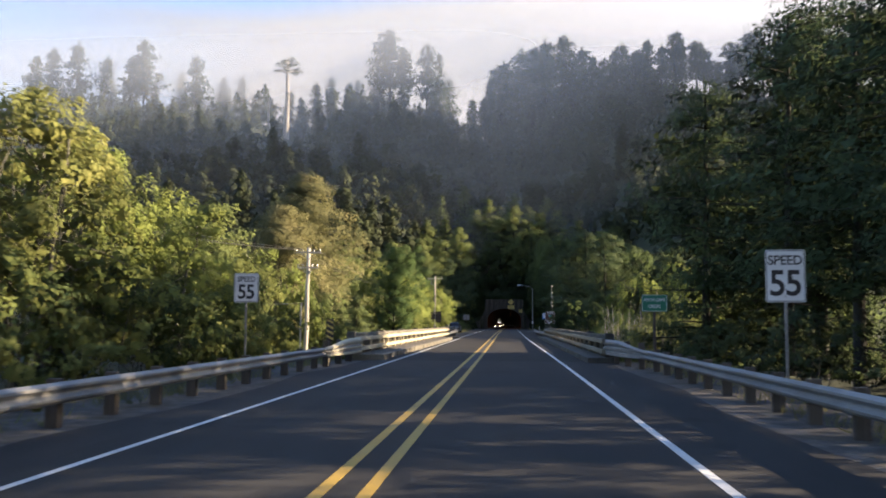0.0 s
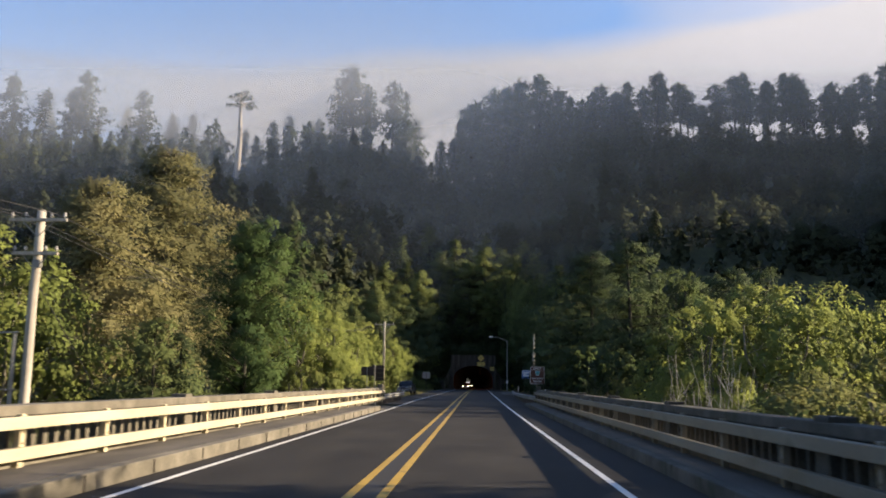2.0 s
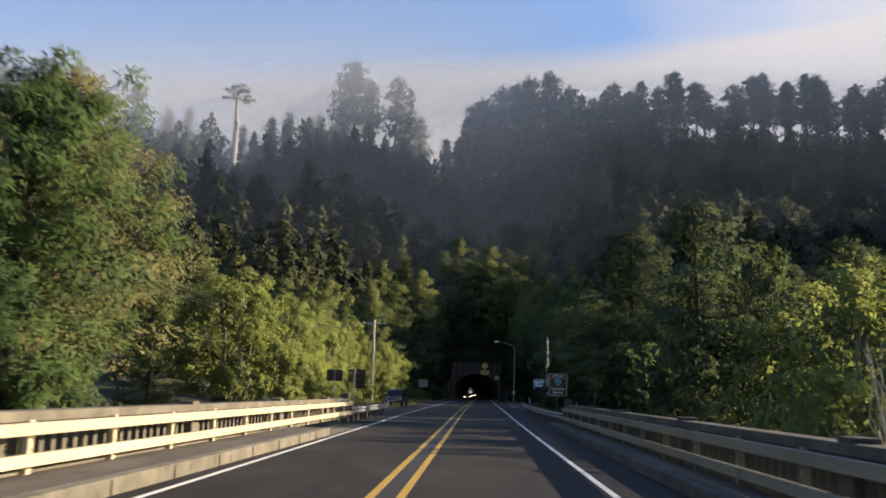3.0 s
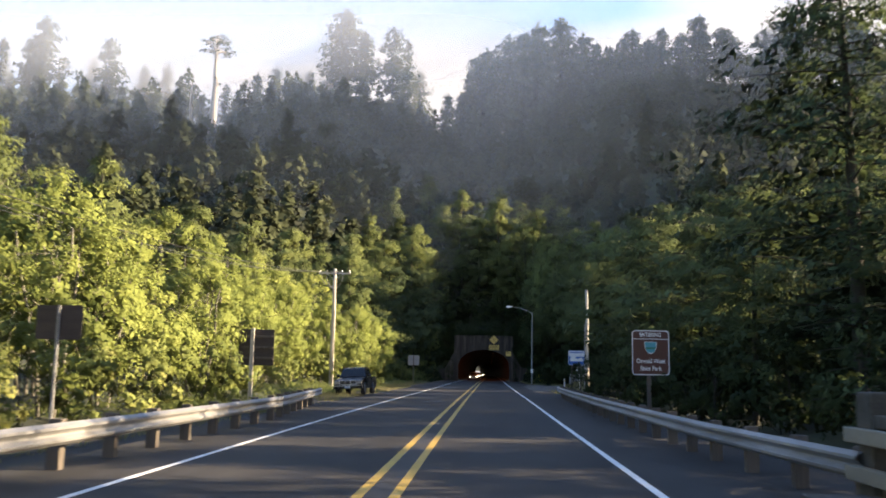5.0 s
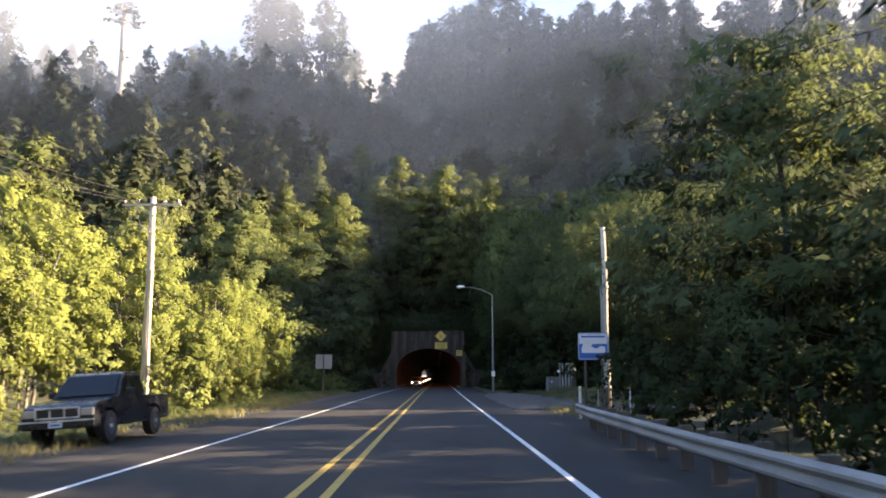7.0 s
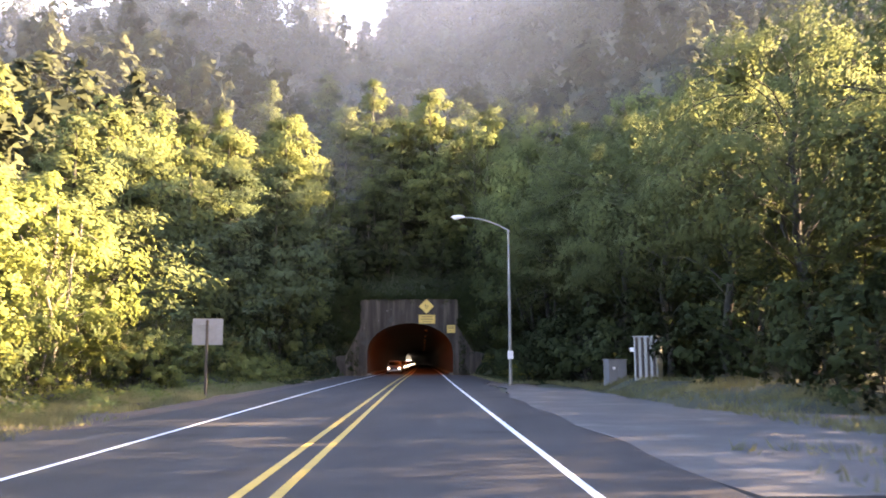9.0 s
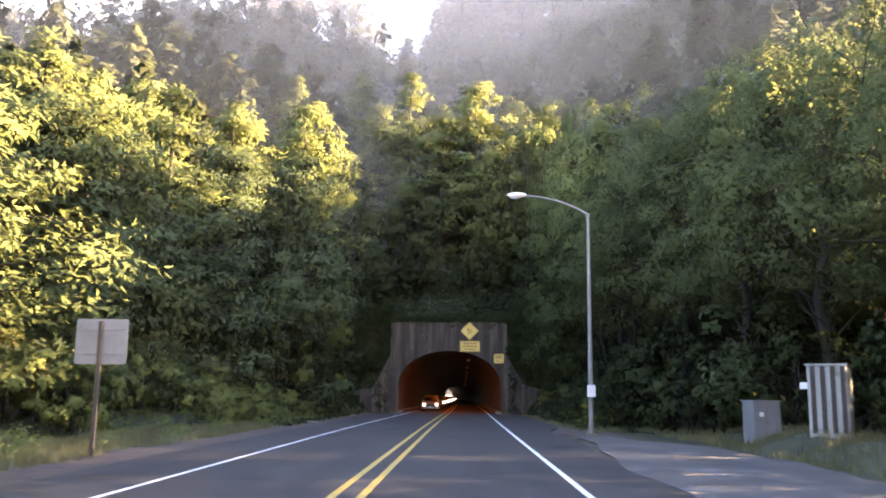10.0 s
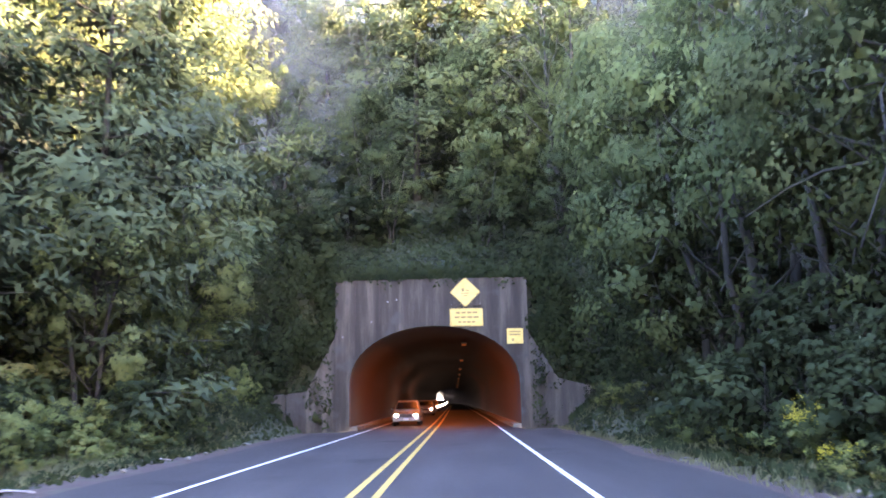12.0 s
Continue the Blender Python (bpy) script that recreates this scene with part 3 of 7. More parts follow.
def build_portal():
    root = empty("tunnel_portal", 0, PORTAL_Y, 0, "grey streaked concrete tunnel portal with arched opening", "tunnel portal", kind="structure")
    ax, az = arch_points(25)
    left, right, top = -5.32, 5.36, 8.24
    ox, oz = [], []
    for x, z in zip(ax, az):
        # straight outwards from the arch's middle onto the wall's outline
        dx, dz = x - ARCH_X, z - 2.0
        if z <= ARCH_SPRING + 0.01:
            ox.append(left if dx < 0 else right)
            oz.append(z)
            continue
        k = min([v for v in ((right - ARCH_X) / dx if dx > 0 else 1e9, (left - ARCH_X) / dx if dx < 0 else 1e9, (top - 2.0) / dz if dz > 0 else 1e9)])
        ox.append(ARCH_X + dx * k)
        oz.append(2.0 + dz * k)
    # corners of the outline
    i1 = min(range(len(ox)), key=lambda i: abs(ox[i] - left) + abs(oz[i] - top))
    i2 = min(range(len(ox)), key=lambda i: abs(ox[i] - right) + abs(oz[i] - top))
    ox[i1], oz[i1], ox[i2], oz[i2] = left, top, right, top
    n = len(ax)
    v = []
    for y in (0.0, 0.9):
        v += [(ax[i], y, az[i]) for i in range(n)] + [(ox[i], y, oz[i]) for i in range(n)]
    f = []
    for i in range(n - 1):
        f += [(i, i + 1, n + i + 1, n + i), (2 * n + i, 3 * n + i, 3 * n + i + 1, 2 * n + i + 1), (i, 2 * n + i, 2 * n + i + 1, i + 1), (n + i, n + i + 1, 3 * n + i + 1, 3 * n + i)]
    link_mesh("head_wall", v, f, M_PORTAL, root)
    # recessed form lines across the head wall
    for x in (-4.2, -2.85, -1.45, 0.2, 3.2, 4.5):
        bm = box_bm(x - 0.02, x + 0.02, -0.006, 0.02, max(5.75, 2.4 + 3.4 * math.sqrt(max(0, 1 - (x / 4.9) ** 2))), 8.2)
        part("form_joint", bm, M_DARKPANEL, root)
    # sloping wing walls
    for sgn, edge, out in ((-1, left, -8.6), (1, right, 9.4)):
        pts = [(edge, -0.3), (out, -0.3), (out, 1.9), (edge + sgn * 1.5, 2.15 if sgn < 0 else 2.6), (edge, 5.2)]
        yy = [0.12, -1.6, -1.6, -0.45, 0.12]
        v = [(p[0], y, p[1]) for p, y in zip(pts, yy)] + [(p[0], y + 0.5, p[1]) for p, y in zip(pts, yy)]
        k = 5
        f = [(0, 1, 2, 3), (0, 3, 4), (5, 8, 7, 6), (5, 9, 8)] + [(i, (i + 1) % k, k + (i + 1) % k, k + i) for i in range(k)]
        link_mesh("wing_wall", v, f, M_PORTAL, root)
        bm = box_bm(out - 0.9 if sgn > 0 else out, out if sgn > 0 else out + 0.9, -1.95, -1.5, -0.2, 2.0, 0.03)
        part("end_block", bm, M_PORTAL, root)
    # metal brackets and studs on the head wall
    for x, z in ((-4.9, 5.1), (-2.4, 7.0), (-1.9, 7.1), (-3.3, 5.9), (1.15, 6.75), (2.75, 6.75)):
        part("stud", cyl_bm((x, -0.05, z), (x, 0.0, z), 0.04, sides=8), M_SIGNBACK, root)


def build_tunnel():
    ys = np.concatenate([np.arange(PORTAL_Y + 0.9, PORTAL_Y + TUNNEL_LENGTH, 6.0), [PORTAL_Y + TUNNEL_LENGTH]])
    ax, az = arch_points(17, 0.02)
    bx, bz = arch_points(17, 0.5)
    n, v, f = len(ax), [], []
    for y in ys:
        b = float(tunnel_bend(y))
        v += [(x + b, y, z) for x, z in zip(ax, az)] + [(x + b, y, z) for x, z in zip(bx, bz)]
    for j in range(len(ys) - 1):
        for i in range(n - 1):
            a, c = j * 2 * n + i, (j + 1) * 2 * n + i
            f += [(a, a + 1, c + 1, c), (a + n, c + n, c + n + 1, a + n + 1)]
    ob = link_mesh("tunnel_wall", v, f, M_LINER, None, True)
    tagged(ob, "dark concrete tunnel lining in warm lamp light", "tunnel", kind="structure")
    # low kerbs inside
    for sgn in (-1, 1):
        yy = np.arange(PORTAL_Y, PORTAL_Y + TUNNEL_LENGTH, 6.0)
        c = ARCH_X + sgn * 4.45 + tunnel_bend(yy)
        ob = ribbon("tunnel_kerb", yy, c - 0.22, c + 0.22, -0.1, 0.2, M_CONC)
        tagged(ob, "low concrete kerb along the tunnel wall", "kerb", kind="structure")
    # sodium lamps under the crown
    lamp = empty("tunnel_lamp", 1.9, 250, 5.15, "glowing orange sodium lamp on the tunnel crown", "tunnel lamp", "lamps along the tunnel crown")
    part("housing", box_bm(-0.18, 0.18, -0.45, 0.45, 0.02, 0.14, 0.02), M_SIGNBACK, lamp)
    part("diffuser", box_bm(-0.15, 0.15, -0.4, 0.4, -0.05, 0.02, 0.02), M_SODIUM, lamp)
    k = 0
    for y in np.arange(274, 480, 24.0):
        for x in (1.9,):
            copy_thing(lamp, pose(x + float(tunnel_bend(y)), float(y), 5.15))
            k += 1
    for y in (249, 262, 280, 310):
        la = new("sodium_light", bpy.data.lights.new("sodium_light", "AREA"))
        la.data.shape, la.data.size, la.data.size_y = "RECTANGLE", 3.4, 10.0
        la.data.energy, la.data.color = (18.0 if y < 255 else 9.0), (1.0, 0.24, 0.045)
        la.matrix_world = pose(0.13, float(y), 5.05)


build_portal()
build_tunnel()


# ---- bridge ----
def build_bridge():
    root = empty("bridge", 0, BRIDGE_A, 0, "concrete road bridge over a creek with raised kerbs", "bridge", kind="structure")
    L = BRIDGE_B - BRIDGE_A
    part("deck", box_bm(-5.4, 5.85, 0, L, -0.75, -0.1, 0.02), M_CONC, root)
    for x in (-3.2, 0.2, 3.6):
        part("girder", box_bm(x - 0.3, x + 0.3, 0.4, L - 0.4, -1.9, -0.75, 0.03), M_CONC, root)
    for y in (18.0, 38.0):
        part("pier", box_bm(-4.2, 4.6, y - 0.5, y + 0.5, -6.5, -1.9, 0.05), M_CONC, root)
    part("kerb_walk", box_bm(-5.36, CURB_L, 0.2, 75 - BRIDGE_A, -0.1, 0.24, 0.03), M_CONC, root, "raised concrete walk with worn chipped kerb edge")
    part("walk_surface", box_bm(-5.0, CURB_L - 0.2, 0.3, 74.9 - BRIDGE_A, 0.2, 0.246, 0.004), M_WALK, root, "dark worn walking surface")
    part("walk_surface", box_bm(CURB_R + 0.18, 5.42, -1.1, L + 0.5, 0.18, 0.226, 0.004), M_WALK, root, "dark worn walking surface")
    part("kerb_walk", box_bm(CURB_R, 5.8, -1.2, L + 0.6, -0.1, 0.22, 0.03), M_SHADECONC, root, "raised concrete walk with worn chipped kerb edge")
    for k in range(18):
        part("kerb_joint", box_bm(CURB_L + 0.004, CURB_L - 0.012 + 0.03, 2.0 + k * 2.5, 2.025 + k * 2.5, 0.0, 0.22), M_DARKPANEL, root)


def build_bridge_rail(name, x, sgn, y0, y1, label, conc, steel):
    """Concrete balustrade with two steel beams on its road side. sgn: +1 where the road lies towards +x."""
    root = empty(name, x, y0, 0.0, label, "bridge railing", "railings of the bridge")
    L = y1 - y0
    out = -sgn
    part("base_wall", box_bm(min(0, out * 0.30), max(0, out * 0.30), 0, L, 0.2, 0.40, 0.015), conc, root)
    part("cap", box_bm(min(-out * 0.03, out * 0.34), max(-out * 0.03, out * 0.34), 0, L, 0.95, 1.10, 0.02), conc, root)
    bay, gap = 8.45, 0.36
    first = part("baluster", box_bm(-0.05, 0.05, -0.062, 0.062, 0.40, 0.95), conc, root)
    me = first.data
    first.location = (out * 0.16, 0.45, 0)
    y = 0.45 + gap
    while y < L - 0.3:
        if abs((y - 0.2) % bay) > 0.45:
            ob = new("baluster", me)
            ob.parent = root
            ob.location = (out * 0.16, y, 0)
        y += gap
    pil = None
    for k in range(int(L / bay) + 1):
        yy = 0.2 + k * bay
        if pil is None:
            pil = part("pilaster", box_bm(-0.17, 0.17, -0.22, 0.22, 0.2, 1.17, 0.025), conc, root)
            pil.location = (out * 0.15, yy, 0)
        else:
            ob = new("pilaster", pil.data)
            ob.parent = root
            ob.location = (out * 0.15, yy, 0)
    end = part("end_post", box_bm(-0.16, 0.16, -0.2, 0.2, 0.0, 1.35, 0.03), conc, root)
    end.location = (out * 0.1, L + 0.2, 0)
    # steel box beams on brackets
    for z0, z1 in ((0.36, 0.53), (0.78, 0.95)):
        part("steel_beam", box_bm(min(sgn * 0.10, sgn * 0.22), max(sgn * 0.10, sgn * 0.22), -0.5, L + 0.4, z0, z1, 0.018), steel, root, "cream painted steel box beam")
    br = None
    yy = 1.35
    while yy < L:
        if br is None:
            bm = box_bm(min(sgn * 0.0, sgn * 0.10), max(sgn * 0.0, sgn * 0.10), -0.07, 0.07, 0.22, 0.98, 0.008)
            for z in (0.44, 0.58, 0.74, 0.86):
                cyl_bm((sgn * 0.1, 0, z), (sgn * 0.13, 0, z), 0.02, sides=8, bm=bm)
            br = part("bracket", bm, steel, root)
            br.location = (0, yy, 0)
        else:
            ob = new("bracket", br.data)
            ob.parent = root
            ob.location = (0, yy, 0)
        yy += 2.82
    return root


build_bridge()
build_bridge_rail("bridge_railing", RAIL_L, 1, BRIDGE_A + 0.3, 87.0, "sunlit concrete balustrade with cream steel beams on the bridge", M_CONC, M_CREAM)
build_bridge_rail("bridge_railing", RAIL_R, -1, BRIDGE_A - 0.2, 89.0, "concrete balustrade coloured dark for shade, with cream steel beams on the bridge", M_SHADECONC, M_SHADECREAM)


# ---- guardrails ----
def build_guardrail(path, side, label, end_down=False, tip_at_end=True):
    """W-beam on posts along a path of (x, y); side: +1 where the road lies towards +x."""
    pts = np.array(path, float)
    d = np.concatenate([[0], np.cumsum(np.linalg.norm(np.diff(pts, axis=0), axis=1))])
    s = np.arange(0, d[-1] + 0.01, d[-1] / round(d[-1] / 1.0))
    p = np.stack([np.interp(s, d, pts[:, 0]), np.interp(s, d, pts[:, 1])], 1)
    root = empty("guardrail", 0, 0, 0, label, "guardrail", "guardrails beside the road")
    prof = [(0.0, 0.37), (0.02, 0.385), (0.075, 0.42), (0.08, 0.455), (0.02, 0.50), (0.005, 0.525), (0.02, 0.55), (0.08, 0.595), (0.075, 0.63), (0.02, 0.665), (0.0, 0.68)]
    k = len(prof)
    back = [(a - 0.012, z) for a, z in prof]
    tang = np.gradient(p, axis=0)
    tang /= np.linalg.norm(tang, axis=1)[:, None]
    nrm = np.stack([tang[:, 1], -tang[:, 0]], 1) * side
    v, f = [], []
    for i in range(len(p)):
        for a, z in prof + back[::-1]:
            v.append((p[i, 0] + nrm[i, 0] * a, p[i, 1] + nrm[i, 1] * a, z))
    m = 2 * k
    for i in range(len(p) - 1):
        for j in range(m):
            f.append((i * m + j, i * m + (j + 1) % m, (i + 1) * m + (j + 1) % m, (i + 1) * m + j))
    f += [tuple(range(m)), tuple(range((len(p) - 1) * m, len(p) * m))]
    link_mesh("beam", v, f, M_GALV, root)
    if tip_at_end:
        # flared end shoe
        e, t = p[-1], tang[-1]
        bm = cyl_bm((0, 0, 0.37), (0, 0, 0.68), 0.11, sides=14)
        ob = part("end_shoe", bm, M_GALV, root)
        ob.location = (e[0] - nrm[-1, 0] * 0.05, e[1] - nrm[-1, 1] * 0.05, 0)
    post = blk = None
    for q in np.arange(0.6, d[-1] - 0.2, 1.905):
        x, y = float(np.interp(q, d, pts[:, 0])), float(np.interp(q, d, pts[:, 1]))
        if post is None:
            a = part("post", box_bm(-0.1, 0.1, -0.08, 0.08, -0.5, 0.70, 0.01), M_WOODPOST, root)
            b = part("block", box_bm(-0.1, 0.1, -0.075, 0.075, 0.37, 0.66, 0.008), M_WOODPOST, root)
            post, blk = a.data, b.data
        else:
            a, b = new("post", post), new("block", blk)
            a.parent = b.parent = root
        a.location, b.location = (x - side * 0.32, y, 0), (x - side * 0.115, y, 0)
    return root


build_guardrail([(-4.95, -70), (-4.95, 10), (-4.9, 22), (-4.72, 30.6)], 1, "galvanised w-beam guardrail on wood posts before the bridge", tip_at_end=False)
build_guardrail([(6.1, -70), (6.1, 8), (6.1, 24), (5.4, 30.2)], -1, "galvanised w-beam guardrail beside dark trees", tip_at_end=False)
build_guardrail([(-4.85, 87.2), (-4.85, 93), (-5.0, 105), (-6.3, 117.8)], 1, "galvanised w-beam guardrail ending beside the turnout")
build_guardrail([(5.35, 89.2), (5.0, 95), (4.95, 108), (5.15, 124), (5.5, 135), (5.75, 138.8)], -1, "galvanised w-beam guardrail under dark conifers")


# ---- taller three-wave beams where the guardrails meet the bridge ----
def build_transition(points, side, material, label):
    """A beam that grows in height along (x, y) points towards the bridge."""
    root = empty("transition_beam", 0, 0, 0, label, "guardrail", "beams at the bridge ends")
    wave = [(0.0, 0.0), (0.09, 0.06), (0.09, 0.14), (0.01, 0.25), (0.01, 0.29), (0.09, 0.40), (0.09, 0.47), (0.01, 0.58), (0.01, 0.62), (0.09, 0.74), (0.09, 0.86), (0.0, 1.0)]
    ring = wave + [(a - 0.014, z) for a, z in wave[::-1]]
    v, f, m = [], [], len(ring)
    for i, (x, y) in enumerate(points):
        s = smooth01(i / (len(points) - 1) * 1.6)
        lo, hi = 0.36 - 0.06 * s, 0.69 + 0.24 * s
        v += [(x + side * (a + 0.02), y, float(lo + (hi - lo) * z)) for a, z in ring]
    for i in range(len(points) - 1):
        f += [(i * m + j, i * m + (j + 1) % m, (i + 1) * m + (j + 1) % m, (i + 1) * m + j) for j in range(m)]
    f += [tuple(range(m)), tuple(range((len(points) - 1) * m, len(points) * m))]
    link_mesh("beam", v, f, material, root)
    for i in range(1, len(points), 2):
        x, y = points[i]
        part("post", box_bm(x - side * 0.22 - 0.1, x - side * 0.22 + 0.1, y - 0.09, y + 0.09, -0.4, 0.9, 0.01), M_WOODPOST, root)
        part("bolt", cyl_bm((x + side * 0.02, y, 0.55), (x + side * 0.05, y, 0.55), 0.02, sides=8), M_GALV, root)


build_transition([(-4.86, 24.2), (-4.84, 25.3), (-4.82, 26.4), (-4.80, 27.5), (-4.78, 28.6), (-4.76, 29.6), (-4.74, 30.5)], 1, M_CREAM, "weathered cream three-wave beam at the bridge end")
build_transition([(6.05, 24.6), (5.95, 25.6), (5.84, 26.6), (5.73, 27.6), (5.62, 28.5), (5.52, 29.3), (5.42, 30.2)], -1, M_GALV, "grey three-wave beam at the bridge end")


# ---- signs ----
def panel_bm(w, h, t=0.006, radius=0.05):
    """A flat plate with rounded corners, standing in x and z, its face at y = 0."""
    bm = bmesh.new()
    vs = []
    for cx, cz, a0 in ((w / 2 - radius, h / 2 - radius, 0), (-w / 2 + radius, h / 2 - radius, 90), (-w / 2 + radius, -h / 2 + radius, 180), (w / 2 - radius, -h / 2 + radius, 270)):
        for k in range(5):
            a = radians(a0 + k * 22.5)
            vs.append(bm.verts.new((cx + radius * math.cos(a), 0, cz + radius * math.sin(a))))
    f = bm.faces.new(vs)
    r = bmesh.ops.extrude_face_region(bm, geom=[f])
    bmesh.ops.translate(bm, verts=[v for v in r["geom"] if isinstance(v, bmesh.types.BMVert)], vec=(0, t, 0))
    bmesh.ops.recalc_face_normals(bm, faces=bm.faces)
    return bm


def ring_bm(w, h, line, y, radius=0.05):
    """A thin raised border line inside a plate's edge."""
    bm = bmesh.new()
    rows = []
    for inset in (0.0, line):
        vs = []
        rr = max(0.01, radius - inset)
        ww, hh = w / 2 - inset, h / 2 - inset
        for cx, cz, a0 in ((ww - rr, hh - rr, 0), (-ww + rr, hh - rr, 90), (-ww + rr, -hh + rr, 180), (ww - rr, -hh + rr, 270)):
            for k in range(5):
                a = radians(a0 + k * 22.5)
                vs.append(bm.verts.new((cx + rr * math.cos(a), y, cz + rr * math.sin(a))))
        rows.append(vs)
    n = len(rows[0])
    for i in range(n):
        bm.faces.new((rows[0][i], rows[0][(i + 1) % n], rows[1][(i + 1) % n], rows[1][i]))
    return bm


def steel_post(root, x, y, z0, z1, mat=None, w=0.05):
    return part("post", box_bm(x - w / 2, x + w / 2, y, y + w, z0, z1, 0.006), mat or M_GALV, root)


def wood_post(root, x, y, z0, z1, w=0.12, mat=None):
    return part("post", box_bm(x - w / 2, x + w / 2, y, y + w, z0, z1, 0.012), mat or M_WOODPOST, root)


def speed_sign(x, y, z0, z1, w, base, label, turn=0):
    h = z1 - z0
    root = empty("speed_limit_sign", x, y, 0, label, "road sign", "speed limit signs", turn=turn)
    zc = (z0 + z1) / 2
    p = part("face_plate", panel_bm(w, h), M_SIGNWHITE, root)
    p.location = (0, 0, zc)
    b = part("border", ring_bm(w - 0.03, h - 0.03, 0.016, -0.003), M_SIGNBLACK, p)
    letters("lettering", "SPEED", h * 0.25, M_SIGNBLACK, p, 0, -0.004, h * 0.29, 0.92)
    for dx in (-0.088, 0.088):
        letters("numeral", "5", h * 0.68, M_SIGNBLACK, p, dx * h / 0.6, -0.004, -h * 0.16, 0.92)
    steel_post(root, 0, 0.008, base, z1 - 0.05, M_GALV, 0.055)
    for z in (z0 + 0.12, z1 - 0.12):
        part("bolt", cyl_bm((0, -0.012, z), (0, 0.0, z), 0.014, sides=8), M_GALV, root)


def build_signs():
    speed_sign(-6.6, 20.6, 2.16, 3.06, 0.76, -0.5, "white speed limit sign on a steel post behind the guardrail", 4)
    speed_sign(7.15, 12.4, 2.02, 3.1, 0.78, -0.5, "white speed limit sign on a steel post before dark trees", -6)
    # creek name
    r = empty("creek_name_sign", 7.04, 28.0, 0, "green creek name sign with white letters on a post", "road sign")
    p = part("face_plate", panel_bm(0.96, 0.65, radius=0.04), M_SIGNGREEN, r)
    p.location = (0, 0, 2.36)
    part("border", ring_bm(0.93, 0.62, 0.014, -0.003, 0.035), M_SIGNWHITE, p)
    letters("lettering", "ARCH CAPE", 0.17, M_SIGNWHITE, p, 0, -0.004, 0.12, 0.88)
    letters("lettering", "CREEK", 0.17, M_SIGNWHITE, p, 0, -0.004, -0.13, 0.95)
    steel_post(r, 0, 0.008, -0.6, 2.6, M_WOODPOST, 0.09)
    # park entrance
    r = empty("park_entrance_sign", 6.88, 110.6, 0, "brown park entrance sign with white border on a post", "road sign", turn=-3)
    p = part("face_plate", panel_bm(1.32, 1.6, radius=0.13), M_SIGNBROWN, r)
    p.location = (0, 0, 2.3)
    part("border", ring_bm(1.30, 1.58, 0.028, -0.003, 0.125), M_SIGNWHITE, p)
    part("divider", box_bm(-0.63, 0.63, -0.004, 0.0, 0.475, 0.497), M_SIGNWHITE, p)
    letters("lettering", "ENTERING", 0.20, M_SIGNWHITE, p, 0, -0.004, 0.63, 0.8)
    letters("lettering", "Oswald West", 0.22, M_SIGNWHITE, p, 0, -0.004, -0.30, 0.82)
    letters("lettering", "State Park", 0.22, M_SIGNWHITE, p, 0, -0.004, -0.56, 0.82)
    # shield with a plain landscape print
    for nm, w0, z0, z1, mat, dy in (("shield", 0.215, -0.03, 0.39, M_SIGNWHITE, -0.003), ("shield_print", 0.195, 0.0, 0.375, M_SIGNTEAL, -0.005), ("shield_band", 0.18, 0.13, 0.19, M_SIGNGREEN, -0.007)):
        bm = bmesh.new()
        zs = np.linspace(z0, z1, 9)
        pts = []
        for z in zs:
            k = (z + 0.03) / 0.42
            ww = w0 * (0.32 + 0.68 * min(1, max(0.0, k) / 0.55) ** 0.6) if nm != "shield_band" else w0
            pts.append((ww, z))
        vs = [bm.verts.new((a, dy, z)) for a, z in pts] + [bm.verts.new((-a, dy, z)) for a, z in reversed(pts)]
        bm.faces.new(vs)
        part(nm, bm, mat, p)
    wood_post(r, -0.06, 0.012, -0.6, 3.0, 0.14)
    # backs of signs for the other direction
    r = empty("sign_seen_from_behind", -8.66, 115.3, 0, "dark boarded back of a park sign on a wood post", "road sign")
    p = part("board_panel", panel_bm(1.5, 1.5, 0.03, 0.06), M_DARKPANEL, r)
    p.location = (0, 0.16, 2.36)
    for z in (-0.45, 0.0, 0.45):
        part("stringer", box_bm(-0.72, 0.72, -0.05, 0.0, z - 0.05, z + 0.05, 0.008), M_WOODPOST, p)
    wood_post(r, -0.15, 0.0, -0.8, 3.16, 0.15, M_POLE)
    r = empty("sign_seen_from_behind", -7.0, 95.0, 0, "dull back of a road sign on a steel post", "road sign")
    p = part("plate", panel_bm(0.9, 0.65, 0.006, 0.05), M_DARKPANEL, r)
    p.location = (0, 0.06, 2.28)
    steel_post(r, 0, 0.0, -0.6, 2.6)
    r = empty("sign_seen_from_behind", -7.62, 181.0, 0, "plain aluminium back of a sign on a wood post", "road sign", turn=3)
    p = part("plate", panel_bm(1.28, 1.12, 0.006, 0.05), M_SIGNBACK, r)
    p.location = (0, 0.10, 2.75)
    for z in (-0.3, 0.3):
        part("stiffener", box_bm(-0.55, 0.55, -0.02, 0.0, z - 0.025, z + 0.025, 0.004), M_SIGNBACK, p)
    wood_post(r, -0.02, 0.0, -0.4, 3.25, 0.10)
    # tsunami-style blue sign by the pole
    r = empty("blue_picture_sign", 7.9, 147.8, 0, "blue sign with a white wave print on two posts", "road sign")
    p = part("face_plate", panel_bm(1.27, 1.12, radius=0.06), M_SIGNBLUE, r)
    p.location = (0, 0, 2.76)
    part("border", ring_bm(1.24, 1.09, 0.02, -0.003, 0.055), M_SIGNWHITE, p)
    part("print_sky", box_bm(-0.58, 0.58, -0.004, 0.0, 0.1, 0.50), M_SIGNWHITE, p)
    part("text_bar", box_bm(-0.50, 0.50, -0.007, -0.003, 0.36, 0.44), M_SIGNBLUE, p)
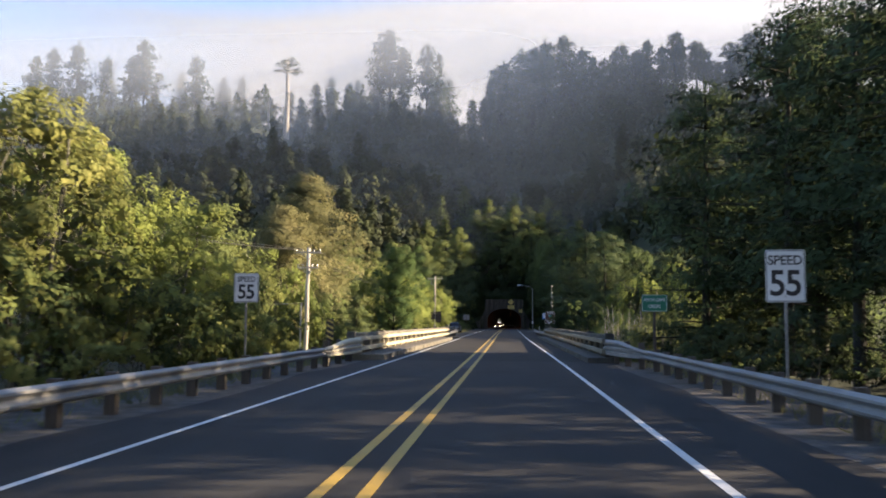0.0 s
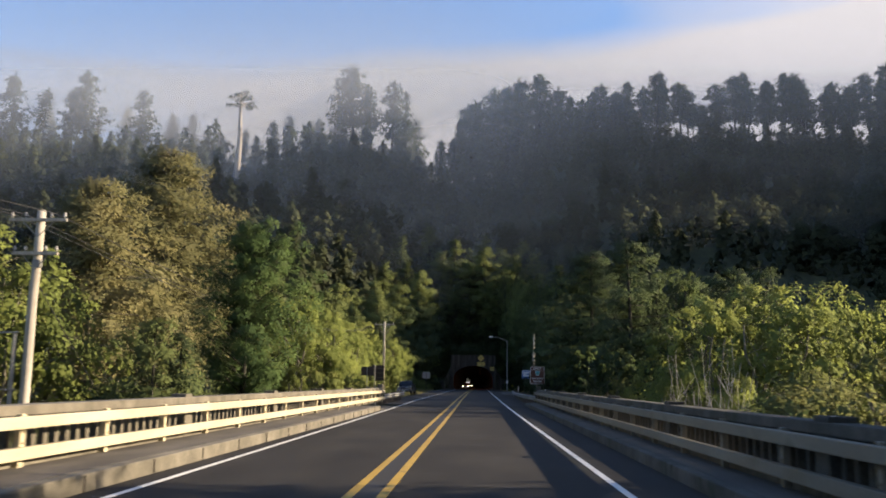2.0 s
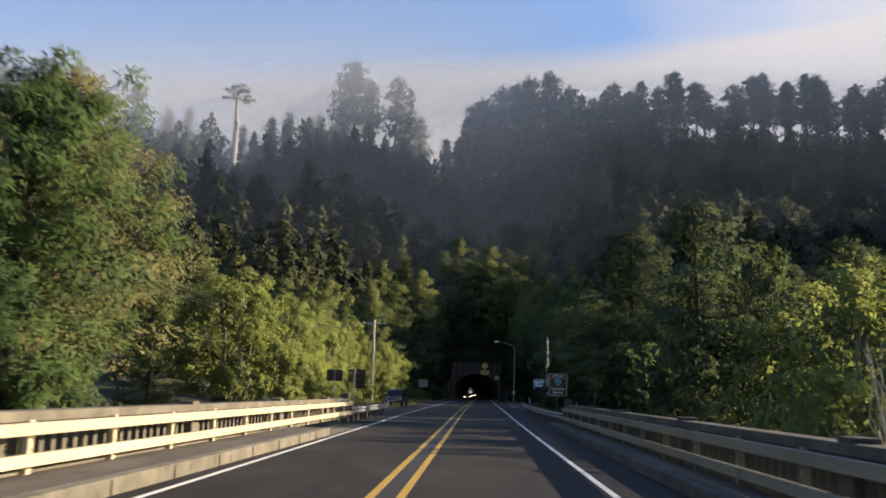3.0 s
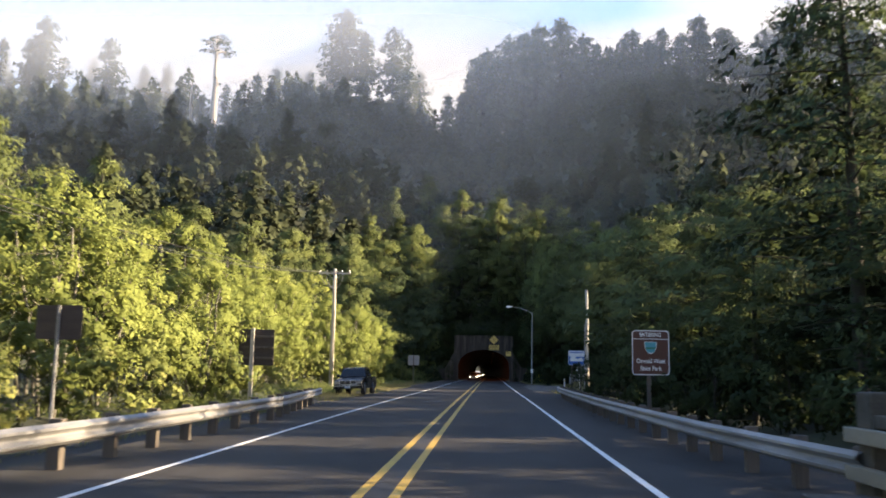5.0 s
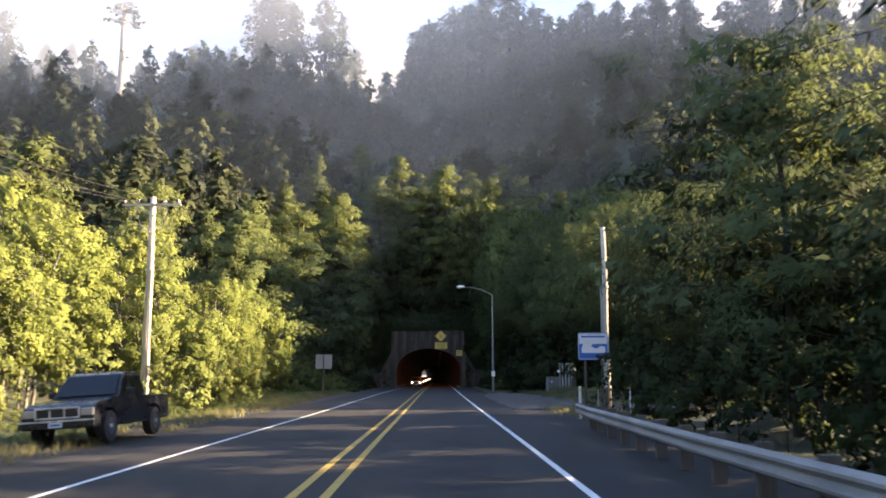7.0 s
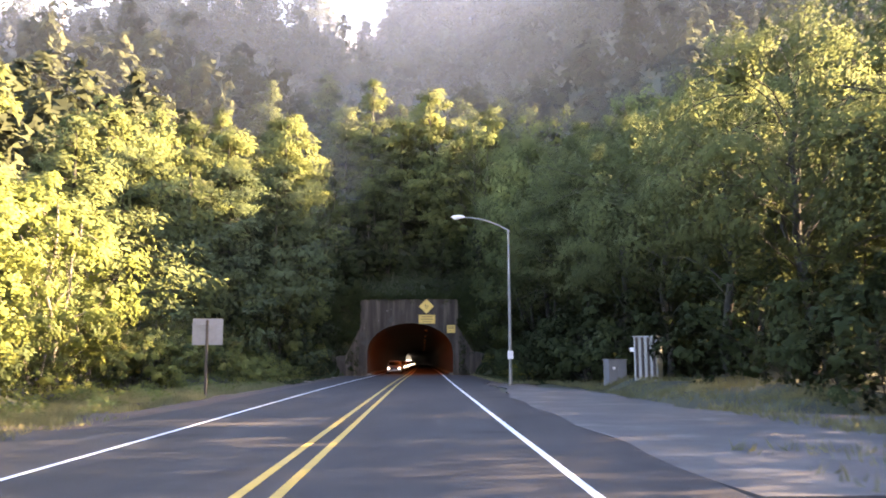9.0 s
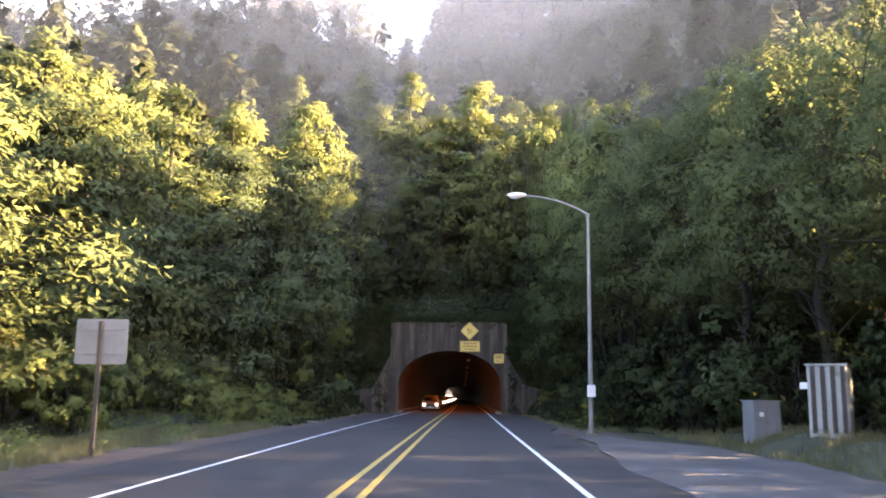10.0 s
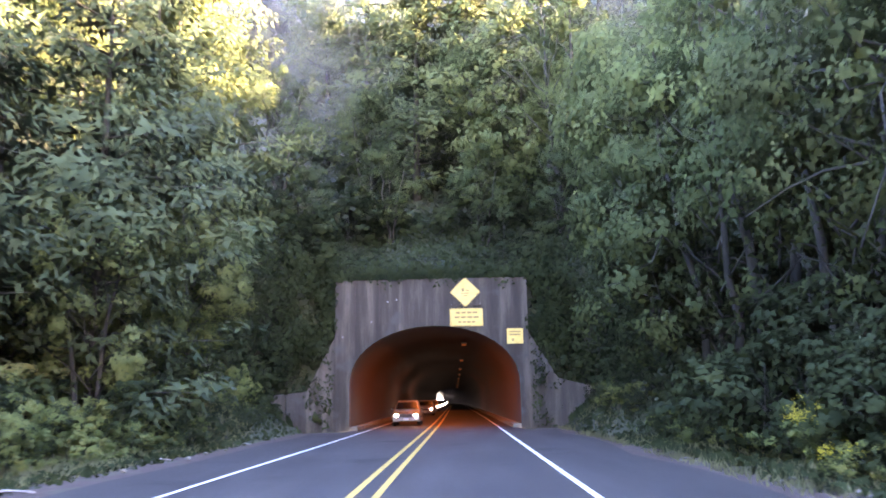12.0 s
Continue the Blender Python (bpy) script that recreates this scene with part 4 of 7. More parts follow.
    bm = bmesh.new()
    crest = [(-0.5, -0.12), (-0.42, 0.12), (-0.2, 0.26), (0.05, 0.22), (0.12, 0.08), (0.0, 0.10), (-0.1, 0.0), (0.1, -0.1), (0.35, 0.02), (0.5, -0.05), (0.5, -0.28), (-0.5, -0.28)]
    bm.faces.new([bm.verts.new((a, -0.008, z)) for a, z in crest])
    part("wave_print", bm, M_SIGNWHITE, p)
    for x in (-0.35, 0.35):
        steel_post(r, x, 0.01, -0.5, 3.2, M_WOODPOST, 0.09)
    # warning signs on the portal
    r = empty("tunnel_warning_sign", 1.93, PORTAL_Y - 0.08, 7.45, "faded yellow diamond warning sign above the tunnel", "road sign")
    d = part("face_plate", panel_bm(1.19, 1.19, 0.006, 0.07), M_SIGNYELLOW, r)
    d.matrix_basis = pose(0, 0, 0, 0, 45, 0)
    part("border", ring_bm(1.14, 1.14, 0.02, -0.003, 0.06), M_FADED, d)
    for k, (a, b, c, e) in enumerate(((-0.2, -0.05, 0.02, 0.22), (0.02, 0.24, 0.05, 0.12), (-0.22, 0.2, -0.1, -0.04), (-0.1, 0.12, -0.24, -0.17))):
        part("faded_symbol", box_bm(a, b, -0.005, 0.0, c, e), M_FADED, r)
    part("bracket", box_bm(-0.9, 0.9, 0.01, 0.07, -0.74, -0.69), M_DARKPANEL, r)
    r = empty("tunnel_notice_plate", 1.97, PORTAL_Y - 0.08, 6.04, "yellow notice plate with three lines of text below", "road sign")
    p = part("face_plate", panel_bm(1.82, 0.98, 0.006, 0.05), M_SIGNYELLOW, r)
    part("border", ring_bm(1.76, 0.92, 0.02, -0.003, 0.045), M_FADED, p)
    for z, w in ((0.26, 0.62), (0.0, 0.7), (-0.26, 0.5)):
        for k in range(4):
            part("text_bar", box_bm(-w + k * w / 2 + 0.04, -w + (k + 1) * w / 2 - 0.02, -0.005, 0.0, z - 0.06, z + 0.06), M_FADED, p)
    part("bracket", box_bm(-0.8, 0.8, 0.01, 0.07, -0.1, -0.04), M_SIGNBACK, r)
    r = empty("tunnel_button_sign", 4.62, PORTAL_Y - 0.07, 4.95, "small yellow sign with lamp beside the arch", "road sign")
    p = part("face_plate", panel_bm(0.9, 0.84, 0.006, 0.04), M_SIGNYELLOW, r)
    for z in (0.24, 0.08):
        part("text_bar", box_bm(-0.3, 0.3, -0.005, 0.0, z - 0.04, z + 0.04), M_FADED, p)
    part("button", cyl_bm((-0.12, -0.03, -0.2), (-0.12, 0, -0.2), 0.08, sides=12), M_FADED, p)
    part("bracket", box_bm(-0.3, 0.3, 0.01, 0.06, -0.05, 0.05), M_SIGNBACK, r)
    # striped marker before the left rail
    r = empty("object_marker", -5.75, 29.3, 0, "weathered striped marker board at the bridge end", "marker")
    p = part("board", panel_bm(0.3, 0.92, 0.012, 0.02), M_DARKPANEL, r)
    p.location = (0, 0, 1.25)
    for k in range(4):
        bm = bmesh.new()
        z = -0.42 + k * 0.22
        bm.faces.new([bm.verts.new(c) for c in ((-0.14, -0.004, z + 0.14), (0.14, -0.004, z), (0.14, -0.004, z + 0.09), (-0.14, -0.004, z + 0.23 if k < 3 else z + 0.2))])
        part("stripe", bm, M_SIGNYELLOW, p)
    wood_post(r, 0, 0.015, -0.5, 1.6, 0.09)
    # reflector posts near the pole and turnout
    first = None
    for x, y in ((6.6, 143.5), (8.3, 149.2), (9.9, 150.2), (-5.4, 31.8), (6.1, 90.6), (-5.5, 88.0)):
        if first is None:
            first = empty("delineator_post", x, y, 0, "short pale reflector post at the roadside", "marker post", "marker posts")
            part("stake", box_bm(-0.05, 0.05, -0.012, 0.012, -0.4, 1.15, 0.006), M_SIGNWHITE, first)
            part("reflector", cyl_bm((0, -0.03, 1.02), (0, -0.01, 1.02), 0.04, sides=12), M_SIGNYELLOW, first)
        else:
            copy_thing(first, pose(x, y, 0, 0, 0, 10 * x))


build_signs()


# ---- poles, wires, lamp ----
def utility_pole(x, y, z0, z1, lean, arms, label, r0=0.17):
    root = empty("utility_pole", x, y, 0, label, "utility pole", "utility poles")
    top = Vector((lean, 0, z1))
    zs = np.linspace(z0, z1, 9)
    pts = [(lean * (z - z0) / (z1 - z0) + 0.02 * math.sin(z * 1.3), 0, z) for z in zs]
    v, f = tube_arrays(pts, np.linspace(r0, r0 * 0.68, 9), 12)
    f = list(f) + [tuple(range(8 * 12, 9 * 12))]
    link_mesh("shaft", v, f, M_POLE, root, True)
    for za, half in arms:
        xx = lean * (za - z0) / (z1 - z0)
        arm = part("crossarm", box_bm(xx - half, xx + half, -0.20, -0.10, za - 0.055, za + 0.055, 0.01), M_POLE, root)
        for k in (-0.92, -0.45, 0.45, 0.92):
            bm = cyl_bm((xx + k * half, -0.15, za + 0.05), (xx + k * half, -0.15, za + 0.13), 0.02, sides=8)
            cyl_bm((xx + k * half, -0.15, za + 0.12), (xx + k * half, -0.15, za + 0.24), 0.055, 0.035, 10, bm)
            part("insulator", bm, M_CERAMIC, arm)
        for sgn in (-1, 1):
            part("brace", cyl_bm((xx, -0.12, za - 0.55), (xx + sgn * half * 0.55, -0.15, za - 0.05), 0.018, sides=6), M_GALV, root)
    return root


def build_poles():
    a = utility_pole(-13.05, 56.0, -4.8, 6.9, 0.15, [(6.55, 0.95), (5.45, 0.75)], "sunlit wooden utility pole with crossarms and insulators", 0.19)
    part("riser_pipe", cyl_bm((-0.32, -0.15, -4.6), (-0.30, -0.15, 2.9), 0.07, sides=10), M_POLE, a)
    part("transformer_bracket", box_bm(0.05, 0.3, -0.15, 0.05, 5.0, 5.25, 0.02), M_GALV, a)
    d = utility_pole(-11.85, 151.0, -0.5, 9.85, 0.05, [(9.45, 1.35)], "sunlit wooden utility pole with one crossarm", 0.2)
    part("riser_pipe", cyl_bm((0.16, -0.2, -0.3), (0.16, -0.2, 6.4), 0.05, sides=8), M_POLE, d)
    for k, xx in ((0, -1.0), (1, -0.6), (2, 0.75)):
        v, f = tube_arrays([(xx, -0.15, 9.4), (xx - 0.03, -0.2, 9.0), (xx * 0.7, -0.2, 8.5), (0.1, -0.2, 8.1)], [0.02] * 4, 5)
        link_mesh("jumper_wire", v, f, M_CERAMIC, d)
    c = utility_pole(9.06, 151.0, -0.6, 8.35, 0.02, [], "bare pale utility pole beside the turnout", 0.16)
    part("ground_sleeve", cyl_bm((0, 0, -0.3), (0, 0, 1.0), 0.2, 0.19, 12), M_WOODPOST, c)
    part("conduit", cyl_bm((-0.2, -0.12, -0.3), (-0.18, -0.12, 5.6), 0.04, sides=8), M_GALV, c)
    part("band", cyl_bm((0, 0, 5.5), (0, 0, 5.62), 0.19, sides=12), M_GALV, c)
    for k, (xa, xb) in enumerate(((-13.8, -13.0), (-13.4, -12.4), (-12.3, -11.2))):
        w = wire("power_line", (xa, 55.85, 6.75), (xb, 150.85, 9.6), 2.2, 0.014)
        tagged(w, "thin dark power line between wooden poles", "cable", "power lines")
        w = wire("power_line", (xa, 55.85, 6.75), (xa - 4, -40, 8.0), 2.0, 0.014)
        tagged(w, "thin dark power line between wooden poles", "cable", "power lines")
    for z, zb in ((2.9, 3.4), (1.1, 1.5)):
        w = wire("telephone_line", (-13.2, 55.8, z), (-45, 53.0, zb), 0.5, 0.03)
        w.data.materials[0] = M_CERAMIC
        tagged(w, "pale telephone cable leaving the pole sideways", "cable", "telephone lines")
    for z, zb in ((8.2, 9.6), (5.5, 8.0)):
        w = wire("telephone_line", (9.06, 151, z), (38, 128, zb), 0.8, 0.02)
        tagged(w, "dark cable running from the pole into trees", "cable", "telephone lines")
    w = wire("guy_wire", (-12.85, 56, 4.5), (-9.9, 61, -3.5), 0.0, 0.015)
    tagged(w, "thin steel guy wire bracing the pole", "cable")


build_poles()


def build_street_lamp():
    root = empty("street_lamp", 6.85, 197.4, 0, "tall pale steel street lamp with curved arm", "street lamp")
    v, f = tube_arrays([(0, 0, -0.1), (0, 0, 4), (0, 0, 9.55)], [0.115, 0.095, 0.065], 14)
    link_mesh("mast", v, f, M_GALV, root, True)
    s = np.linspace(0, 1, 10)
    v, f = tube_arrays(np.stack([-2.75 * s, 0 * s, 9.5 + 0.82 * (1 - (1 - s) ** 2.0)], 1), np.linspace(0.05, 0.032, 10), 10)
    link_mesh("arm", v, f, M_GALV, root, True)
    bm = bmesh.new()
    bmesh.ops.create_uvsphere(bm, u_segments=16, v_segments=8, radius=1, matrix=Matrix.LocRotScale((-3.12, 0, 10.36), None, (0.44, 0.17, 0.12)))
    hd = part("lamp_head", bm, M_SIGNWHITE, root, smooth=True)
    bm = bmesh.new()
    bmesh.ops.create_uvsphere(bm, u_segments=14, v_segments=7, radius=1, matrix=Matrix.LocRotScale((-3.22, 0, 10.28), None, (0.26, 0.13, 0.11)))
    part("lens", bm, M_LAMPGLASS, hd, smooth=True)
    part("base_plate", box_bm(-0.2, 0.2, -0.2, 0.2, -0.05, 0.05, 0.01), M_CONC, root)
    part("control_box", box_bm(-0.17, 0.17, -0.26, -0.09, 1.55, 2.05, 0.02), M_SIGNWHITE, root)
    part("collar", cyl_bm((0, 0, 1.5), (0, 0, 1.56), 0.125, sides=14), M_SIGNBACK, root)
    part("collar", cyl_bm((0, 0, 9.4), (0, 0, 9.52), 0.09, sides=14), M_SIGNBACK, root)


def build_cabinets():
    root = empty("ribbed_cabinet", 12.55, 186.6, 0.55, "pale ribbed metal utility cabinet in tall grass", "utility cabinet", turn=60)
    part("body", box_bm(-0.55, 0.55, -0.55, 0.55, -0.5, 2.0, 0.03), M_CABINET, root)
    for k in range(4):
        part("rib", box_bm(-0.60, -0.55, -0.52 + k * 0.28, -0.39 + k * 0.28, 0.0, 1.98, 0.01), M_DARKPANEL, root)
    part("roof", box_bm(-0.6, 0.6, -0.6, 0.6, 2.0, 2.06, 0.015), M_CABINET, root)
    part("door", box_bm(-0.48, 0.48, -0.58, -0.55, 0.1, 1.9, 0.01), M_CABINET, root)
    part("handle", box_bm(0.36, 0.42, -0.62, -0.58, 0.95, 1.15, 0.005), M_SIGNBACK, root)
    part("hood", box_bm(-0.45, -0.2, 0.55, 0.78, 1.3, 1.5, 0.02), M_SIGNWHITE, root)
    root = empty("grey_cabinet", 11.75, 190.5, 0.1, "low grey metal utility box behind grass", "utility cabinet", turn=10)
    part("body", box_bm(-0.5, 0.5, -0.4, 0.4, -0.5, 1.35, 0.025), M_BOXGREY, root)
    part("lid", box_bm(-0.54, 0.54, -0.44, 0.44, 1.35, 1.40, 0.01), M_BOXGREY, root)
    part("door", box_bm(-0.42, -0.02, -0.42, -0.4, 0.0, 1.25, 0.01), M_BOXGREY, root)
    part("door", box_bm(0.02, 0.42, -0.42, -0.4, 0.0, 1.25, 0.01), M_BOXGREY, root)
    part("label_plate", box_bm(-0.3, -0.14, -0.426, -0.42, 0.85, 1.0), M_SIGNWHITE, root)


build_street_lamp()
build_cabinets()


# ---- vehicles ----
def side_solid(profile, half, taper=0.0, bevel=0.04):
    """A body from a side outline of (y, z), extruded across x, drawn in towards the top by taper."""
    bm = bmesh.new()
    zs = [z for _, z in profile]
    lo, hi = min(zs), max(zs)
    rows = []
    for sgn in (-1, 1):
        rows.append([bm.verts.new((sgn * (half - taper * (z - lo) / (hi - lo)), y, z)) for y, z in profile])
    n = len(profile)
    bm.faces.new(rows[0])
    bm.faces.new(list(reversed(rows[1])))
    for i in range(n):
        bm.faces.new((rows[0][i], rows[1][i], rows[1][(i + 1) % n], rows[0][(i + 1) % n]))
    bmesh.ops.recalc_face_normals(bm, faces=bm.faces)
    if bevel:
        bmesh.ops.bevel(bm, geom=list(bm.edges), offset=bevel, segments=2, affect="EDGES", profile=0.6)
    return bm


def build_wheel(root, x, y, r, sgn):
    w = part("wheel", cyl_bm((x - 0.11, y, r), (x + 0.11, y, r), r, sides=24), M_TYRE, root)
    bm = cyl_bm((x + sgn * 0.07, y, r), (x + sgn * 0.118, y, r), r * 0.62, r * 0.55, 16)
    rim = part("rim", bm, M_RIM, w)
    part("hub", cyl_bm((x + sgn * 0.1, y, r), (x + sgn * 0.135, y, r), 0.07, 0.05, 10), M_CHROME, w)


def build_pickup():
    """Small pickup; its nose points to -y, its length runs from y = 0 to 4.75."""
    root = empty("pickup_truck", -7.2, 131.2, 0.0, "parked dark grey pickup truck with chrome grille", "pickup truck", turn=-3)
    root.rotation_euler.y = radians(-3.5)
    H = 0.86
    lower = [(0.05, 0.38), (0.0, 0.62), (0.05, 0.86), (0.25, 0.95), (1.42, 1.06), (3.05, 1.06), (3.07, 1.02), (4.72, 1.02), (4.75, 0.5), (4.6, 0.42), (4.15, 0.40), (4.05, 0.72), (3.80, 0.82), (3.50, 0.82), (3.25, 0.72), (3.15, 0.38), (1.35, 0.36), (1.25, 0.70), (1.0, 0.80), (0.70, 0.80), (0.45, 0.70), (0.36, 0.40)]
    part("body", side_solid(lower, H, 0.04, 0.025), M_TRUCK, root)
    cab = [(1.38, 1.05), (1.95, 1.60), (2.15, 1.66), (2.85, 1.66), (3.0, 1.60), (3.08, 1.05)]
    c = part("cab", side_solid(cab, H - 0.04, 0.14, 0.03), M_TRUCK, root)
    bm = bmesh.new()
    bm.faces.new([bm.verts.new(p) for p in ((-0.74, 1.42, 1.10), (0.74, 1.42, 1.10), (0.64, 1.90, 1.56), (-0.64, 1.90, 1.56))])
    ws = part("windscreen", bm, M_GLASS, c)
    ws.location = (0, -0.035, 0.012)
    for sgn in (-1, 1):
        for y0, y1, y2, y3 in ((1.62, 2.28, 2.28, 2.03), (2.36, 2.98, 2.90, 2.36)):
            bm = bmesh.new()
            bm.faces.new([bm.verts.new(p) for p in ((sgn * 0.835, y0, 1.12), (sgn * 0.835, y1, 1.12), (sgn * 0.735, y2, 1.55), (sgn * 0.735, y3, 1.55))])
            g = part("side_window", bm, M_GLASS, c)
            g.location = (sgn * 0.01, 0, 0)
        part("mirror", box_bm(sgn * 0.98 - 0.1, sgn * 0.98 + 0.1, 1.72, 1.80, 1.08, 1.24, 0.02), M_TRUCK, root)
        part("headlight", box_bm(sgn * 0.68 - 0.15, sgn * 0.68 + 0.15, -0.02, 0.08, 0.66, 0.83, 0.02), M_LENS, root)
        part("wheel_arch", box_bm(sgn * 0.86 - 0.02, sgn * 0.86 + 0.02, 0.40, 1.28, 0.80, 0.86, 0.01), M_TRUCK, root)
        build_wheel(root, sgn * 0.76, 0.85, 0.36, sgn)
        build_wheel(root, sgn * 0.76, 3.65, 0.36, sgn)
    gr = part("grille", box_bm(-0.50, 0.50, -0.03, 0.05, 0.62, 0.86, 0.02), M_SIGNBLACK, root)
    for z in (0.63, 0.85):
        part("grille_bar", box_bm(-0.52, 0.52, -0.05, -0.01, z - 0.02, z + 0.02, 0.008), M_CHROME, gr)
    for x in (-0.5, -0.17, 0.17, 0.5):
        part("grille_bar", box_bm(x - 0.018, x + 0.018, -0.05, -0.01, 0.63, 0.85, 0.006), M_CHROME, gr)
    bp = part("bumper", box_bm(-0.88, 0.88, -0.10, 0.06, 0.40, 0.58, 0.03), M_TRUCK, root)
    part("bumper_strip", box_bm(-0.88, 0.88, -0.115, -0.095, 0.545, 0.585, 0.006), M_CHROME, bp)
    pl = part("number_plate", box_bm(-0.16, 0.16, -0.125, -0.112, 0.42, 0.54), M_PLATE, bp)
    part("plate_bar", box_bm(-0.11, 0.11, -0.128, -0.1255, 0.46, 0.50), M_SIGNBLUE, pl)
    part("bed_rail", box_bm(-0.84, 0.84, 3.1, 4.72, 1.015, 1.05, 0.01), M_TYRE, root)
    part("cab_rear_window", box_bm(-0.6, 0.6, 3.055, 3.07, 1.15, 1.5), M_GLASS, c)


def build_oncoming_cars():
    root = empty("oncoming_car", -1.85, 247.0, 0.0, "oncoming car with lit headlamps in the tunnel", "car", "cars queued in the tunnel")
    body = [(0.1, 0.3), (0.0, 0.55), (0.1, 0.78), (1.1, 0.95), (4.3, 1.0), (4.5, 0.9), (4.5, 0.35), (4.0, 0.25), (0.5, 0.25)]
    part("body", side_solid(body, 0.88, 0.06, 0.06), M_CARPAINT, root)
    cab = [(1.0, 0.93), (1.7, 1.45), (2.1, 1.56), (3.5, 1.55), (4.2, 1.0)]
    c = part("cabin", side_solid(cab, 0.82, 0.2, 0.06), M_CARPAINT, root)
    bm = bmesh.new()
    bm.faces.new([bm.verts.new(p) for p in ((-0.70, 1.06, 1.0), (0.70, 1.06, 1.0), (0.60, 1.66, 1.43), (-0.60, 1.66, 1.43))])
    g = part("windscreen", bm, M_GLASS, c)
    g.location = (0, -0.03, 0.03)
    for x in (-0.55, 0.55):
        part("roof_rail", box_bm(x - 0.02, x + 0.02, 2.0, 3.5, 1.56, 1.62, 0.008), M_SIGNBLACK, c)
    for sgn in (-1, 1):
        bm = bmesh.new()
        bmesh.ops.create_uvsphere(bm, u_segments=12, v_segments=6, radius=1, matrix=Matrix.LocRotScale((sgn * 0.62, 0.02, 0.66), None, (0.11, 0.06, 0.075)))
        part("headlight", bm, M_HEADLIGHT, root)
        part("mirror", box_bm(sgn * 0.95 - 0.08, sgn * 0.95 + 0.08, 1.25, 1.33, 0.98, 1.1, 0.02), M_SIGNBLACK, root)
        for y in (0.85, 3.6):
            build_wheel(root, sgn * 0.78, y, 0.32, sgn)
    part("grille", box_bm(-0.4, 0.4, -0.02, 0.05, 0.55, 0.74, 0.02), M_SIGNBLACK, root)
    bp = part("bumper", box_bm(-0.85, 0.85, -0.08, 0.1, 0.3, 0.5, 0.04), M_CARPAINT, root)
    part("number_plate", box_bm(-0.17, 0.17, -0.095, -0.08, 0.36, 0.48), M_PLATE, bp)
    for y in (282.0, 312.0, 335.0, 362.0, 400.0, 452.0):
        copy_thing(root, pose(-1.85 + float(tunnel_bend(y)), y, 0))


build_pickup()
build_oncoming_cars()


# ---- plants ----
def leaf_tris(P, D, L, W, rng, droop=0.0, face=None, wild=0.6):
    """Pointed leaves: base points, unit directions, lengths, half-widths; face: the way that they mostly look."""
    n = len(P)
    R = unit(rng.normal(size=(n, 3)))
    soft = unit(R * 0.4 + np.array([0, 0, 1.0]))
    if face is not None:
        soft = unit(unit(face + np.zeros((n, 3))) + R * 0.2)
        R = unit(face + R * wild * 1.7)
        D = unit(D - 0.8 * (D * R).sum(1)[:, None] * R)
    S = np.cross(D, R)
    S /= np.linalg.norm(S, axis=1)[:, None] + 1e-9
    L, W = np.broadcast_to(L, n)[:, None], np.broadcast_to(W, n)[:, None]
    tip = P + D * L
    tip[:, 2] -= droop * L[:, 0]
    mid = P + D * L * 0.3
    return np.stack([mid + S * W, tip, P - S * W * 0.8, soft], 1)


def unit(v):
    return v / (np.linalg.norm(v, axis=-1, keepdims=True) + 1e-9)


def tufts(rng, C, R, A, per, size, slim, lift=0.3, flat=0.75, wild=0.25, droop=0.12, fill=2, reach=0.5, bulge=0.75, inner=(0.65, 0.3)):
    """Clumps of leaves: middles C, radii R, outward ways A; per leaves on the shell of each, and a few broad ones within."""
    k = len(C)
    ci = np.repeat(np.arange(k), per)
    n = len(ci)
    off = unit(rng.normal(size=(n, 3)) + A[ci] * 0.55)
    P = C[ci] + off * (R[ci] * rng.uniform(0.55, 1.08, n))[:, None] * np.array([1, 1, flat])
    N = off * bulge + A[ci] * 0.7 + np.array([0, 0, lift])
    D = unit(off * reach + A[ci] * 0.3 + rng.normal(size=(n, 3)) * 0.7 + np.array([0, 0, -0.2]))
    out = [leaf_tris(P, D, size * rng.uniform(0.65, 1.3, n), size * slim * rng.uniform(0.75, 1.25, n), rng, droop, N, wild)]
    if fill:
        ci = np.repeat(np.arange(k), fill)
        n = len(ci)
        P = C[ci] + rng.normal(size=(n, 3)) * (R[ci] * 0.25)[:, None] * np.array([1, 1, flat])
        out.append(leaf_tris(P, unit(rng.normal(size=(n, 3))), R[ci] * inner[0], R[ci] * inner[1], rng, 0.0, A[ci] * 0.8 + np.array([0, 0, lift]), 0.2))
    return np.concatenate(out)


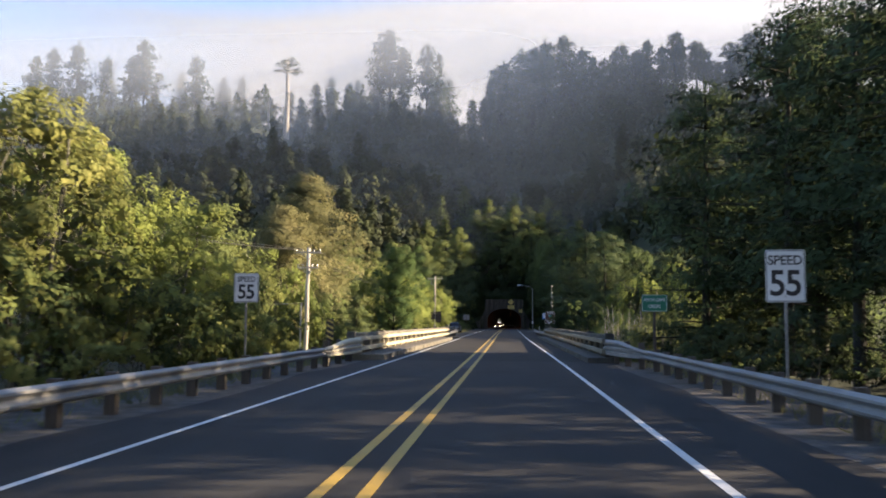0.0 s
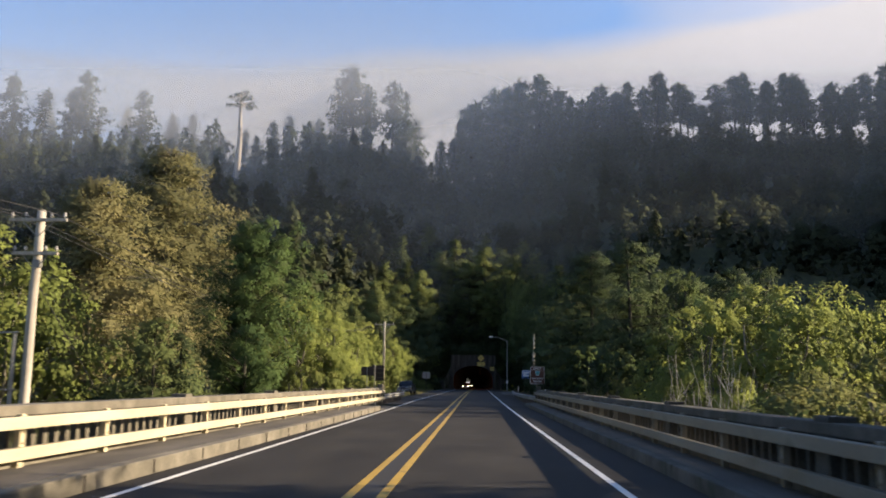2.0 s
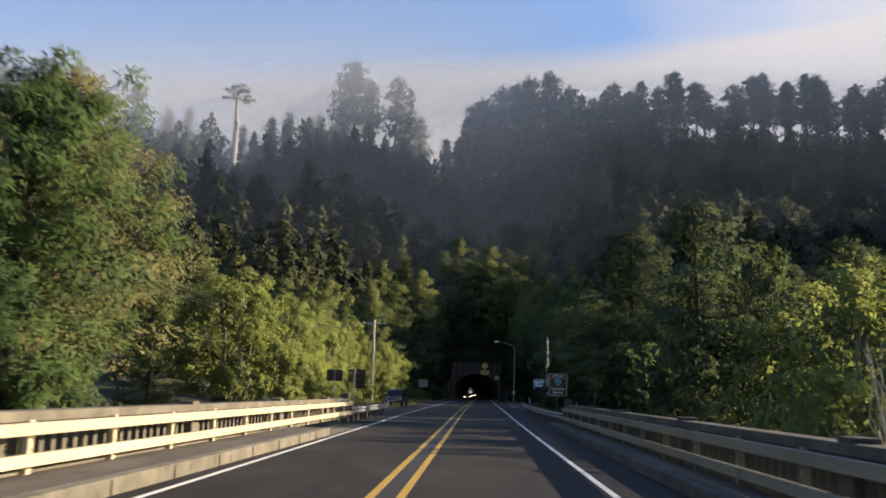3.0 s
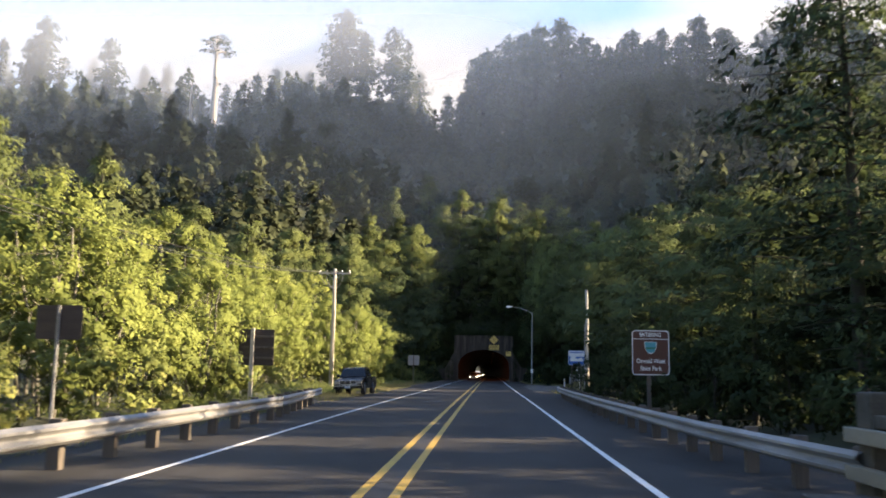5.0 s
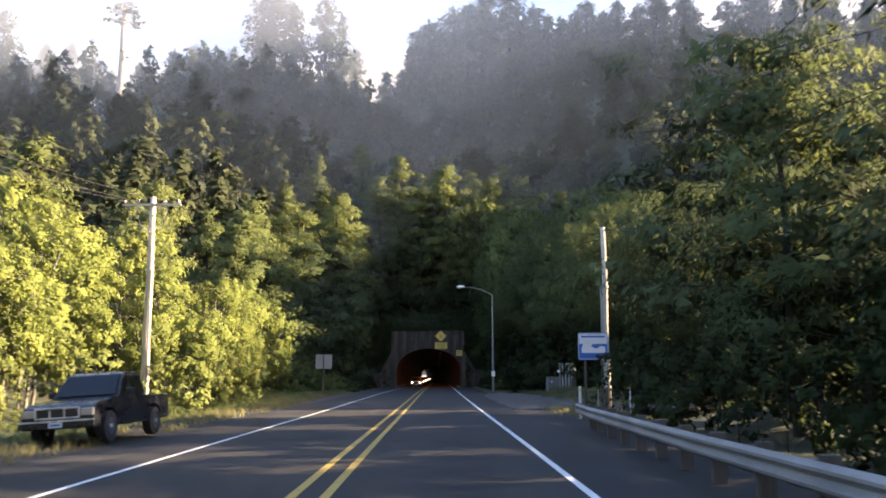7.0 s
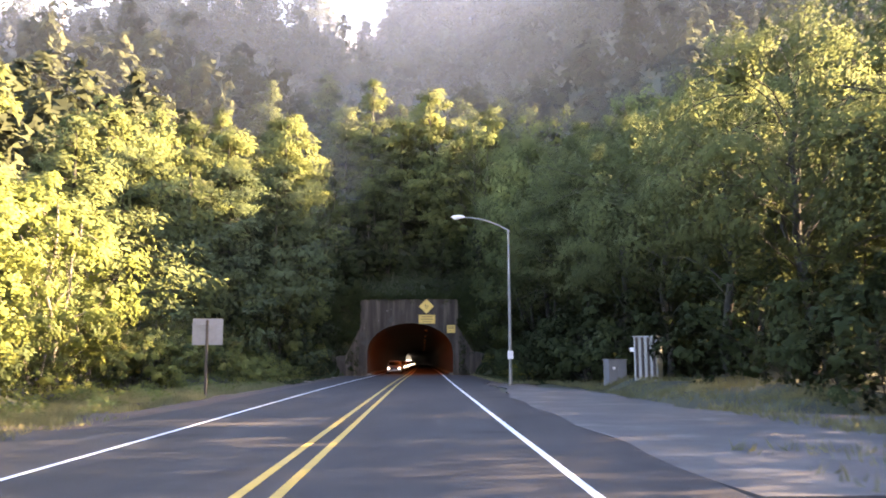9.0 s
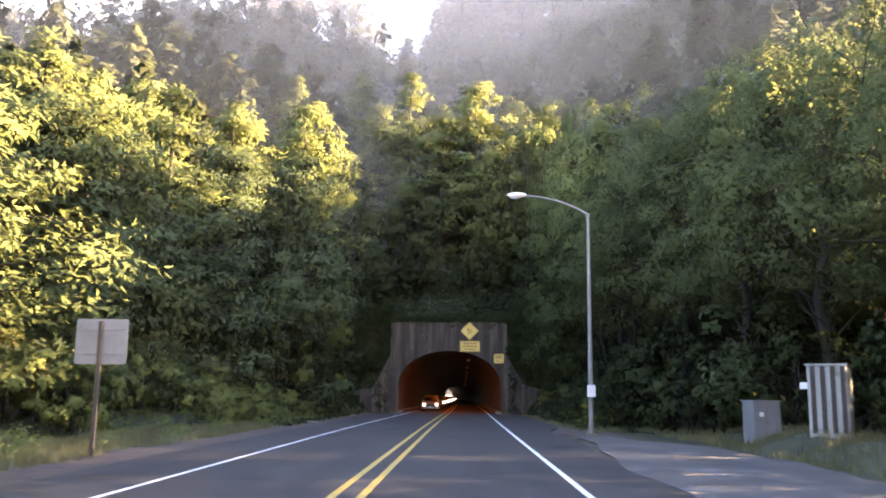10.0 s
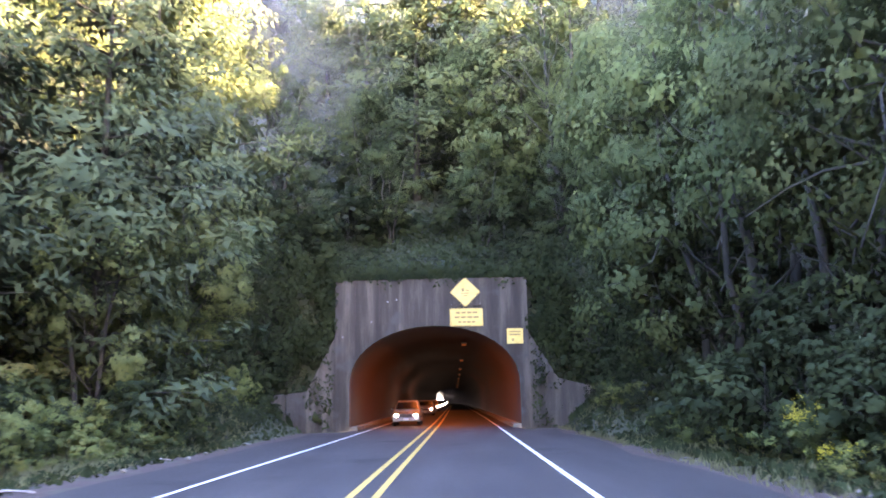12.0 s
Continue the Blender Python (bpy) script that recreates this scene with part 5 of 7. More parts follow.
def broad_crown(rng, h, r, base, lobes, clumps, leaves, leaf, stretch=1.0, core=80, slim=0.42, bulge=0.75):
    """Rounded lobes heaped into a crown, each clad in clumps of leaves. Returns triangles and the lobes' middles."""
    cen, rad = [], []
    for k in range(lobes):
        u = (k + 0.5) / lobes
        z = base + (h - base) * (0.16 + 0.70 * u)
        a = k * 2.4 + rng.uniform(-0.5, 0.5)
        f = math.sin(math.pi * min(1, 0.22 + 0.70 * u)) ** 0.7
        d = r * f * rng.uniform(0.36, 0.74)
        cen.append((d * math.cos(a), d * math.sin(a), z))
        rad.append(r * rng.uniform(0.27, 0.45) * (0.6 + 0.4 * f))
    cen.append((rng.uniform(-0.12, 0.12) * r, rng.uniform(-0.12, 0.12) * r, h - r * 0.30))
    rad.append(r * 0.32)
    cen, rad = np.array(cen), np.array(rad)
    pick = rng.choice(len(cen), clumps, p=rad ** 2 / (rad ** 2).sum())
    hub = np.array([0, 0, base + (h - base) * 0.45])
    d = unit(rng.normal(size=(clumps, 3)) + unit(cen[pick] - hub) * 0.5 + np.array([0, 0, 0.3]))
    C = cen[pick] + d * (rad[pick] * rng.uniform(0.72, 1.04, clumps))[:, None] * np.array([1, 1, 0.9 * stretch])
    R = rad[pick] * rng.uniform(0.22, 0.42, clumps)
    q = [tufts(rng, C, R, unit(d * 0.8 + unit(C - hub) * 0.5), leaves, leaf, slim, 0.25, 0.8, 0.14, fill=4 if h > 9 else 2, bulge=bulge, inner=(0.34, 0.13) if h > 9 else (0.65, 0.3))]
    if core:
        # the close inside of each lobe
        ci = np.repeat(np.arange(len(cen)), core)
        d = unit(rng.normal(size=(len(ci), 3)))
        P = cen[ci] + d * (rad[ci] * rng.uniform(0.1, 0.6, len(ci)))[:, None]
        q.append(leaf_tris(P, unit(rng.normal(size=(len(ci), 3))), np.minimum(rad[ci] * 0.19, 0.26), np.minimum(rad[ci] * 0.09, 0.12), rng, 0.0, d, 0.15))
    return np.concatenate(q), cen


def limb(a, b, r0, r1, rng, bend=0.12, n=6, sides=5):
    a, b = np.array(a, float), np.array(b, float)
    s = np.linspace(0, 1, n)[:, None]
    p = a * (1 - s) + b * s
    ln = np.linalg.norm(b - a)
    p[1:-1] += rng.normal(size=(n - 2, 3)) * ln * bend * 0.35
    p[:, 2] += (np.sin(s[:, 0] * math.pi) * ln * bend)
    return tube_arrays(p, np.linspace(r0, r1, n), sides)


def broadleaf_parts(seed, h, r, base, lobes, clumps, leaves, leaf, stems=1, slim=0.42):
    rng = np.random.default_rng(seed)
    q, cen = broad_crown(rng, h, r, base, lobes, clumps, leaves, leaf, slim=slim, core=70 if h > 9 else 50 if h > 4 else 16)
    big = h > 4
    tubes = []
    for s in range(stems):
        a = s * 2.1 + 0.4
        foot = (0.25 * (stems > 1) * math.cos(a), 0.25 * (stems > 1) * math.sin(a), -0.6)
        top = (0.35 * r * (stems > 1) * math.cos(a), 0.35 * r * (stems > 1) * math.sin(a), h * 0.82)
        tubes.append(limb(foot, top, (0.018 if big else 0.009) * h / stems ** 0.5, (0.004 if big else 0.002) * h, rng, 0.04, 8 if big else 5, 7 if big else 4))
    for k in range(len(cen)):
        z = max(base * 1.05, cen[k][2] - r * 0.35)
        tubes.append(limb((0.03 * r, 0, z * 0.95), cen[k], (0.0034 if big else 0.0035) * h, (0.0014 if big else 0.0012) * h, rng, 0.12, 5 if big else 3, 4))
        for j in range(2 if big else 0):
            e = cen[k] + rng.normal(size=3) * r * 0.25
            tubes.append(limb(cen[k] * 0.8 + np.array([0, 0, z * 0.17]), e, 0.0022 * h, 0.0009 * h, rng, 0.1, 4, 3))
    return q, join_tubes(tubes)


def conifer_parts(seed, h, r, base, whorl, per, sprays, size, droop=0.22, up=0.28, ragged=0.3, top_pow=0.7, bare=True, upright=0.0, slim=0.22, bole=1.0, pad=1.0, sides=8, flat=0.5, bulge=0.75, fill=5, inner=(0.5, 0.15)):
    """Tiers of boughs, each a row of tufts that grow towards its tip, on a tapered bole."""
    rng = np.random.default_rng(seed)
    C, R, A, tubes = [], [], [], []
    lean = rng.normal(size=2) * 0.014 * h
    zs = np.arange(-0.6, h + 0.01, h / 10)
    tubes.append(tube_arrays([(lean[0] * (z / h) ** 2, lean[1] * (z / h) ** 2, z) for z in zs], np.interp(zs, [-0.6, h * 0.5, h], [0.017 * h * bole, 0.010 * h * bole, 0.002 * h * bole]), sides))
    wind = rng.uniform(0, 6.28)
    z = base
    while z < h * 0.965:
        f = 1 - (z - base) / (h - base)
        rr = r * (f ** top_pow) * min(1, 0.6 + (1 - f) * 2.5)
        turn = rng.uniform(0, 6.28)
        for k in range(per):
            a = turn + (k + rng.uniform(-0.35, 0.35)) * 2 * math.pi / per
            if rng.random() < ragged * 0.3:
                continue
            ln = max(0.03 * r, rr * rng.uniform(1 - ragged * 1.3, 1.15) * (1 + 0.22 * math.cos(a - wind)))
            out = np.array([math.cos(a), math.sin(a), 0.0])
            t = np.array([-out[1], out[0], 0.0])
            zb = z + rng.uniform(-0.5, 0.5) * whorl * 0.6
            m = max(1, round(4.6 * (ln / r) ** 0.8 + rng.uniform(-0.3, 0.6)))
            for i in range(m):
                s = min(1.0, (i + 0.75) / m + rng.uniform(-0.08, 0.08))
                lat = rng.uniform(-1, 1) * 0.34 * ln * math.sin(math.pi * min(1, s * 0.8 + 0.15))
                zz = zb + (-droop + upright) * s * ln + up * ln * s ** 2.4 - 0.2 * abs(lat)
                p = out * (s * ln) + t * lat
                C.append((p[0] + lean[0] * (z / h) ** 2, p[1] + lean[1] * (z / h) ** 2, zz))
                R.append(pad * (0.075 * r + 0.10 * ln) * rng.uniform(0.75, 1.25))
                A.append(unit(out * (0.35 + 0.5 * s) + t * (lat / ln) * 0.8 + np.array([0, 0, 0.5 + upright])))
            if bare and rng.random() < 0.6:
                e = out * ln * 0.9 + np.array([lean[0] * (z / h) ** 2, lean[1] * (z / h) ** 2, zb + (-droop + upright + up * 0.8) * ln * 0.9])
                tubes.append(limb((lean[0] * (z / h) ** 2, lean[1] * (z / h) ** 2, zb), e, 0.003 * h, 0.0008 * h, rng, 0.02, 4, 4))
        z += whorl * rng.uniform(0.7, 1.3) * (0.5 + 0.5 * f)
    leaves = [tufts(rng, np.array(C), np.array(R), np.array(A), sprays, size, slim, 0.3, flat, 0.3, 0.06, fill, 0.9, bulge, inner)]
    n = 22
    P = np.zeros((n, 3))
    P[:, 2] = h * rng.uniform(0.93, 1.0, n)
    P[:, :2] += lean + rng.normal(size=(n, 2)) * size * 0.12
    leaves.append(leaf_tris(P, unit(rng.normal(size=(n, 3)) * 0.6 + np.array([0, 0, 0.8])), size * 0.8, size * 0.18, rng))
    if bare:
        for k in range(16):
            zz, a = rng.uniform(0.10 * h, max(base, 0.2 * h) * 1.1), rng.uniform(0, 6.28)
            ln = rng.uniform(0.08, 0.2) * h * 0.6
            tubes.append(limb((0, 0, zz), (math.cos(a) * ln, math.sin(a) * ln, zz - 0.15 * ln), 0.0025 * h, 0.0008 * h, rng, 0.02, 3, 4))
    return np.concatenate(leaves), join_tubes(tubes)


def snag_parts(seed, h, crown):
    """A stout weathered bole, bare but for stubs, with a flat ragged crown or a broken tip."""
    rng = np.random.default_rng(seed)
    zs = np.linspace(-2, h, 14)
    sway = 0.35 * np.sin(zs * 0.16 + seed)
    thick = 1.0 if crown else 0.7
    tubes = [tube_arrays([(sway[i], 0.6 * sway[-1 - i], z) for i, z in enumerate(zs)], np.interp(zs, [-2, h * 0.12, h * 0.6, h], [1.9 * thick, 1.5 * thick, 1.0 * thick, 0.35 * thick]), 9)]
    C, R, A = [], [], []
    for k in range(34 if crown else 26):
        a = rng.uniform(0, 6.28)
        high = crown and k < 20
        z = rng.uniform(0.74, 0.99) * h if high else rng.uniform(0.3, 0.96) * h
        ln = (rng.uniform(4.5, 9.5) * (1 if z < 0.9 * h else 0.62)) if high else rng.uniform(0.8, 2.6)
        c = np.interp(z, zs, sway)
        e = np.array([c + math.cos(a) * ln, math.sin(a) * ln, z + rng.uniform(-0.04, 0.22) * ln])
        tubes.append(limb((c, 0, z), e, 0.3 if high else 0.18, 0.08, rng, 0.1, 5, 4))
        if high:
            for u in (0.55, 0.8, 1.0):
                C.append(np.array([c, 0, z]) * (1 - u) + e * u + rng.normal(size=3) * np.array([0.5, 0.5, 0.2]))
                R.append(rng.uniform(0.7, 1.35))
                A.append(np.array([0, 0, 1.0]))
        elif rng.random() < 0.35:
            C.append(e)
            R.append(rng.uniform(0.3, 0.55))
            A.append(np.array([0, 0, 1.0]))
    leaves = tufts(rng, np.array(C), np.array(R), np.array(A), 14, 1.0, 0.3, 0.3, 0.4)
    return leaves, join_tubes(tubes)


KINDS = {
    "alder": dict(n=3, name="alder_tree", make=lambda s: broadleaf_parts(s, 8, 3.6, 0.2, 16, 175, 66, 0.138, 3), leaf=L_ALDER, bark=M_PALEBARK, h=8, label="sunlit yellow-green alder with dense leafy crown", cat="tree", group="roadside alders"),
    "green": dict(n=3, name="broadleaf_tree", make=lambda s: broadleaf_parts(s, 12, 4.8, 0.8, 18, 165, 56, 0.19, 2), leaf=L_GREEN, bark=M_BARK, h=12, label="dark green broadleaf tree with heavy spreading crown", cat="tree", group="trees by the tunnel"),
    "spruce": dict(n=4, name="spruce_tree", make=lambda s: conifer_parts(s, 12, 4.8, 0.8, 1.2, 6, 46, 0.32, slim=0.19, up=0.42, droop=0.26, ragged=0.55, top_pow=0.6, flat=0.4, pad=1.2, fill=7, inner=(0.45, 0.15)), leaf=L_SPRUCE, bark=M_BARK, h=12, label="olive green spruce with drooping ragged boughs", cat="tree", group="roadside spruces"),
    "darkspruce": dict(n=3, name="spruce_tree", make=lambda s: conifer_parts(s + 3, 12, 5.0, 0.8, 1.15, 6, 46, 0.32, slim=0.19, up=0.40, droop=0.26, ragged=0.5, top_pow=0.55, flat=0.4, pad=1.2, fill=7, inner=(0.45, 0.15)), leaf=L_SHADESPRUCE, bark=M_BARK, h=12, label="spruce with dense drooping boughs, coloured dark for shade", cat="tree", group="dark spruces"),
    "tallspruce": dict(n=3, name="spruce_tree", make=lambda s: conifer_parts(s, 16, 5.2, 4.0, 1.0, 7, 68, 0.21, ragged=0.42, top_pow=0.45, slim=0.18, flat=0.45, pad=1.22, fill=8, inner=(0.42, 0.15)), leaf=L_TALLSPRUCE, bark=M_BARK, h=16, label="tall spruce with bare lower trunk, coloured near-black for shade", cat="tree", group="tall roadside spruces"),
    "flatspruce": dict(n=3, name="spruce_tree", make=lambda s: conifer_parts(s + 5, 12, 5.4, 2.6, 1.3, 8, 76, 0.25, ragged=0.42, top_pow=0.26, slim=0.17, up=0.34, droop=0.16, flat=0.34, pad=1.15, fill=12, inner=(0.42, 0.16)), leaf=L_MIDSPRUCE, bark=M_BARK, h=12, label="broad wind-shaped dark spruce with spreading layered boughs", cat="tree", group="dark spruces"),
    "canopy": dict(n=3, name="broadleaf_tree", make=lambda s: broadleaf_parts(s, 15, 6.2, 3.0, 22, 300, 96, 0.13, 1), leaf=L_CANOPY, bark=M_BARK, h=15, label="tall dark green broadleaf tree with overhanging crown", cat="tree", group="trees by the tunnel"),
    "pine": dict(n=1, name="pine_tree", make=lambda s: conifer_parts(s, 12, 3.4, 5.7, 0.55, 7, 110, 0.20, droop=0.0, up=0.42, upright=0.18, top_pow=0.5, slim=0.14, ragged=0.4, pad=0.95), leaf=L_PINE, bark=M_BARK, h=12, label="fresh green shore pine with upturned tufts", cat="tree", group="shore pines"),
    "brown": dict(n=2, name="old_spruce_tree", make=lambda s: conifer_parts(s, 20, 7.4, 2.4, 1.0, 8, 84, 0.30, ragged=0.42, top_pow=0.5, slim=0.17, pad=1.25, fill=9, inner=(0.42, 0.15)), leaf=L_BROWN, bark=M_PALEBARK, h=20, label="old brownish spruce with bare twigs showing", cat="tree", group="old spruces"),
    "willow": dict(n=2, name="willow_bush", make=lambda s: broadleaf_parts(s, 8, 3.4, 0.3, 13, 105, 34, 0.165, 4, 0.34), leaf=L_WILLOW, bark=M_PALEBARK, h=8, label="tall willow bush with small grey-green leaves below the bridge", cat="bush", group="willows by the creek"),
    "shrub": dict(n=3, name="shrub", make=lambda s: broadleaf_parts(s, 2.6, 1.9, 0.1, 7, 36, 30, 0.14, 2), leaf=L_SHRUB, bark=M_BARK, h=2.6, label="leafy roadside shrub with mixed green leaves", cat="shrub", group="roadside shrubs"),
    "undergrowth": dict(n=2, name="undergrowth_bush", make=lambda s: broadleaf_parts(s, 2.6, 2.0, 0.05, 7, 32, 34, 0.115, 3), leaf=L_SHADESPRUCE, bark=M_BARK, h=2.6, label="tangled undergrowth below the conifers, coloured dark for shade", cat="bush", group="undergrowth below the conifers"),
    "darkshrub": dict(n=3, name="shrub", make=lambda s: broadleaf_parts(s, 2.6, 2.0, 0.05, 8, 34, 28, 0.13, 2), leaf=L_SHADEGREEN, bark=M_BARK, h=2.6, label="bank shrub with leaves coloured deep green for shade", cat="shrub", group="bank shrubs"),
    "ridge": dict(n=4, name="ridge_tree", make=lambda s: conifer_parts(s, 38, 9.8, 3, 2.1, 5, 7, 1.6, ragged=0.5, top_pow=0.6, slim=0.46, bare=False, sides=5, pad=0.95, bulge=0.4, fill=2, inner=(0.65, 0.3)), leaf=L_FAR, bark=M_BARK, h=38, label="tall misty conifer on the ridge with bare bole", cat="tree", group="trees along the ridge"),
    "ridgebare": dict(n=3, name="ridge_tree", make=lambda s: conifer_parts(s, 38, 9.0, 14.5, 1.8, 5, 8, 1.55, ragged=0.6, top_pow=0.55, slim=0.42, bole=0.9, sides=5, pad=0.95, bulge=0.4, fill=2, inner=(0.65, 0.3)), leaf=L_FAR, bark=M_BARK, h=38, label="tall conifer on the ridge with long bare bole", cat="tree", group="trees along the ridge"),
    "snag": dict(n=1, name="snag_tree", make=lambda s: snag_parts(s, 42, True), leaf=L_FAR, bark=M_DEADWOOD, h=42, label="pale half-dead conifer with flat ragged top", cat="tree", group="old snags"),
    "spire": dict(n=1, name="dead_tree", make=lambda s: snag_parts(s, 24, False), leaf=L_FAR, bark=M_DEADWOOD, h=24, label="bleached dead tree trunk with short broken stubs", cat="tree", group="old snags"),
}
KINDS["deep"] = dict(KINDS["green"], make=lambda s: broadleaf_parts(s, 12, 4.8, 0.8, 18, 150, 64, 0.165, 2), leaf=L_SHADEGREEN, n=2, label="deep green broadleaf tree coloured for shade over the tunnel cutting", group="trees in the tunnel cutting")
KINDS["thicket"] = dict(KINDS["undergrowth"], make=lambda s: broadleaf_parts(s + 2, 2.6, 2.0, 0.05, 7, 32, 24, 0.135, 1), leaf=L_SHADEIVY, label="thicket below the conifers, coloured near-black for deep shade", group="thicket below the conifers")
KINDS["bank"] = dict(KINDS["alder"], leaf=L_OLIVE, n=2, label="olive green alder with leafy crown on the roadside bank", group="alders on the bank")
MADE = {}
COUNT = {}


def plant(kind, x, y, top, wide=1.0, sink=0.0):
    """Plants one tree so that its top stands at the height top."""
    k = KINDS[kind]
    i = COUNT.get(kind, 0)
    COUNT[kind] = i + 1
    v = i % k["n"]
    g = float(ground_z(x, y)) - sink
    s = max(0.15, (top - g) / k["h"])
    rng = random.Random(i * 7 + len(kind))
    w = s ** 0.75 * wide if kind not in ("ridge", "ridgebare", "snag", "spire") else s * wide
    m = pose(x, y, g, rng.uniform(-2, 2), rng.uniform(-2, 2), rng.uniform(0, 360)) @ Matrix.Diagonal((w, w, s, 1))
    if (kind, v) not in MADE:
        quads, (bv, bf) = k["make"](11 + v * 13 + len(kind))
        root = new(k["name"])
        root.empty_display_size = 0.4
        tagged(root, k["label"], k["cat"], k["group"])
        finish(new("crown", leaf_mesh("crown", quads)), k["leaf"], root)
        link_mesh("trunk", bv, bf, k["bark"], root, True)
        root.matrix_basis = m
        MADE[(kind, v)] = root
        return root
    src = MADE[(kind, v)]
    ob = copy_thing(src, pose(0, 0, 0))
    ob.matrix_basis = m
    return ob


def plant_rows(kind, rows):
    for r in rows:
        plant(kind, *r)


# tall spruces on the near right side; those out of view are added for shade
plant_rows("tallspruce", [(10.9, 36.8, 13.5, 0.95), (12.9, 31, 15), (13.4, 25, 13.5), (13.3, 19.5, 14, 1.0), (13.0, 13.5, 14, 1.0), (12.8, 7, 14, 1.0), (12.9, 0.5, 14), (12.6, -6.5, 14), (12.4, -14, 13.5)])
plant_rows("tallspruce", [(15.6, 35, 17), (17, 28.5, 16)])
# rows behind, added to keep the sun off the road and left bank
plant_rows("darkspruce", [(17.2, 22, 15.5), (16.8, 16, 15.5), (17, 10, 15.5), (17, 3.5, 15.5), (17, -3, 15.5), (17, -10, 15)])
plant_rows("darkspruce", [(17, 39, 12), (13.6, 40.5, 10.5), (20, 33, 13), (21, 24, 11)])
# further spruces, added to shade the road past the bridge
plant_rows("darkspruce", [(17, 97, 10), (20.5, 106, 11), (18, 113, 11.5), (24, 99, 11.5), (23, 110, 12), (18.5, 88, 9.5)])
# leafy bank on the near left side
plant_rows("bank", [(-10.2, -6, 7.5), (-10.5, 1, 7.8), (-11.2, 8, 8.0), (-10.3, 15, 7.4), (-12.5, 31, 5.6), (-11.8, 37, 4.6), (-17, 26, 8.0), (-22, 66, 8)])
plant_rows("alder", [(-12.5, 20, 7.9), (-11.0, 25, 6.4), (-16, 12, 9.5), (-16.5, 40, 6.5), (-17, 60.5, 7.2)])
plant_rows("green", [(-14.5, 3, 8.6, 0.9), (-15, 34, 6.4, 0.9), (-21, 50, 8.6, 0.9), (-14, 70, 4.5, 0.9)])
plant_rows("spruce", [(-20, 57, 10.8), (-24, 61, 11.0), (-18.5, 52, 8.0), (-9.8, 58.5, 3.6, 0.8), (-15.5, 47, 5.5)])
plant_rows("brown", [(-20.8, 89, 18.0, 1.12), (-20.6, 77.2, 13.2, 0.95)])
plant_rows("pine", [(-7.5, 61.4, 7.3, 0.85)])
plant_rows("darkspruce", [(-10.6, 63.5, 3.6, 0.75), (-9.2, 67.5, 1.6, 0.7)])
# right of the bridge
plant_rows("darkspruce", [(11.8, 88.5, 11.4, 1.05)])
plant_rows("deep", [(15.5, 92, 10.0, 0.9)])
plant_rows("alder", [(13.2, 76, 6.2), (16.0, 72, 6.6), (19.5, 75, 7.0), (24, 77, 6.0), (29, 72, 5.0), (18, 82, 7.6), (10.4, 68.5, 2.4, 0.8), (12.8, 66, 2.0, 0.8)])
# sunlit left bank beyond the bridge
plant_rows("alder", [(-12.2, 94, 8.0), (-14.5, 99, 8.2), (-11.6, 104, 6.6), (-12.8, 110, 6.8), (-11.7, 117, 6.2), (-13.6, 123, 6.8), (-14.2, 129, 6.6), (-14.6, 135, 7.2), (-15.0, 141.5, 7.4), (-15.6, 147.5, 8.2), (-13.4, 157, 7.6), (-12.4, 163.5, 7.4), (-16.5, 112, 9.2), (-17, 126, 10.2), (-18, 139, 10.8), (-18.5, 152, 11.2), (-13.0, 170, 8.2), (-12.8, 177, 8.9), (-17.5, 164, 11)])
plant_rows("spruce", [(-21, 104, 11.5), (-23, 118, 13.5), (-24, 133, 15), (-22, 146, 14.5), (-19, 172, 13.5), (-22, 160, 15.5), (-24, 181, 17), (-26.2, 193.6, 20.6), (-24, 209, 21), (-18.7, 205, 19.4), (-33, 272, 45.5, 1.2), (-70, 275, 42.5)])
# dark conifers on the right beyond the bridge
plant_rows("tallspruce", [(10.9, 102.5, 13.4, 1.05)])
plant_rows("darkspruce", [(10.8, 96, 7.5), (14.5, 110, 10.5)])
plant_rows("flatspruce", [(11.7, 136.4, 12.3, 0.92), (14.7, 127.6, 12.2), (11.2, 113, 8.5, 0.9), (11.0, 121, 9.0, 0.95), (17, 119, 10.5), (18, 136.5, 11), (14.5, 144, 10, 0.9), (19, 147, 11)])
# round the turnout and up to the tunnel, right
plant_rows("canopy", [(17.5, 161, 13), (17.5, 169, 14.5), (16.6, 177.5, 15.5), (16.4, 186, 15.5), (15.8, 194.5, 16.5), (15.4, 203, 18), (14.4, 211, 20)])
plant_rows("green", [(23.5, 163, 11.5), (24, 172, 13.5), (24, 181, 15), (23.5, 190, 17.5), (22.5, 199, 20.5), (21.5, 208, 23), (20.5, 217, 25), (24.5, 206, 22)])
plant_rows("deep", [(13.2, 218, 17.5), (11.8, 225, 16.0), (10.6, 233, 14.5)])
plant_rows("green", [(14.0, 226, 26), (14.5, 235, 24.5), (6.5, 251, 26), (8, 246.5, 30), (12, 249, 27), (1.5, 258, 27.5), (17.5, 243, 27)])
# rows behind, added to shade the cutting, the turnout and the left slope
plant_rows("green", [(27, 204, 22), (27, 211, 23), (26.5, 218, 24.5), (26, 225, 26)])
plant_rows("green", [(28, 233, 27, 1.1), (30.5, 240, 29, 1.1), (31, 248, 30, 1.1)])
plant_rows("darkspruce", [(27.5, 159, 12.5, 1.2), (27.5, 167, 14, 1.2), (28, 175.5, 15.5, 1.2), (28, 184, 17, 1.2), (28, 193, 20, 1.2)])
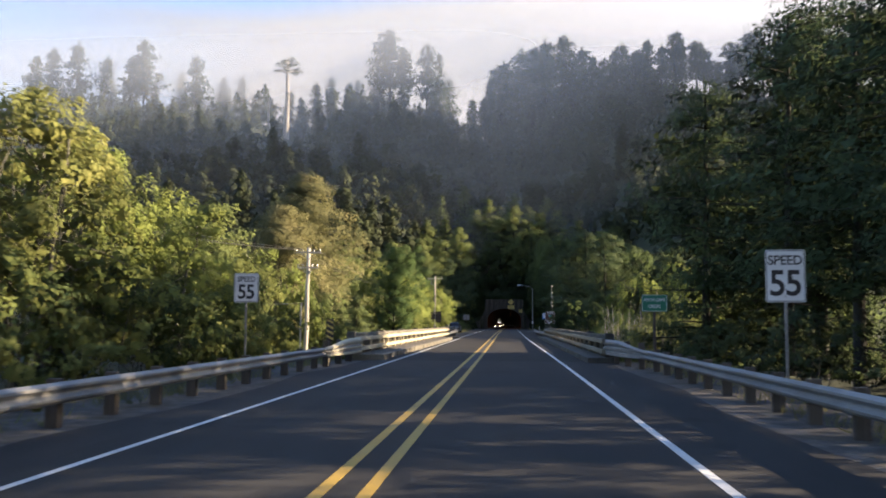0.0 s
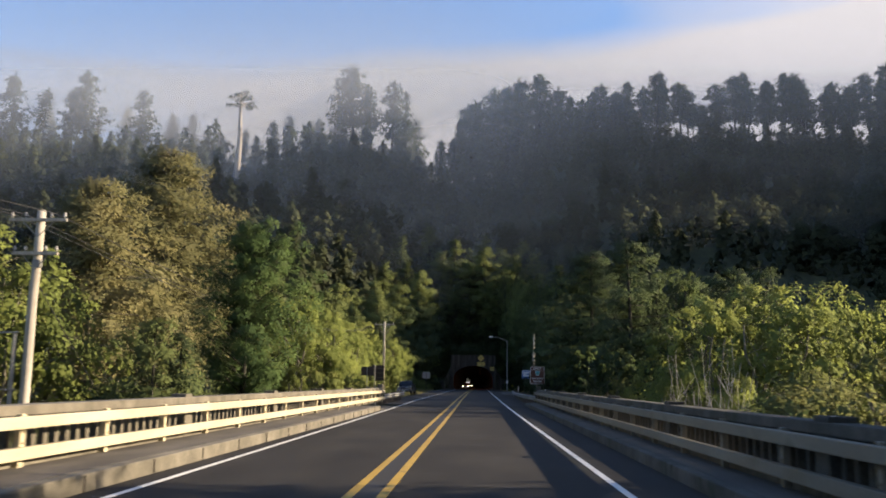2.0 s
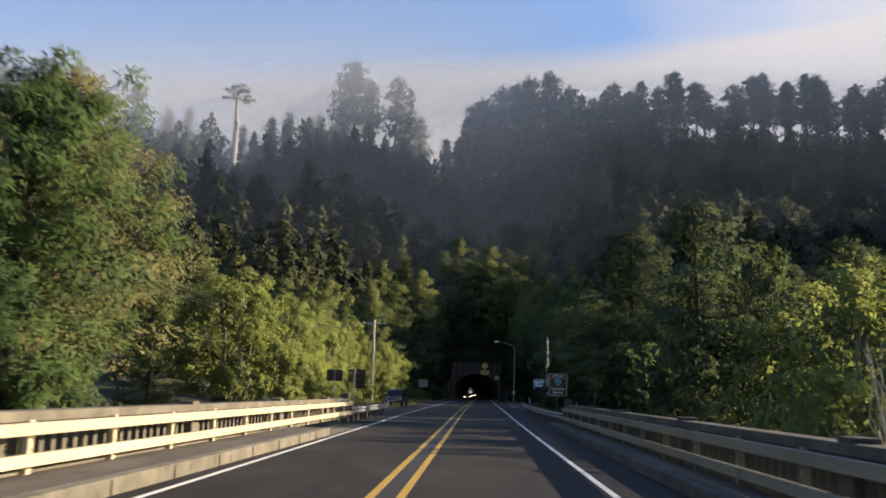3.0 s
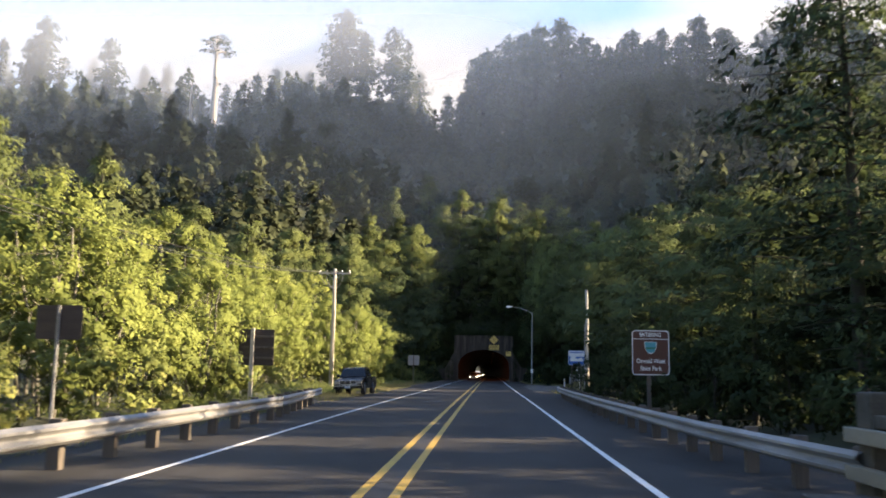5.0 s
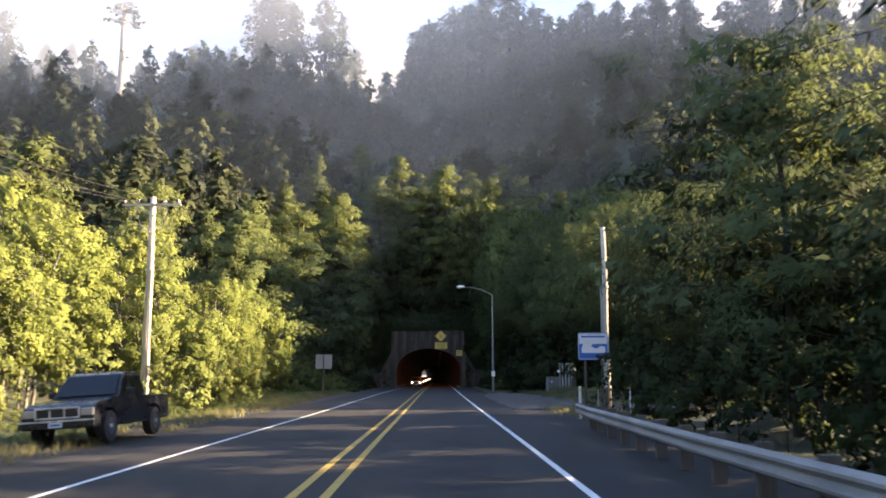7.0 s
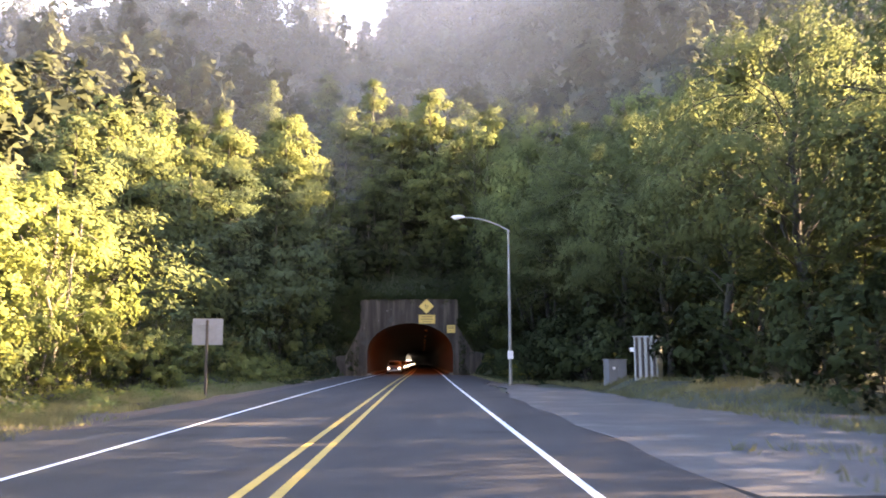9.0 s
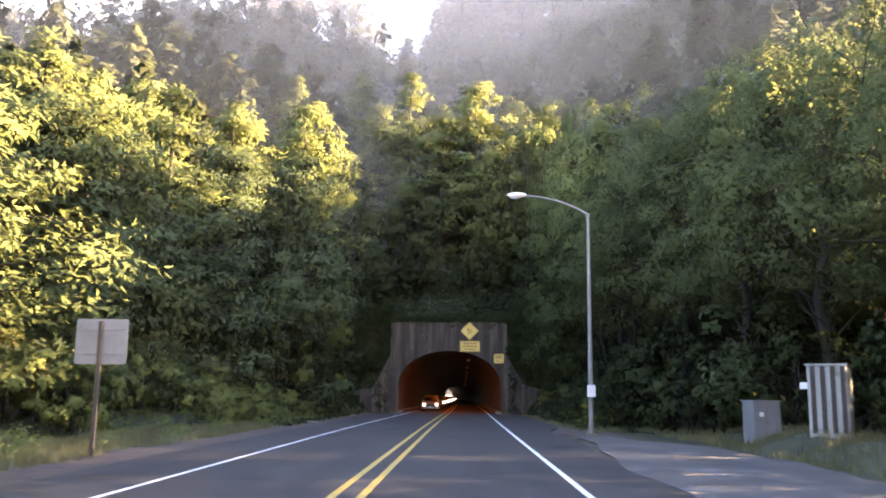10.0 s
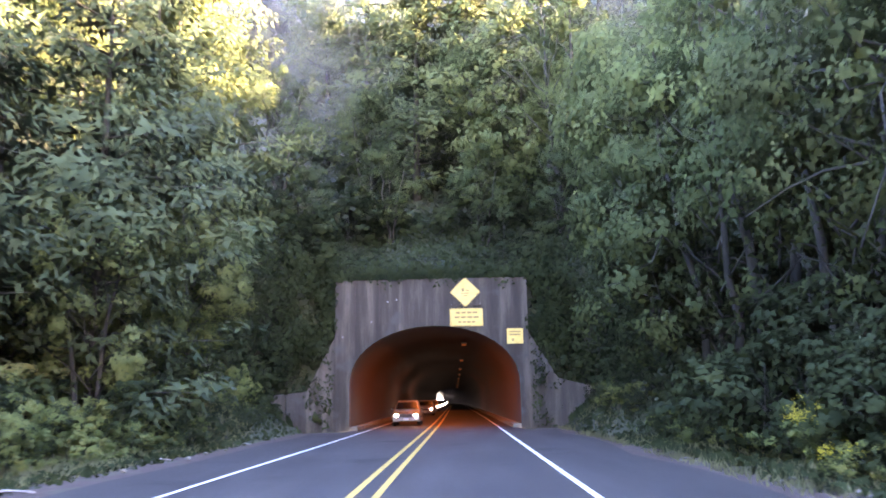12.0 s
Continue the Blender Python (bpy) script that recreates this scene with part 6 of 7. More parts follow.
plant_rows("deep", [(21.5, 157, 9), (21.5, 165, 9), (21.5, 173, 9.5), (21, 181, 10), (20.5, 189.5, 10.5), (20, 198, 11)])
# left slope up to the tunnel
plant_rows("spruce", [(-16.5, 189, 14.5, 1.2), (-18.5, 198, 18, 1.2), (-16.5, 211, 20, 1.2), (-17.5, 226, 24, 1.25), (-22, 219, 24, 1.2)])
plant_rows("darkspruce", [(-16.6, 196, 14.5, 1.1), (-16.2, 203, 15.0, 1.1), (-15.4, 211, 15.5, 1.1), (-14.8, 218, 19, 1.1), (-12.2, 224, 18.5, 1.1), (-12.6, 232, 22, 1.1)])
plant_rows("green", [(-17, 186, 8.5, 0.8), (-17, 198, 8.0, 0.8), (-16.6, 206, 8.5, 0.8), (-14.6, 214, 9.5, 0.8), (-11.6, 222, 10.5, 0.8), (-10.4, 230, 12, 0.8)])
# over the portal
plant_rows("deep", [(-7.5, 243.5, 16, 0.9), (-2.6, 246, 18, 0.9), (3.2, 245, 17.5, 0.9), (8.0, 243, 17, 0.9), (-4.5, 252, 24), (-10.5, 250, 25)])
plant_rows("spruce", [(3.1, 252.5, 36.2, 1.2), (-5.5, 259, 39.2, 1.2), (-1.2, 254, 33, 1.2), (10.5, 256, 35, 1.2), (-13.3, 235, 28), (-12.4, 240.5, 28.5), (-9, 262, 37), (16, 260, 36.5, 1.2), (7.5, 262, 37.5, 1.2), (-1.5, 266, 38), (-17.5, 255, 33), (-23, 246, 32), (-12.7, 276, 46.5), (-20, 264, 41), (22, 252, 32), (3, 276, 44, 1.2), (14, 274, 42, 1.2)])


def shrubs():
    rng = random.Random(5)
    def along(kind, y0, y1, step, x0, x1, h0, h1, wide=1.0):
        y = y0
        while y < y1:
            x = rng.uniform(x0, x1)
            if kind == "thicket" and 12 < x < 17 and 180 < y < 193:
                x += 3.0  # room for the cabinets
            plant(kind, x, y + rng.uniform(-0.5, 0.5) * step, float(ground_z(x, y)) + rng.uniform(h0, h1), wide * rng.uniform(0.85, 1.2))
            y += step
    along("shrub", -4, 30, 2.8, -8.6, -7.4, 1.6, 3.4)
    along("darkshrub", -2, 34, 3.6, -10.5, -8.8, 3.0, 4.4)
    along("undergrowth", -12, 38, 2.6, 9.5, 12.5, 1.4, 2.6)
    along("undergrowth", -12, 40, 3.4, 14.0, 17.5, 2.2, 3.6, 1.3)
    along("darkshrub", 40, 84, 4.4, -11.5, -7.6, 3.6, 5.2, 1.2)
    along("darkshrub", 56, 84, 3.6, -20, -13.5, 4.4, 6.6, 1.4)
    along("willow", 41, 60, 3.4, 9.8, 12.4, 6.6, 7.6, 1.0)
    along("willow", 59, 84, 3.8, 9.4, 11.2, 5.2, 6.5, 0.9)
    along("darkshrub", 42, 86, 3.4, 8.2, 9.4, 4.4, 6.0, 0.9)
    along("shrub", 92, 122, 3.0, -10.6, -9.4, 1.4, 3.0)
    along("shrub", 123, 150, 3.0, -13.4, -12.6, 1.6, 3.0)
    along("shrub", 152.5, 166, 3.0, -11.2, -9.8, 1.6, 3.2)
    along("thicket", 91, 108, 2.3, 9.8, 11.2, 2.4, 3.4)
    # second row, added to stop the low sun from behind
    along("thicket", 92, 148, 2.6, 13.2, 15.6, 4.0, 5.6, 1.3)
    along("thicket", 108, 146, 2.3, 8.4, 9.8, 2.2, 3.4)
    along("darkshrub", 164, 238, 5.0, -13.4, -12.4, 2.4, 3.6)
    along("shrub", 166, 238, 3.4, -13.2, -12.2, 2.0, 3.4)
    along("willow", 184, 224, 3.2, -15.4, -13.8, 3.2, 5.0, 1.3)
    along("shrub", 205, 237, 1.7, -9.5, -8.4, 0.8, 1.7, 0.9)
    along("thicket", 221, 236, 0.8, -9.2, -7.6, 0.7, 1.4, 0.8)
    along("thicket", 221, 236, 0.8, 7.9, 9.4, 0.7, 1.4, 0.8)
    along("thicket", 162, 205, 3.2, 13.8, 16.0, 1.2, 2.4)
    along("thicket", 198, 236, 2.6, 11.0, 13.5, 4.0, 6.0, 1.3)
    # near-black bushes stand in for the dark hollow under the crowns
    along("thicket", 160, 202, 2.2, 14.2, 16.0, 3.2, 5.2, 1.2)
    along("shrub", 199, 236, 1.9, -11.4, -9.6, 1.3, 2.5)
    # added under the crowns to stop the sun and fill the dark
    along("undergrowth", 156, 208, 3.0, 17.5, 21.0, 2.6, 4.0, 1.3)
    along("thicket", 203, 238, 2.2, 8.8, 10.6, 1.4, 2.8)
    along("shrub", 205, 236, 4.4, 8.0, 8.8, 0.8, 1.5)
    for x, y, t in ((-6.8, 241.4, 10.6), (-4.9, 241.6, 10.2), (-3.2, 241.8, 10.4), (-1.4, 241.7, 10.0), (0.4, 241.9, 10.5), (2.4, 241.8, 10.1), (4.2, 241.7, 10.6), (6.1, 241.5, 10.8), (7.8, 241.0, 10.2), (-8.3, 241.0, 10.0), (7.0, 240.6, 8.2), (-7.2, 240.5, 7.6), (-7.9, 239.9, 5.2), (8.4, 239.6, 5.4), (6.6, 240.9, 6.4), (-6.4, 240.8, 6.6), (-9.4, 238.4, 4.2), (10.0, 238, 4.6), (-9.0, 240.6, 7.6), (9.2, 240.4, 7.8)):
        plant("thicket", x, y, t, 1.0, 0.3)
    # dense growth on the cutting's sides and over the portal, near-black for shade
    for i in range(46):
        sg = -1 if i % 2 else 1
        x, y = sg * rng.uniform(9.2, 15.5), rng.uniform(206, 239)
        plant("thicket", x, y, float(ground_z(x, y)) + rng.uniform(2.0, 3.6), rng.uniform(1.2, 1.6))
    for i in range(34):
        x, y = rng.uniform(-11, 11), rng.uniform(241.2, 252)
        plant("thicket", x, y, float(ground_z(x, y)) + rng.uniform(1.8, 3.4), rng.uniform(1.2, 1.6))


shrubs()


# ---- far woods on the hill, and single trees on its crest ----
def far_woods():
    rng = np.random.default_rng(3)
    firs = [conifer_parts(50 + k, 11, 3.2 + 0.3 * (k % 3), 0.3, 1.9, 4, 4, 1.15, bare=False, ragged=0.4, slim=0.5, pad=1.4, bulge=0.35, fill=2, inner=(0.65, 0.3))[0] for k in range(6)]
    rounds = [broad_crown(np.random.default_rng(80 + k), 7, 3.8, 0.0, 7, 24, 5, 0.95, core=3, slim=0.55, bulge=0.4)[0] for k in range(6)]
    out = []

    def put(q, x, y, k, tall=1.0, sink=0.5):
        a = rng.uniform(0, 6.28)
        ca, sa = math.cos(a), math.sin(a)
        r = np.stack([q[..., 0] * ca - q[..., 1] * sa, q[..., 0] * sa + q[..., 1] * ca, q[..., 2]], -1)
        r[:, :3] = r[:, :3] * np.array([k, k, k * tall]) + np.array([x, y, float(ground_z(x, y)) - sink])
        out.append(r)

    y = 246.0
    while y < 410:
        x = -0.62 * (y + 14)
        while x < 0.52 * (y + 14):
            px, py = x + rng.uniform(-3, 3), y + rng.uniform(-3, 3)
            if px > 68 and py > 384 or -112 < px < -74 and 318 < py < 388:
                put(rounds[rng.integers(6)], px, py, rng.uniform(0.3, 0.5))
            elif abs(px) > 22 or py > 268:
                if rng.random() < (0.78 if py < 330 else 0.62) + 0.25 * math.sin(px * 0.05) * math.sin(py * 0.06):
                    put(rounds[rng.integers(6)], px, py, rng.uniform(0.7, 1.4), rng.uniform(0.8, 1.3))
                else:
                    put(firs[rng.integers(6)], px, py, rng.uniform(0.5, 1.3) if py < 385 else rng.uniform(0.8, 1.7), rng.uniform(0.85, 1.25))
            x += 5.4 + (y - 240) * 0.018
        y += 5.4 + max(0, y - 320) * 0.012
    for y in np.arange(168, 246, 7.5):
        for x in list(np.arange(-75, -22, 7.0)) + list(np.arange(26, 120, 8.0)):
            px, py = x + rng.uniform(-2, 2), y + rng.uniform(-2, 2)
            if x > 0:
                put(rounds[rng.integers(6)], px, py, rng.uniform(0.5, 0.8))
            else:
                put(firs[rng.integers(6)] if rng.random() < 0.6 else rounds[rng.integers(6)], px, py, rng.uniform(0.8, 1.3))
    for y in np.arange(95, 168, 9.0):
        for x in (-28, -37, -46):
            put(rounds[rng.integers(6)], x + rng.uniform(-3, 3), y + rng.uniform(-3, 3), rng.uniform(0.8, 1.2))
    # close woods on the added spur
    for y in np.arange(194, 296, 6.0):
        for x in np.arange(92, 144, 5.5):
            put(rounds[rng.integers(6)], x + rng.uniform(-2, 2), y + rng.uniform(-2, 2), rng.uniform(0.75, 1.1))
    # belt hidden behind the conifers on the sun's side, added to shade them
    for y in np.arange(106, 157, 4.0):
        put(rounds[rng.integers(6)], 24.5 + rng.uniform(-1, 1), y, rng.uniform(1.4, 1.6), 1.0, 0.5)
    # low bushes between the trees near the tunnel
    for i in range(420):
        x, y = rng.uniform(-45, 45), rng.uniform(185, 285)
        if abs(x) < 15 and y < 241.5 or abs(x) < 20 and y < 205:
            continue
        put(rounds[rng.integers(6)], x, y, rng.uniform(0.3, 0.55), 1.0, 0.3)
    ob = finish(new("hillside_woods", leaf_mesh("hillside_woods", np.concatenate(out))), L_FAR)
    tagged(ob, "dense dark conifer woods covering the hillside", "woods", kind="stuff")


far_woods()
plant_rows("snag", [(-101, 385, 123.5, 1.0)])
plant_rows("spire", [(-109, 384, 105, 1.0)])
plant_rows("ridgebare", [(-57, 415, 147, 1.15), (-50.5, 417, 138, 0.9), (-39, 415, 138.5, 1.0), (-181, 412, 143), (-190, 418, 137), (-156, 415, 135)])
plant_rows("ridge", [(-64, 425, 143), (-33.5, 424, 137, 0.6), (-217, 415, 144), (-207, 424, 138), (-230, 414, 140), (-243, 420, 138), (-136, 428, 128), (-90, 430, 128), (-76, 430, 126), (-146, 430, 128), (-168, 428, 131)])


def ridge_row():
    rng = random.Random(9)
    x = -16.0
    while x < 215:
        t = min(111 + (x + 16) * 1.05, 135 + 3.5 * math.sin(x * 0.11) + 0.02 * x) + rng.uniform(-5, 4)
        open_row = 84 < x < 178
        plant("ridgebare" if open_row else "ridge", x, 413 + rng.uniform(-7, 9), t, rng.uniform(1.1, 1.5))
        x += rng.uniform(3.4, 5.2) if open_row else rng.uniform(3.6, 5.8)
    x = -255
    while x < -26:
        plant("ridge", x, 424 + rng.uniform(-5, 12), 119 + rng.uniform(-8, 8), rng.uniform(0.8, 1.2))
        x += rng.uniform(6, 11)


ridge_row()


# ---- drifting mist along the crest ----
def mist_material(name, z0, z1, thin, thick, f0, f1, seaward=None, forward=0.3):
    m, nt, b = node_mat(name)
    co = nt.nodes.new("ShaderNodeTexCoord")
    mp = nt.nodes.new("ShaderNodeMapping")
    mp.inputs["Scale"].default_value = (0.012, 0.012, 0.022)
    n = nt.nodes.new("ShaderNodeTexNoise")
    n.inputs["Detail"].default_value = 2.5
    n.inputs["Scale"].default_value = 1.0
    sep = nt.nodes.new("ShaderNodeSeparateXYZ")

    def ranged(a, c, lo, hi, kind="LINEAR"):
        r = nt.nodes.new("ShaderNodeMapRange")
        r.inputs["From Min"].default_value, r.inputs["From Max"].default_value = a, c
        r.inputs["To Min"].default_value, r.inputs["To Max"].default_value = lo, hi
        r.interpolation_type = kind
        return r

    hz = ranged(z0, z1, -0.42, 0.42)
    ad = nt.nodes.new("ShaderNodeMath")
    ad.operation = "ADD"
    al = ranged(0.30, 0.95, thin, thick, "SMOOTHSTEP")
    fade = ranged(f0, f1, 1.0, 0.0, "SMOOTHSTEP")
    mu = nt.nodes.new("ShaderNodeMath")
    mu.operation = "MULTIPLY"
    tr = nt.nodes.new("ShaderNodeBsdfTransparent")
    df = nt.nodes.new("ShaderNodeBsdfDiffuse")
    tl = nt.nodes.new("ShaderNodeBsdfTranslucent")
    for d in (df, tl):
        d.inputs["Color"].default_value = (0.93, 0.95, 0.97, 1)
    # fixed sunward normal: brightens each sheet as if the sun faced it
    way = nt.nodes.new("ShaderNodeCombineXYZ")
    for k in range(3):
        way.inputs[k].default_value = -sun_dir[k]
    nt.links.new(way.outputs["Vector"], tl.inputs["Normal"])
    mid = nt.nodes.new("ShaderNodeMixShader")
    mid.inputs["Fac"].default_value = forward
    mx = nt.nodes.new("ShaderNodeMixShader")
    nt.links.new(co.outputs["Object"], mp.inputs["Vector"])
    nt.links.new(mp.outputs["Vector"], n.inputs["Vector"])
    nt.links.new(co.outputs["Object"], sep.inputs["Vector"])
    nt.links.new(sep.outputs["Z"], hz.inputs["Value"])
    nt.links.new(sep.outputs["Z"], fade.inputs["Value"])
    nt.links.new(hz.outputs["Result"], ad.inputs[0])
    nt.links.new(n.outputs["Fac"], ad.inputs[1])
    nt.links.new(ad.outputs["Value"], al.inputs["Value"])
    nt.links.new(al.outputs["Result"], mu.inputs[0])
    nt.links.new(fade.outputs["Result"], mu.inputs[1])
    last = mu.outputs["Value"]
    if seaward:
        # thins out along the ridge
        sx = ranged(seaward[0], seaward[1], seaward[2], 1.0, "SMOOTHSTEP")
        m2 = nt.nodes.new("ShaderNodeMath")
        m2.operation = "MULTIPLY"
        nt.links.new(sep.outputs["X"], sx.inputs["Value"])
        nt.links.new(last, m2.inputs[0])
        nt.links.new(sx.outputs["Result"], m2.inputs[1])
        last = m2.outputs["Value"]
    nt.links.new(last, mx.inputs["Fac"])
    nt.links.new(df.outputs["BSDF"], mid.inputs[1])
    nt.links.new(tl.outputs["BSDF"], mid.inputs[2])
    nt.links.new(tr.outputs["BSDF"], mx.inputs[1])
    nt.links.new(mid.outputs["Shader"], mx.inputs[2])
    nt.links.new(mx.outputs["Shader"], nt.nodes["Material Output"].inputs["Surface"])
    nt.nodes.remove(b)
    return m


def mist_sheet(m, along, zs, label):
    """A flat translucent sheet that stands in for mist or haze, over a line of (x, y) points."""
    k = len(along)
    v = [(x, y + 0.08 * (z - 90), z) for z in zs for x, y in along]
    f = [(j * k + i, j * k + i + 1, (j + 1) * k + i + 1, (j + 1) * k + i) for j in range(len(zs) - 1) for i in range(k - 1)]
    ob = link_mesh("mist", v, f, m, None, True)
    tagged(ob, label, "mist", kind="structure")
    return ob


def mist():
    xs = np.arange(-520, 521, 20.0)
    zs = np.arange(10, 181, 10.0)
    # flat sheets standing in for haze before the slope, thicker up the hill and over its inland half
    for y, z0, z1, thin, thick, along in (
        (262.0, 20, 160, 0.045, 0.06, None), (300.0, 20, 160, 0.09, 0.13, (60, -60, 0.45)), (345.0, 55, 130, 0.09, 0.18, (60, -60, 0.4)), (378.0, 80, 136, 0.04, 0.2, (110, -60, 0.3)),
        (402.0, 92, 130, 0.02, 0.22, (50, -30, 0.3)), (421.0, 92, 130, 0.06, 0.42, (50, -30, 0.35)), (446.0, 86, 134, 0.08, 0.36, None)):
        m = mist_material("flat translucent mist", z0, z1, thin, thick, 140, 162, along, 0.1 if y < 310 else 0.18 if y < 390 else 0.27)
        mist_sheet(m, [(x, y) for x in xs], zs, "translucent sheet standing in for haze before the slope" if y < 390 else "thin white mist drifting along the wooded crest")


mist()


# ---- grass and litter on the verges ----
def verge_grass():
    rng = np.random.default_rng(21)
    P = []
    for y0, y1, x0, x1, n in ((-8, 31, -7.6, -5.6, 1500), (-8, 31, 6.5, 8.6, 1100), (90, 168, -9.2, -6.4, 3600), (140, 158, 6.4, 9.5, 900), (165, 230, -11.6, -7.4, 19000), (158, 205, 9.8, 14.5, 6500), (200, 238, 6.6, 9.0, 2600)):
        x, y = rng.uniform(x0, x1, n), rng.uniform(y0, y1, n)
        dens = np.sin(x * 1.7 + y * 0.4) + np.sin(y * 0.9 - x * 0.5)
        keep = dens > rng.uniform(-1.6, 0.9, n)
        x, y = x[keep], y[keep]
        P.append(np.stack([x, y, np.maximum(ground_z(x, y), -0.05) - 0.03], 1))
    P = np.concatenate(P)
    base = np.repeat(P, 4, 0) + rng.normal(size=(len(P) * 4, 3)) * np.array([0.09, 0.09, 0])
    n = len(base)
    D = unit(rng.normal(size=(n, 3)) * 0.32 + np.array([0, 0, 1]))
    q = leaf_tris(base, D, rng.uniform(0.12, 0.42, n), rng.uniform(0.012, 0.022, n), rng, 0.15)
    ob = finish(new("verge_grass", leaf_mesh("verge_grass", q)), L_GRASS)
    tagged(ob, "dry yellow-green grass along the road verges", "grass", kind="stuff")
    # broad-leaved weeds between grass and shrubs
    n = 40000
    x, y = rng.uniform(-13.5, -8.3, n), rng.uniform(104, 237, n)
    keep = np.sin(x * 1.3 + y * 0.7) + np.sin(y * 1.1 - x * 0.8) > rng.uniform(-2.2, 0.6, n)
    x, y = x[keep], y[keep]
    lift = rng.uniform(0.03, 0.22, len(x)) * (1.6 + np.sin(x * 2.3 + y) + 0.5 * np.sin(y * 2.9))
    P = np.stack([x, y, ground_z(x, y) + np.maximum(lift, 0.03)], 1)
    q = leaf_tris(P, unit(rng.normal(size=P.shape) * np.array([1, 1, 0.35])), rng.uniform(0.1, 0.26, len(x)), rng.uniform(0.035, 0.08, len(x)), rng, 0.1, np.array([0, -0.2, 1.0]), 0.5)
    ob = finish(new("weeds", leaf_mesh("weeds", q)), L_SHRUB)
    tagged(ob, "low broad-leaved weeds and ferns on the verge", "weeds", kind="stuff")


verge_grass()


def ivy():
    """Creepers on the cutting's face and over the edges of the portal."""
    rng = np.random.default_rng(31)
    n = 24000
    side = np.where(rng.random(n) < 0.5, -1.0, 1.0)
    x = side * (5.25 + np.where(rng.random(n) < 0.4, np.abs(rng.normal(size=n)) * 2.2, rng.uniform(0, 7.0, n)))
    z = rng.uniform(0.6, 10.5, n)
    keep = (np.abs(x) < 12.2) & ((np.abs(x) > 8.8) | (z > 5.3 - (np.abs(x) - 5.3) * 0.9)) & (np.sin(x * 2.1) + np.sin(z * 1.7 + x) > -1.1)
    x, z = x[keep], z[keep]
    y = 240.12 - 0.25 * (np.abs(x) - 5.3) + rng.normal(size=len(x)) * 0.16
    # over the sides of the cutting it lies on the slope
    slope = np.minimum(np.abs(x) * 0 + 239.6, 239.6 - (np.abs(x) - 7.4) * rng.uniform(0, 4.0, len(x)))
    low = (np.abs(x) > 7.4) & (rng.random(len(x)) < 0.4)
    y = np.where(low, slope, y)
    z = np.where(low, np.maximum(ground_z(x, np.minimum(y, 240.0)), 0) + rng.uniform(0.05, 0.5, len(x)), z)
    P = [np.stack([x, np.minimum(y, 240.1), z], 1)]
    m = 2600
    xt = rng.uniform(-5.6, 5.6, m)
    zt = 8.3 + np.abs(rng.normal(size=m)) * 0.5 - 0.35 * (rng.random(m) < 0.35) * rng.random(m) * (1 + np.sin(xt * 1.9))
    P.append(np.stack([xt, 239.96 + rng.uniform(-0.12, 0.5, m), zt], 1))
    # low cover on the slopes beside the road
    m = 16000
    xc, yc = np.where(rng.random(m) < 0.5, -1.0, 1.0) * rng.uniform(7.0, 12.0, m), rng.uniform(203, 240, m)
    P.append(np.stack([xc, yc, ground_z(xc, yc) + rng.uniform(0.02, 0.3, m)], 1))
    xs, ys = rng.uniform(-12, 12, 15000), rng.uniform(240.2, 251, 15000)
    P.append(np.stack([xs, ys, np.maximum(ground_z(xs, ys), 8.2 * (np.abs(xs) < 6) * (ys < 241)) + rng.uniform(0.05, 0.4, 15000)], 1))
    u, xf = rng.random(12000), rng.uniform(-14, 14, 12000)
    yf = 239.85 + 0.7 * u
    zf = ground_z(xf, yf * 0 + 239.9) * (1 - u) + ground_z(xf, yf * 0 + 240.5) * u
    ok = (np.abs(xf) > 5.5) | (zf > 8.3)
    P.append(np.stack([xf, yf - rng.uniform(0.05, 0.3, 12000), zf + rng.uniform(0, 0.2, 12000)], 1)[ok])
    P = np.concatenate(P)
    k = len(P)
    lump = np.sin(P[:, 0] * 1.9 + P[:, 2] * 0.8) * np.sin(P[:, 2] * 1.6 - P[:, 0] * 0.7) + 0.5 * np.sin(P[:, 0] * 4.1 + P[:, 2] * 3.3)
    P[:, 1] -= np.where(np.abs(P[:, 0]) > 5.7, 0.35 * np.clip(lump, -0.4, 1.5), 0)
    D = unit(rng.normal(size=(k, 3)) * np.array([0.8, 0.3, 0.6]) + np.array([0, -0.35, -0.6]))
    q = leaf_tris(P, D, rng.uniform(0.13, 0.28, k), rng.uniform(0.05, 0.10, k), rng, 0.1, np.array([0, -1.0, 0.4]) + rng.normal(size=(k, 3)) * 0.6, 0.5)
    ob = finish(new("ivy", leaf_mesh("ivy", q)), L_SHADEIVY)
    tagged(ob, "green creeper hanging round the tunnel portal, darkened for shade", "creeper", kind="stuff")


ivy()


